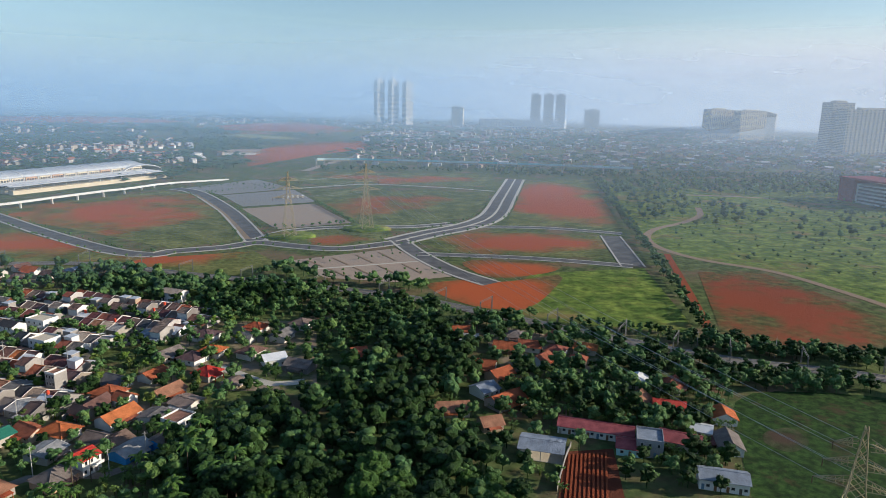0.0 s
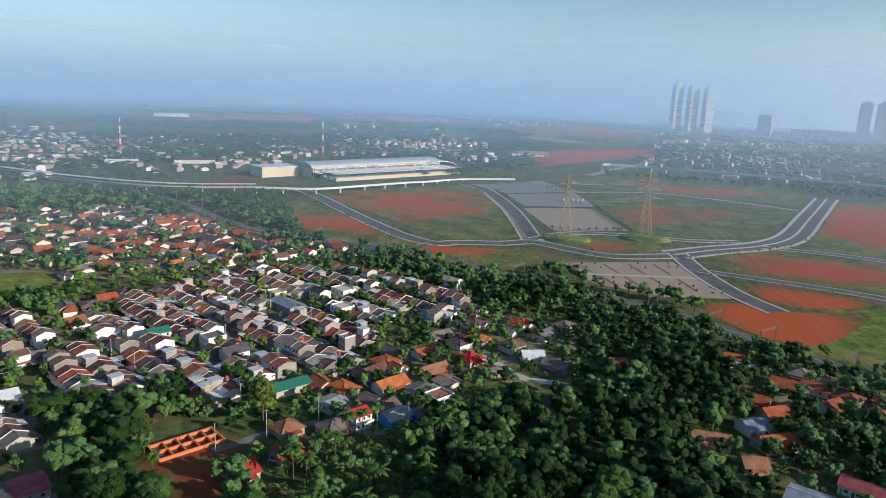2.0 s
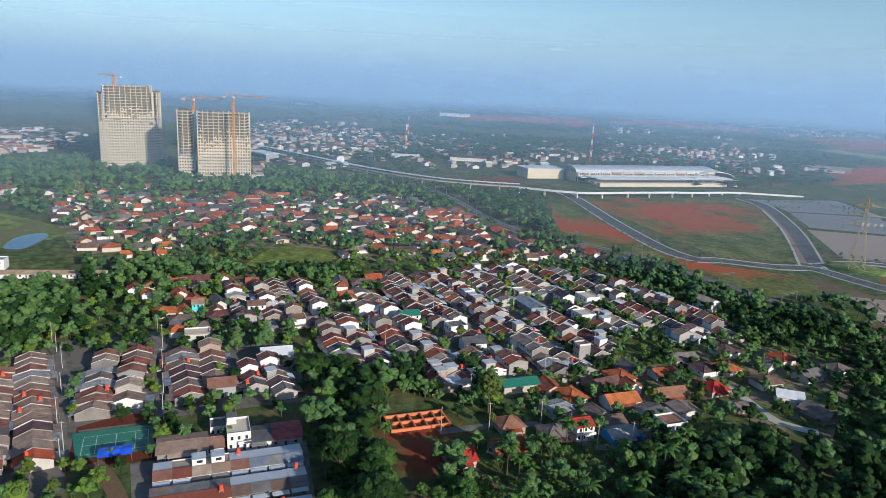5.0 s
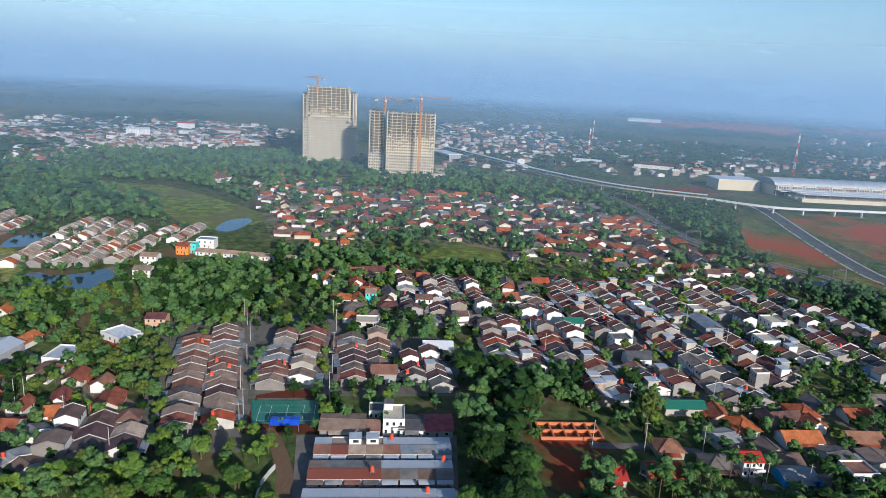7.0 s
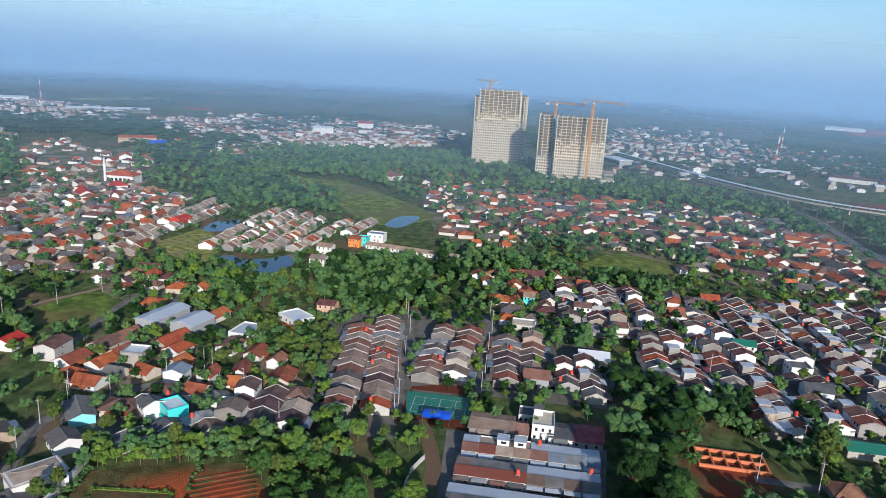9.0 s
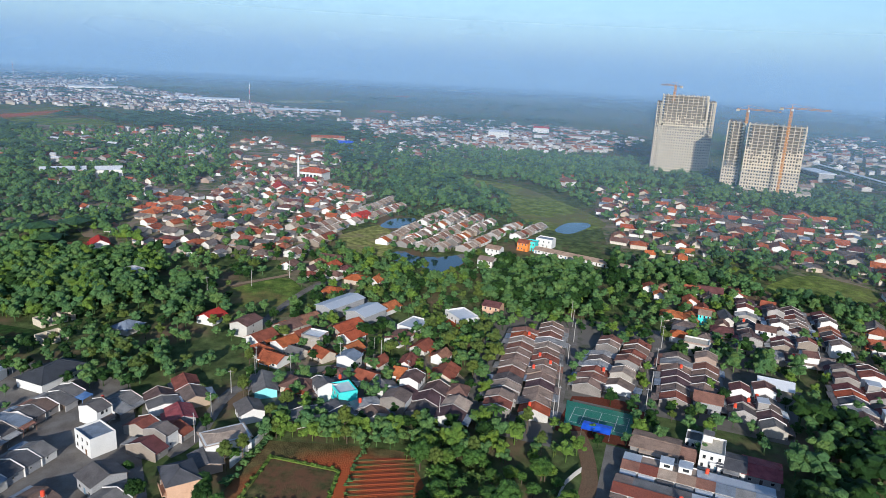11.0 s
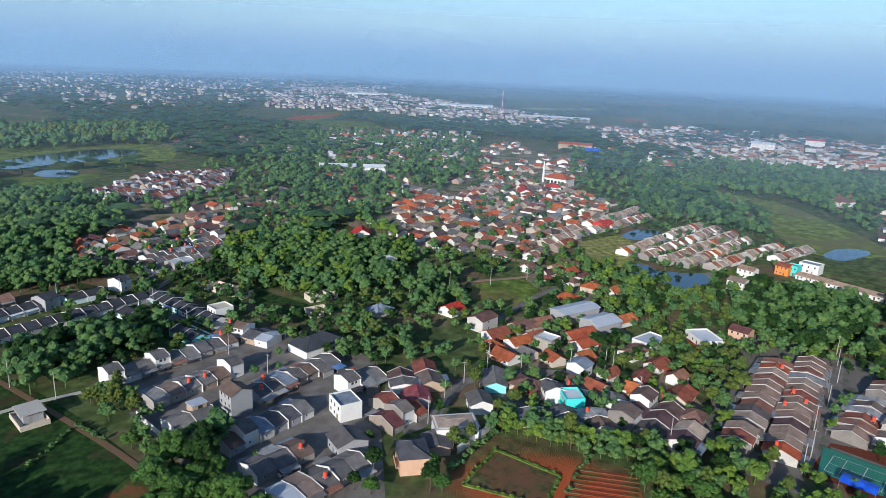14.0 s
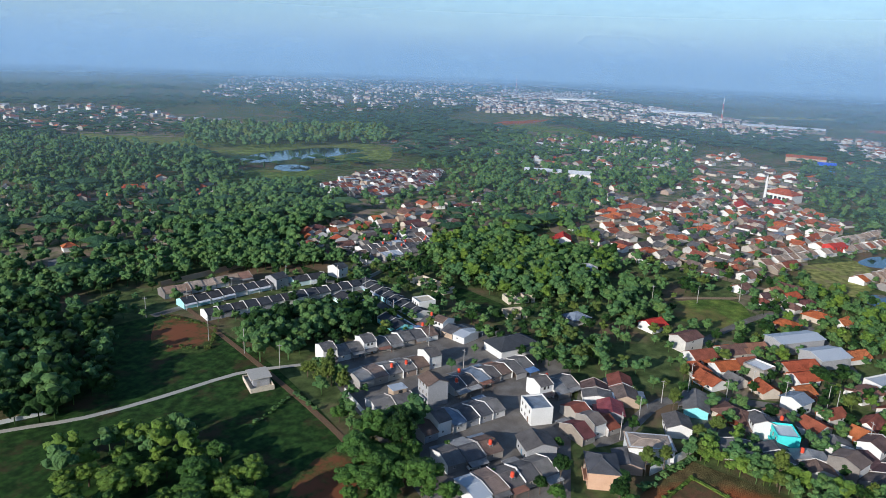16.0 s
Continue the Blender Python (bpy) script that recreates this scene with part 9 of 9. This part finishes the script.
# utility poles
pole = None
r = random.Random(9)
for line in ([(-316.1, 81.0), (-285.5, 76.2), (-234.6, 62.0), (-204.6, 54.7)], [(-301.3, 122.5), (-259.3, 107.7), (-217.6, 91.3)], [(-251.6, -9.3), (-235.7, -44.1), (-218.3, -62.8), (-185.1, -64.9)], [(-147.8, 161.7), (-129.7, 193.9), (-106.4, 196.7), (-92.6, 213.9)], [(-140.4, -275.6), (-185.8, -273.6), (-234.3, -249.6), (-216.9, -193.2), (-190.2, -131.0)],
             [(-244.3, 202.3), (-198.4, 189.2), (-161.9, 191.7)], [(-244.8, 247.2), (-174.0, 227.5), (-149.2, 236.6)], [(-143.7, -232.5), (-144.8, -189.3)], [(-324.4, -105.6), (-361.3, -71.7)], [(-226.6, 290.9), (-163.0, 275.8)], [(93.3, 336.1), (158.4, 312.4)], [(-239.0, -58.7), (-256.7, -14.6), (-206.3, 15.0)]):
    for x, y in smooth_line(line, 32):
        m = ground_at(x + r.uniform(-1, 1) + 2.4, y + r.uniform(-1, 1), r.uniform(0, 180), 1, 1, r.uniform(0.9, 1.15))
        if pole is None:
            pole = thing("utility_pole", "pale concrete utility pole with crossarm", "pole", "utility poles", at=m)
            part("shaft", Geo().tube((0, 0, 0), (0, 0, 9), 0.16, 0.10, 6), M["pole"], pole)
            part("crossarm", Geo().box(-0.9, 0.9, -0.06, 0.06, 8.4, 8.52), M["steel"], pole)
        else:
            copy_thing(pole, m)

# ---------------------------------------------------------------- places with a look of their own
court = flat("sports_court", [(-223.9, 63.2), (-214.5, 86.4), (-197.2, 80.7), (-206.1, 59.1)], 0.3, "roof_green", "green painted sports court with white lines", "sports court")
cx, cy, cdeg = -209.5, 72.5, 68.0
for u0, u1, v0, v1 in ((-10, 10, -6, -5.85), (-10, 10, 5.85, 6), (-10, -9.85, -6, 6), (9.85, 10, -6, 6), (-0.1, 0.1, -6, 6), (-6, -5.85, -6, 6), (5.85, 6, -6, 6), (-10, 10, -0.08, 0.08)):
    c, s = math.cos(radians(cdeg)), math.sin(radians(cdeg))
    pts = [(cx + u * c - v * s, cy + u * s + v * c) for u, v in ((u0, v0), (u1, v0), (u1, v1), (u0, v1))]
    flat("court_line", pts, 0.33, "white", "white court marking", "court line")
tent = thing("marquee", "bright blue marquee roof on thin posts", "marquee", at=ground_at(-199.6, 69.2, 68))
part("roof", Geo().slab([(-5, -3.2, 2.7), (5, -3.2, 2.7), (5, 0, 3.3), (-5, 0, 3.3)], 0.06).slab([(-5, 0, 3.3), (5, 0, 3.3), (5, 3.2, 2.7), (-5, 3.2, 2.7)], 0.06), M["roof_blue"], tent)
for x in (-4.8, 0, 4.8):
    for y in (-3.0, 3.0):
        part("post", Geo().tube((x, y, 0), (x, y, 2.7), 0.05, n=5), M["steel"], tent)
# brick foundation
found = thing("brick_foundation", "orange brick foundation walls of a new house on red earth", "foundation", at=ground_at(-157, 160, 66))
for k, x in enumerate((-11, -6.5, -2, 2.5, 7, 11)):
    part("brick_wall", Geo().box(x - 0.3, x + 0.3, -4, 6, 0, 1.2), M["brick"], found)
for y in (-4.3, 1.0, 6.3):
    part("brick_wall", Geo().box(-11.3, 11.3, y - 0.3, y + 0.3, 0, 1.25), M["brick"], found)
flat("field", rect(-152, 158, 66, 34, 26), 0.1, "soil_dark", "red earth around the new foundation", "field", soft=True)
# unfinished concrete houses
def shell_house(x, y, deg, units, label):
    t = thing("unfinished_house", label, "building", "unfinished houses", at=ground_at(x, y, deg))
    w = units * 5.0
    part("back_wall", Geo().box(-w / 2, w / 2, 3.8, 4.0, 0, 3.2), M["concrete"], t)
    for k in range(units + 1):
        part("cross_wall", Geo().box(-w / 2 + k * 5 - 0.1, -w / 2 + k * 5 + 0.1, -4, 3.8, 0, 3.2), M["concrete"], t)
    for k in range(units):
        part("front_wall", Geo().box(-w / 2 + k * 5 + 0.1, -w / 2 + k * 5 + 1.6, -4, -3.8, 0, 2.8).box(-w / 2 + k * 5 + 3.0, -w / 2 + k * 5 + 4.9, -4, -3.8, 0, 1.1), M["concrete"], t)


shell_house(-263.4, -209, 81, 6, "row of roofless grey concrete house shells")
shell_house(-277, -161, 147, 3, "roofless pale concrete house shells")
shell_house(-256.3, -150.8, 147, 2, "small roofless concrete house shell")
# mosque
mosque = thing("mosque", "white mosque with arcade and slim minaret", "mosque", at=ground_at(-700, -122, 71))
part("hall", Geo().box(-14, 14, -9, 9, 0, 8), M["white"], mosque)
part("roof", hip_roof(28, 18, 8, 4, 0.8), M["roof_orange"], mosque)
part("minaret", Geo().tube((-12, -11, 0), (-12, -11, 17), 1.4, 1.1, 8).tube((-12, -11, 17), (-12, -11, 18), 1.9, 1.9, 8).tube((-12, -11, 18), (-12, -11, 22), 1.0, 0.8, 8).tube((-12, -11, 22), (-12, -11, 25), 0.9, 0.05, 8), M["white"], mosque)
for k in range(6):
    part("arch_opening", Geo().box(-12 + k * 4.2, -9.4 + k * 4.2, -9.3, -9, 1, 5.5), M["glass"], mosque)
red_house = block_house("roof_red", "bright red two-storey building with gable roof", 14, 9, 2, pitched="roof_red", balcony=False, name="red_house")
red_house.matrix_world = ground_at(-515.0, -50.2, 150)


# boundary walls
def garden_wall(pts, h, mat, label):
    ln = smooth_line(pts, 12)
    setting("boundary_wall", ribbon(ln, -0.1, 0.1, 0, h), M[mat], label, "wall")


garden_wall([(-158.5, 48.8), (-168.6, 53.2), (-175.9, 59.4)], 1.8, "wall", "pale garden wall along the earth street")
garden_wall([(-139.6, 233.2), (-134.8, 244.3), (-128.6, 249.7)], 2.2, "wall", "pale plastered boundary wall")
garden_wall([(-145.7, 231.6), (-139.8, 244.9), (-136.5, 256.3)], 2.2, "wall", "long pale boundary wall")
garden_wall([(-168.7, -48.6), (-184.0, -44.0), (-197.3, -41.6)], 3.0, "wall", "high pale wall behind the white house")
garden_wall([(-145.9, -155.8), (-139.4, -141.0), (-133.5, -125.0)], 2.0, "white", "white estate boundary wall")
garden_wall([(-165.6, -310.5), (-183.3, -309.7), (-220.1, -309.5)], 3.0, "wall", "high bare block wall behind the terrace")
garden_wall([(-56.5, -223.2), (-71.8, -218.0)], 1.6, "white", "white roadside wall")
garden_wall([(-221.3, -236.2), (-279.9, -248.4)], 2.0, "wall", "estate wall")
garden_wall([(37.3, 193.5), (43.2, 212.6), (46.9, 222.5)], 2.0, "wall", "wall beside the ploughed garden")
# planting strips of the car park
c0, c1, c2, c3 = (np.array(p) for p in [(-110.9, 486.2), (-38.9, 535.3), (2.7, 457.0), (-73.2, 444.5)])
for i in range(4):
    for j in range(2):
        u = (i + 0.6) / 4.4
        a, b = c0 + (c1 - c0) * u, c3 + (c2 - c3) * u
        p, q = a + (b - a) * (0.04 + 0.5 * j), a + (b - a) * (0.42 + 0.5 * j)
        setting("planting_strip", ribbon([p, q], -0.8, 0.8, 0.1, 0.4), M["dirt"], "narrow earth planting strip in the car park", "planting strip")
    setting("kerb_line", ribbon([c0 + (c3 - c0) * 0.5, c1 + (c2 - c1) * 0.5], -1.0, 1.0, 0.1, 0.38), M["kerb"], "pale kerb line across the car park", "kerb") if i == 0 else None
# bus shelters in the yard
bus = None
for k in range(5):
    m = ground_at(-188 + k * 5.0, 794 + k * 3.1, 100)
    if bus is None:
        bus = thing("minibus", "white minibus parked in the bus yard", "bus", "parked minibuses", at=m)
        part("body", Geo().prism([(-1.2, 0.5), (1.2, 0.5), (1.2, 2.6), (1.0, 2.9), (-1.0, 2.9), (-1.2, 2.6)], -4.5, 4.5), M["white"], bus)
        part("windows", Geo().box(-4.2, 4.0, -1.24, 1.24, 1.5, 2.3), M["glass"], bus)
        for x in (-3, 3):
            for y in (-1.1, 1.1):
                part("wheel", Geo().tube((x, y - 0.12, 0.5), (x, y + 0.12, 0.5), 0.5, n=10), M["dark_open"], bus)
    else:
        copy_thing(bus, m)
# parked cars
car = None
for x, y, deg in ((-121.7, 180.6, 40), (-306.0, 45.5, 70), (-256.2, 106.7, 70), (-136.8, -91.5, 150), (-258.9, 107.7, 70), (-125.1, 165.6, 20), (-240.9, -12.4, 20)):
    m = ground_at(x, y, deg, z=0.14)
    if car is None:
        car = thing("parked_car", "pale compact car parked in the lane", "car", "parked cars", at=m)
        part("body", Geo().prism([(-0.85, 0.3), (0.85, 0.3), (0.85, 0.85), (0.7, 0.95), (-0.7, 0.95), (-0.85, 0.85)], -2.0, 2.0), M["wall"], car)
        part("cabin", Geo().prism([(-0.78, 0.95), (0.78, 0.95), (0.62, 1.5), (-0.62, 1.5)], -1.4, 1.1), M["glass"], car)
        for a in (-1.3, 1.3):
            for b in (-0.8, 0.8):
                part("wheel", Geo().tube((a, b - 0.1, 0.3), (a, b + 0.1, 0.3), 0.3, n=10), M["dark_open"], car)
    else:
        copy_thing(car, m)


# ---------------------------------------------------------------- mist over the plain
for radius, amount, top, fade in ((440, 0.10, 130, 200), (720, 0.12, 130, 240), (1100, 0.14, 135, 290), (1600, 0.19, 140, 330), (2300, 0.29, 145, 1150), (3100, 0.56, 150, 800), (4000, 0.95, 110, 395)):
    # a shallow funnel: it rises outward less steeply than the sun's rays, so that no part shades another
    g = Geo()
    for k in range(192):
        w = 2 * math.pi * k / 192
        c, s, far = math.cos(w), math.sin(w), radius + (fade + 6) / 0.285
        g.v += [(radius * c, radius * s, -1.0), (far * c, far * s, fade + 5)]
    g.f = [(2 * k, 2 * ((k + 1) % 192), 2 * ((k + 1) % 192) + 1, 2 * k + 1) for k in range(192)]
    setting("backdrop_mist", g, haze_mat("mist_%d" % radius, amount, top, fade, (0.54, 0.74, 0.88) if radius < 900 else (0.50, 0.76, 1.0), (0.92, 0.97, 1.0) if radius > 2000 else (0.66, 0.80, 0.92), radius, 0.0 if radius > 2500 else 0.2), "pale blue morning mist over the plain", "mist", smooth=True)
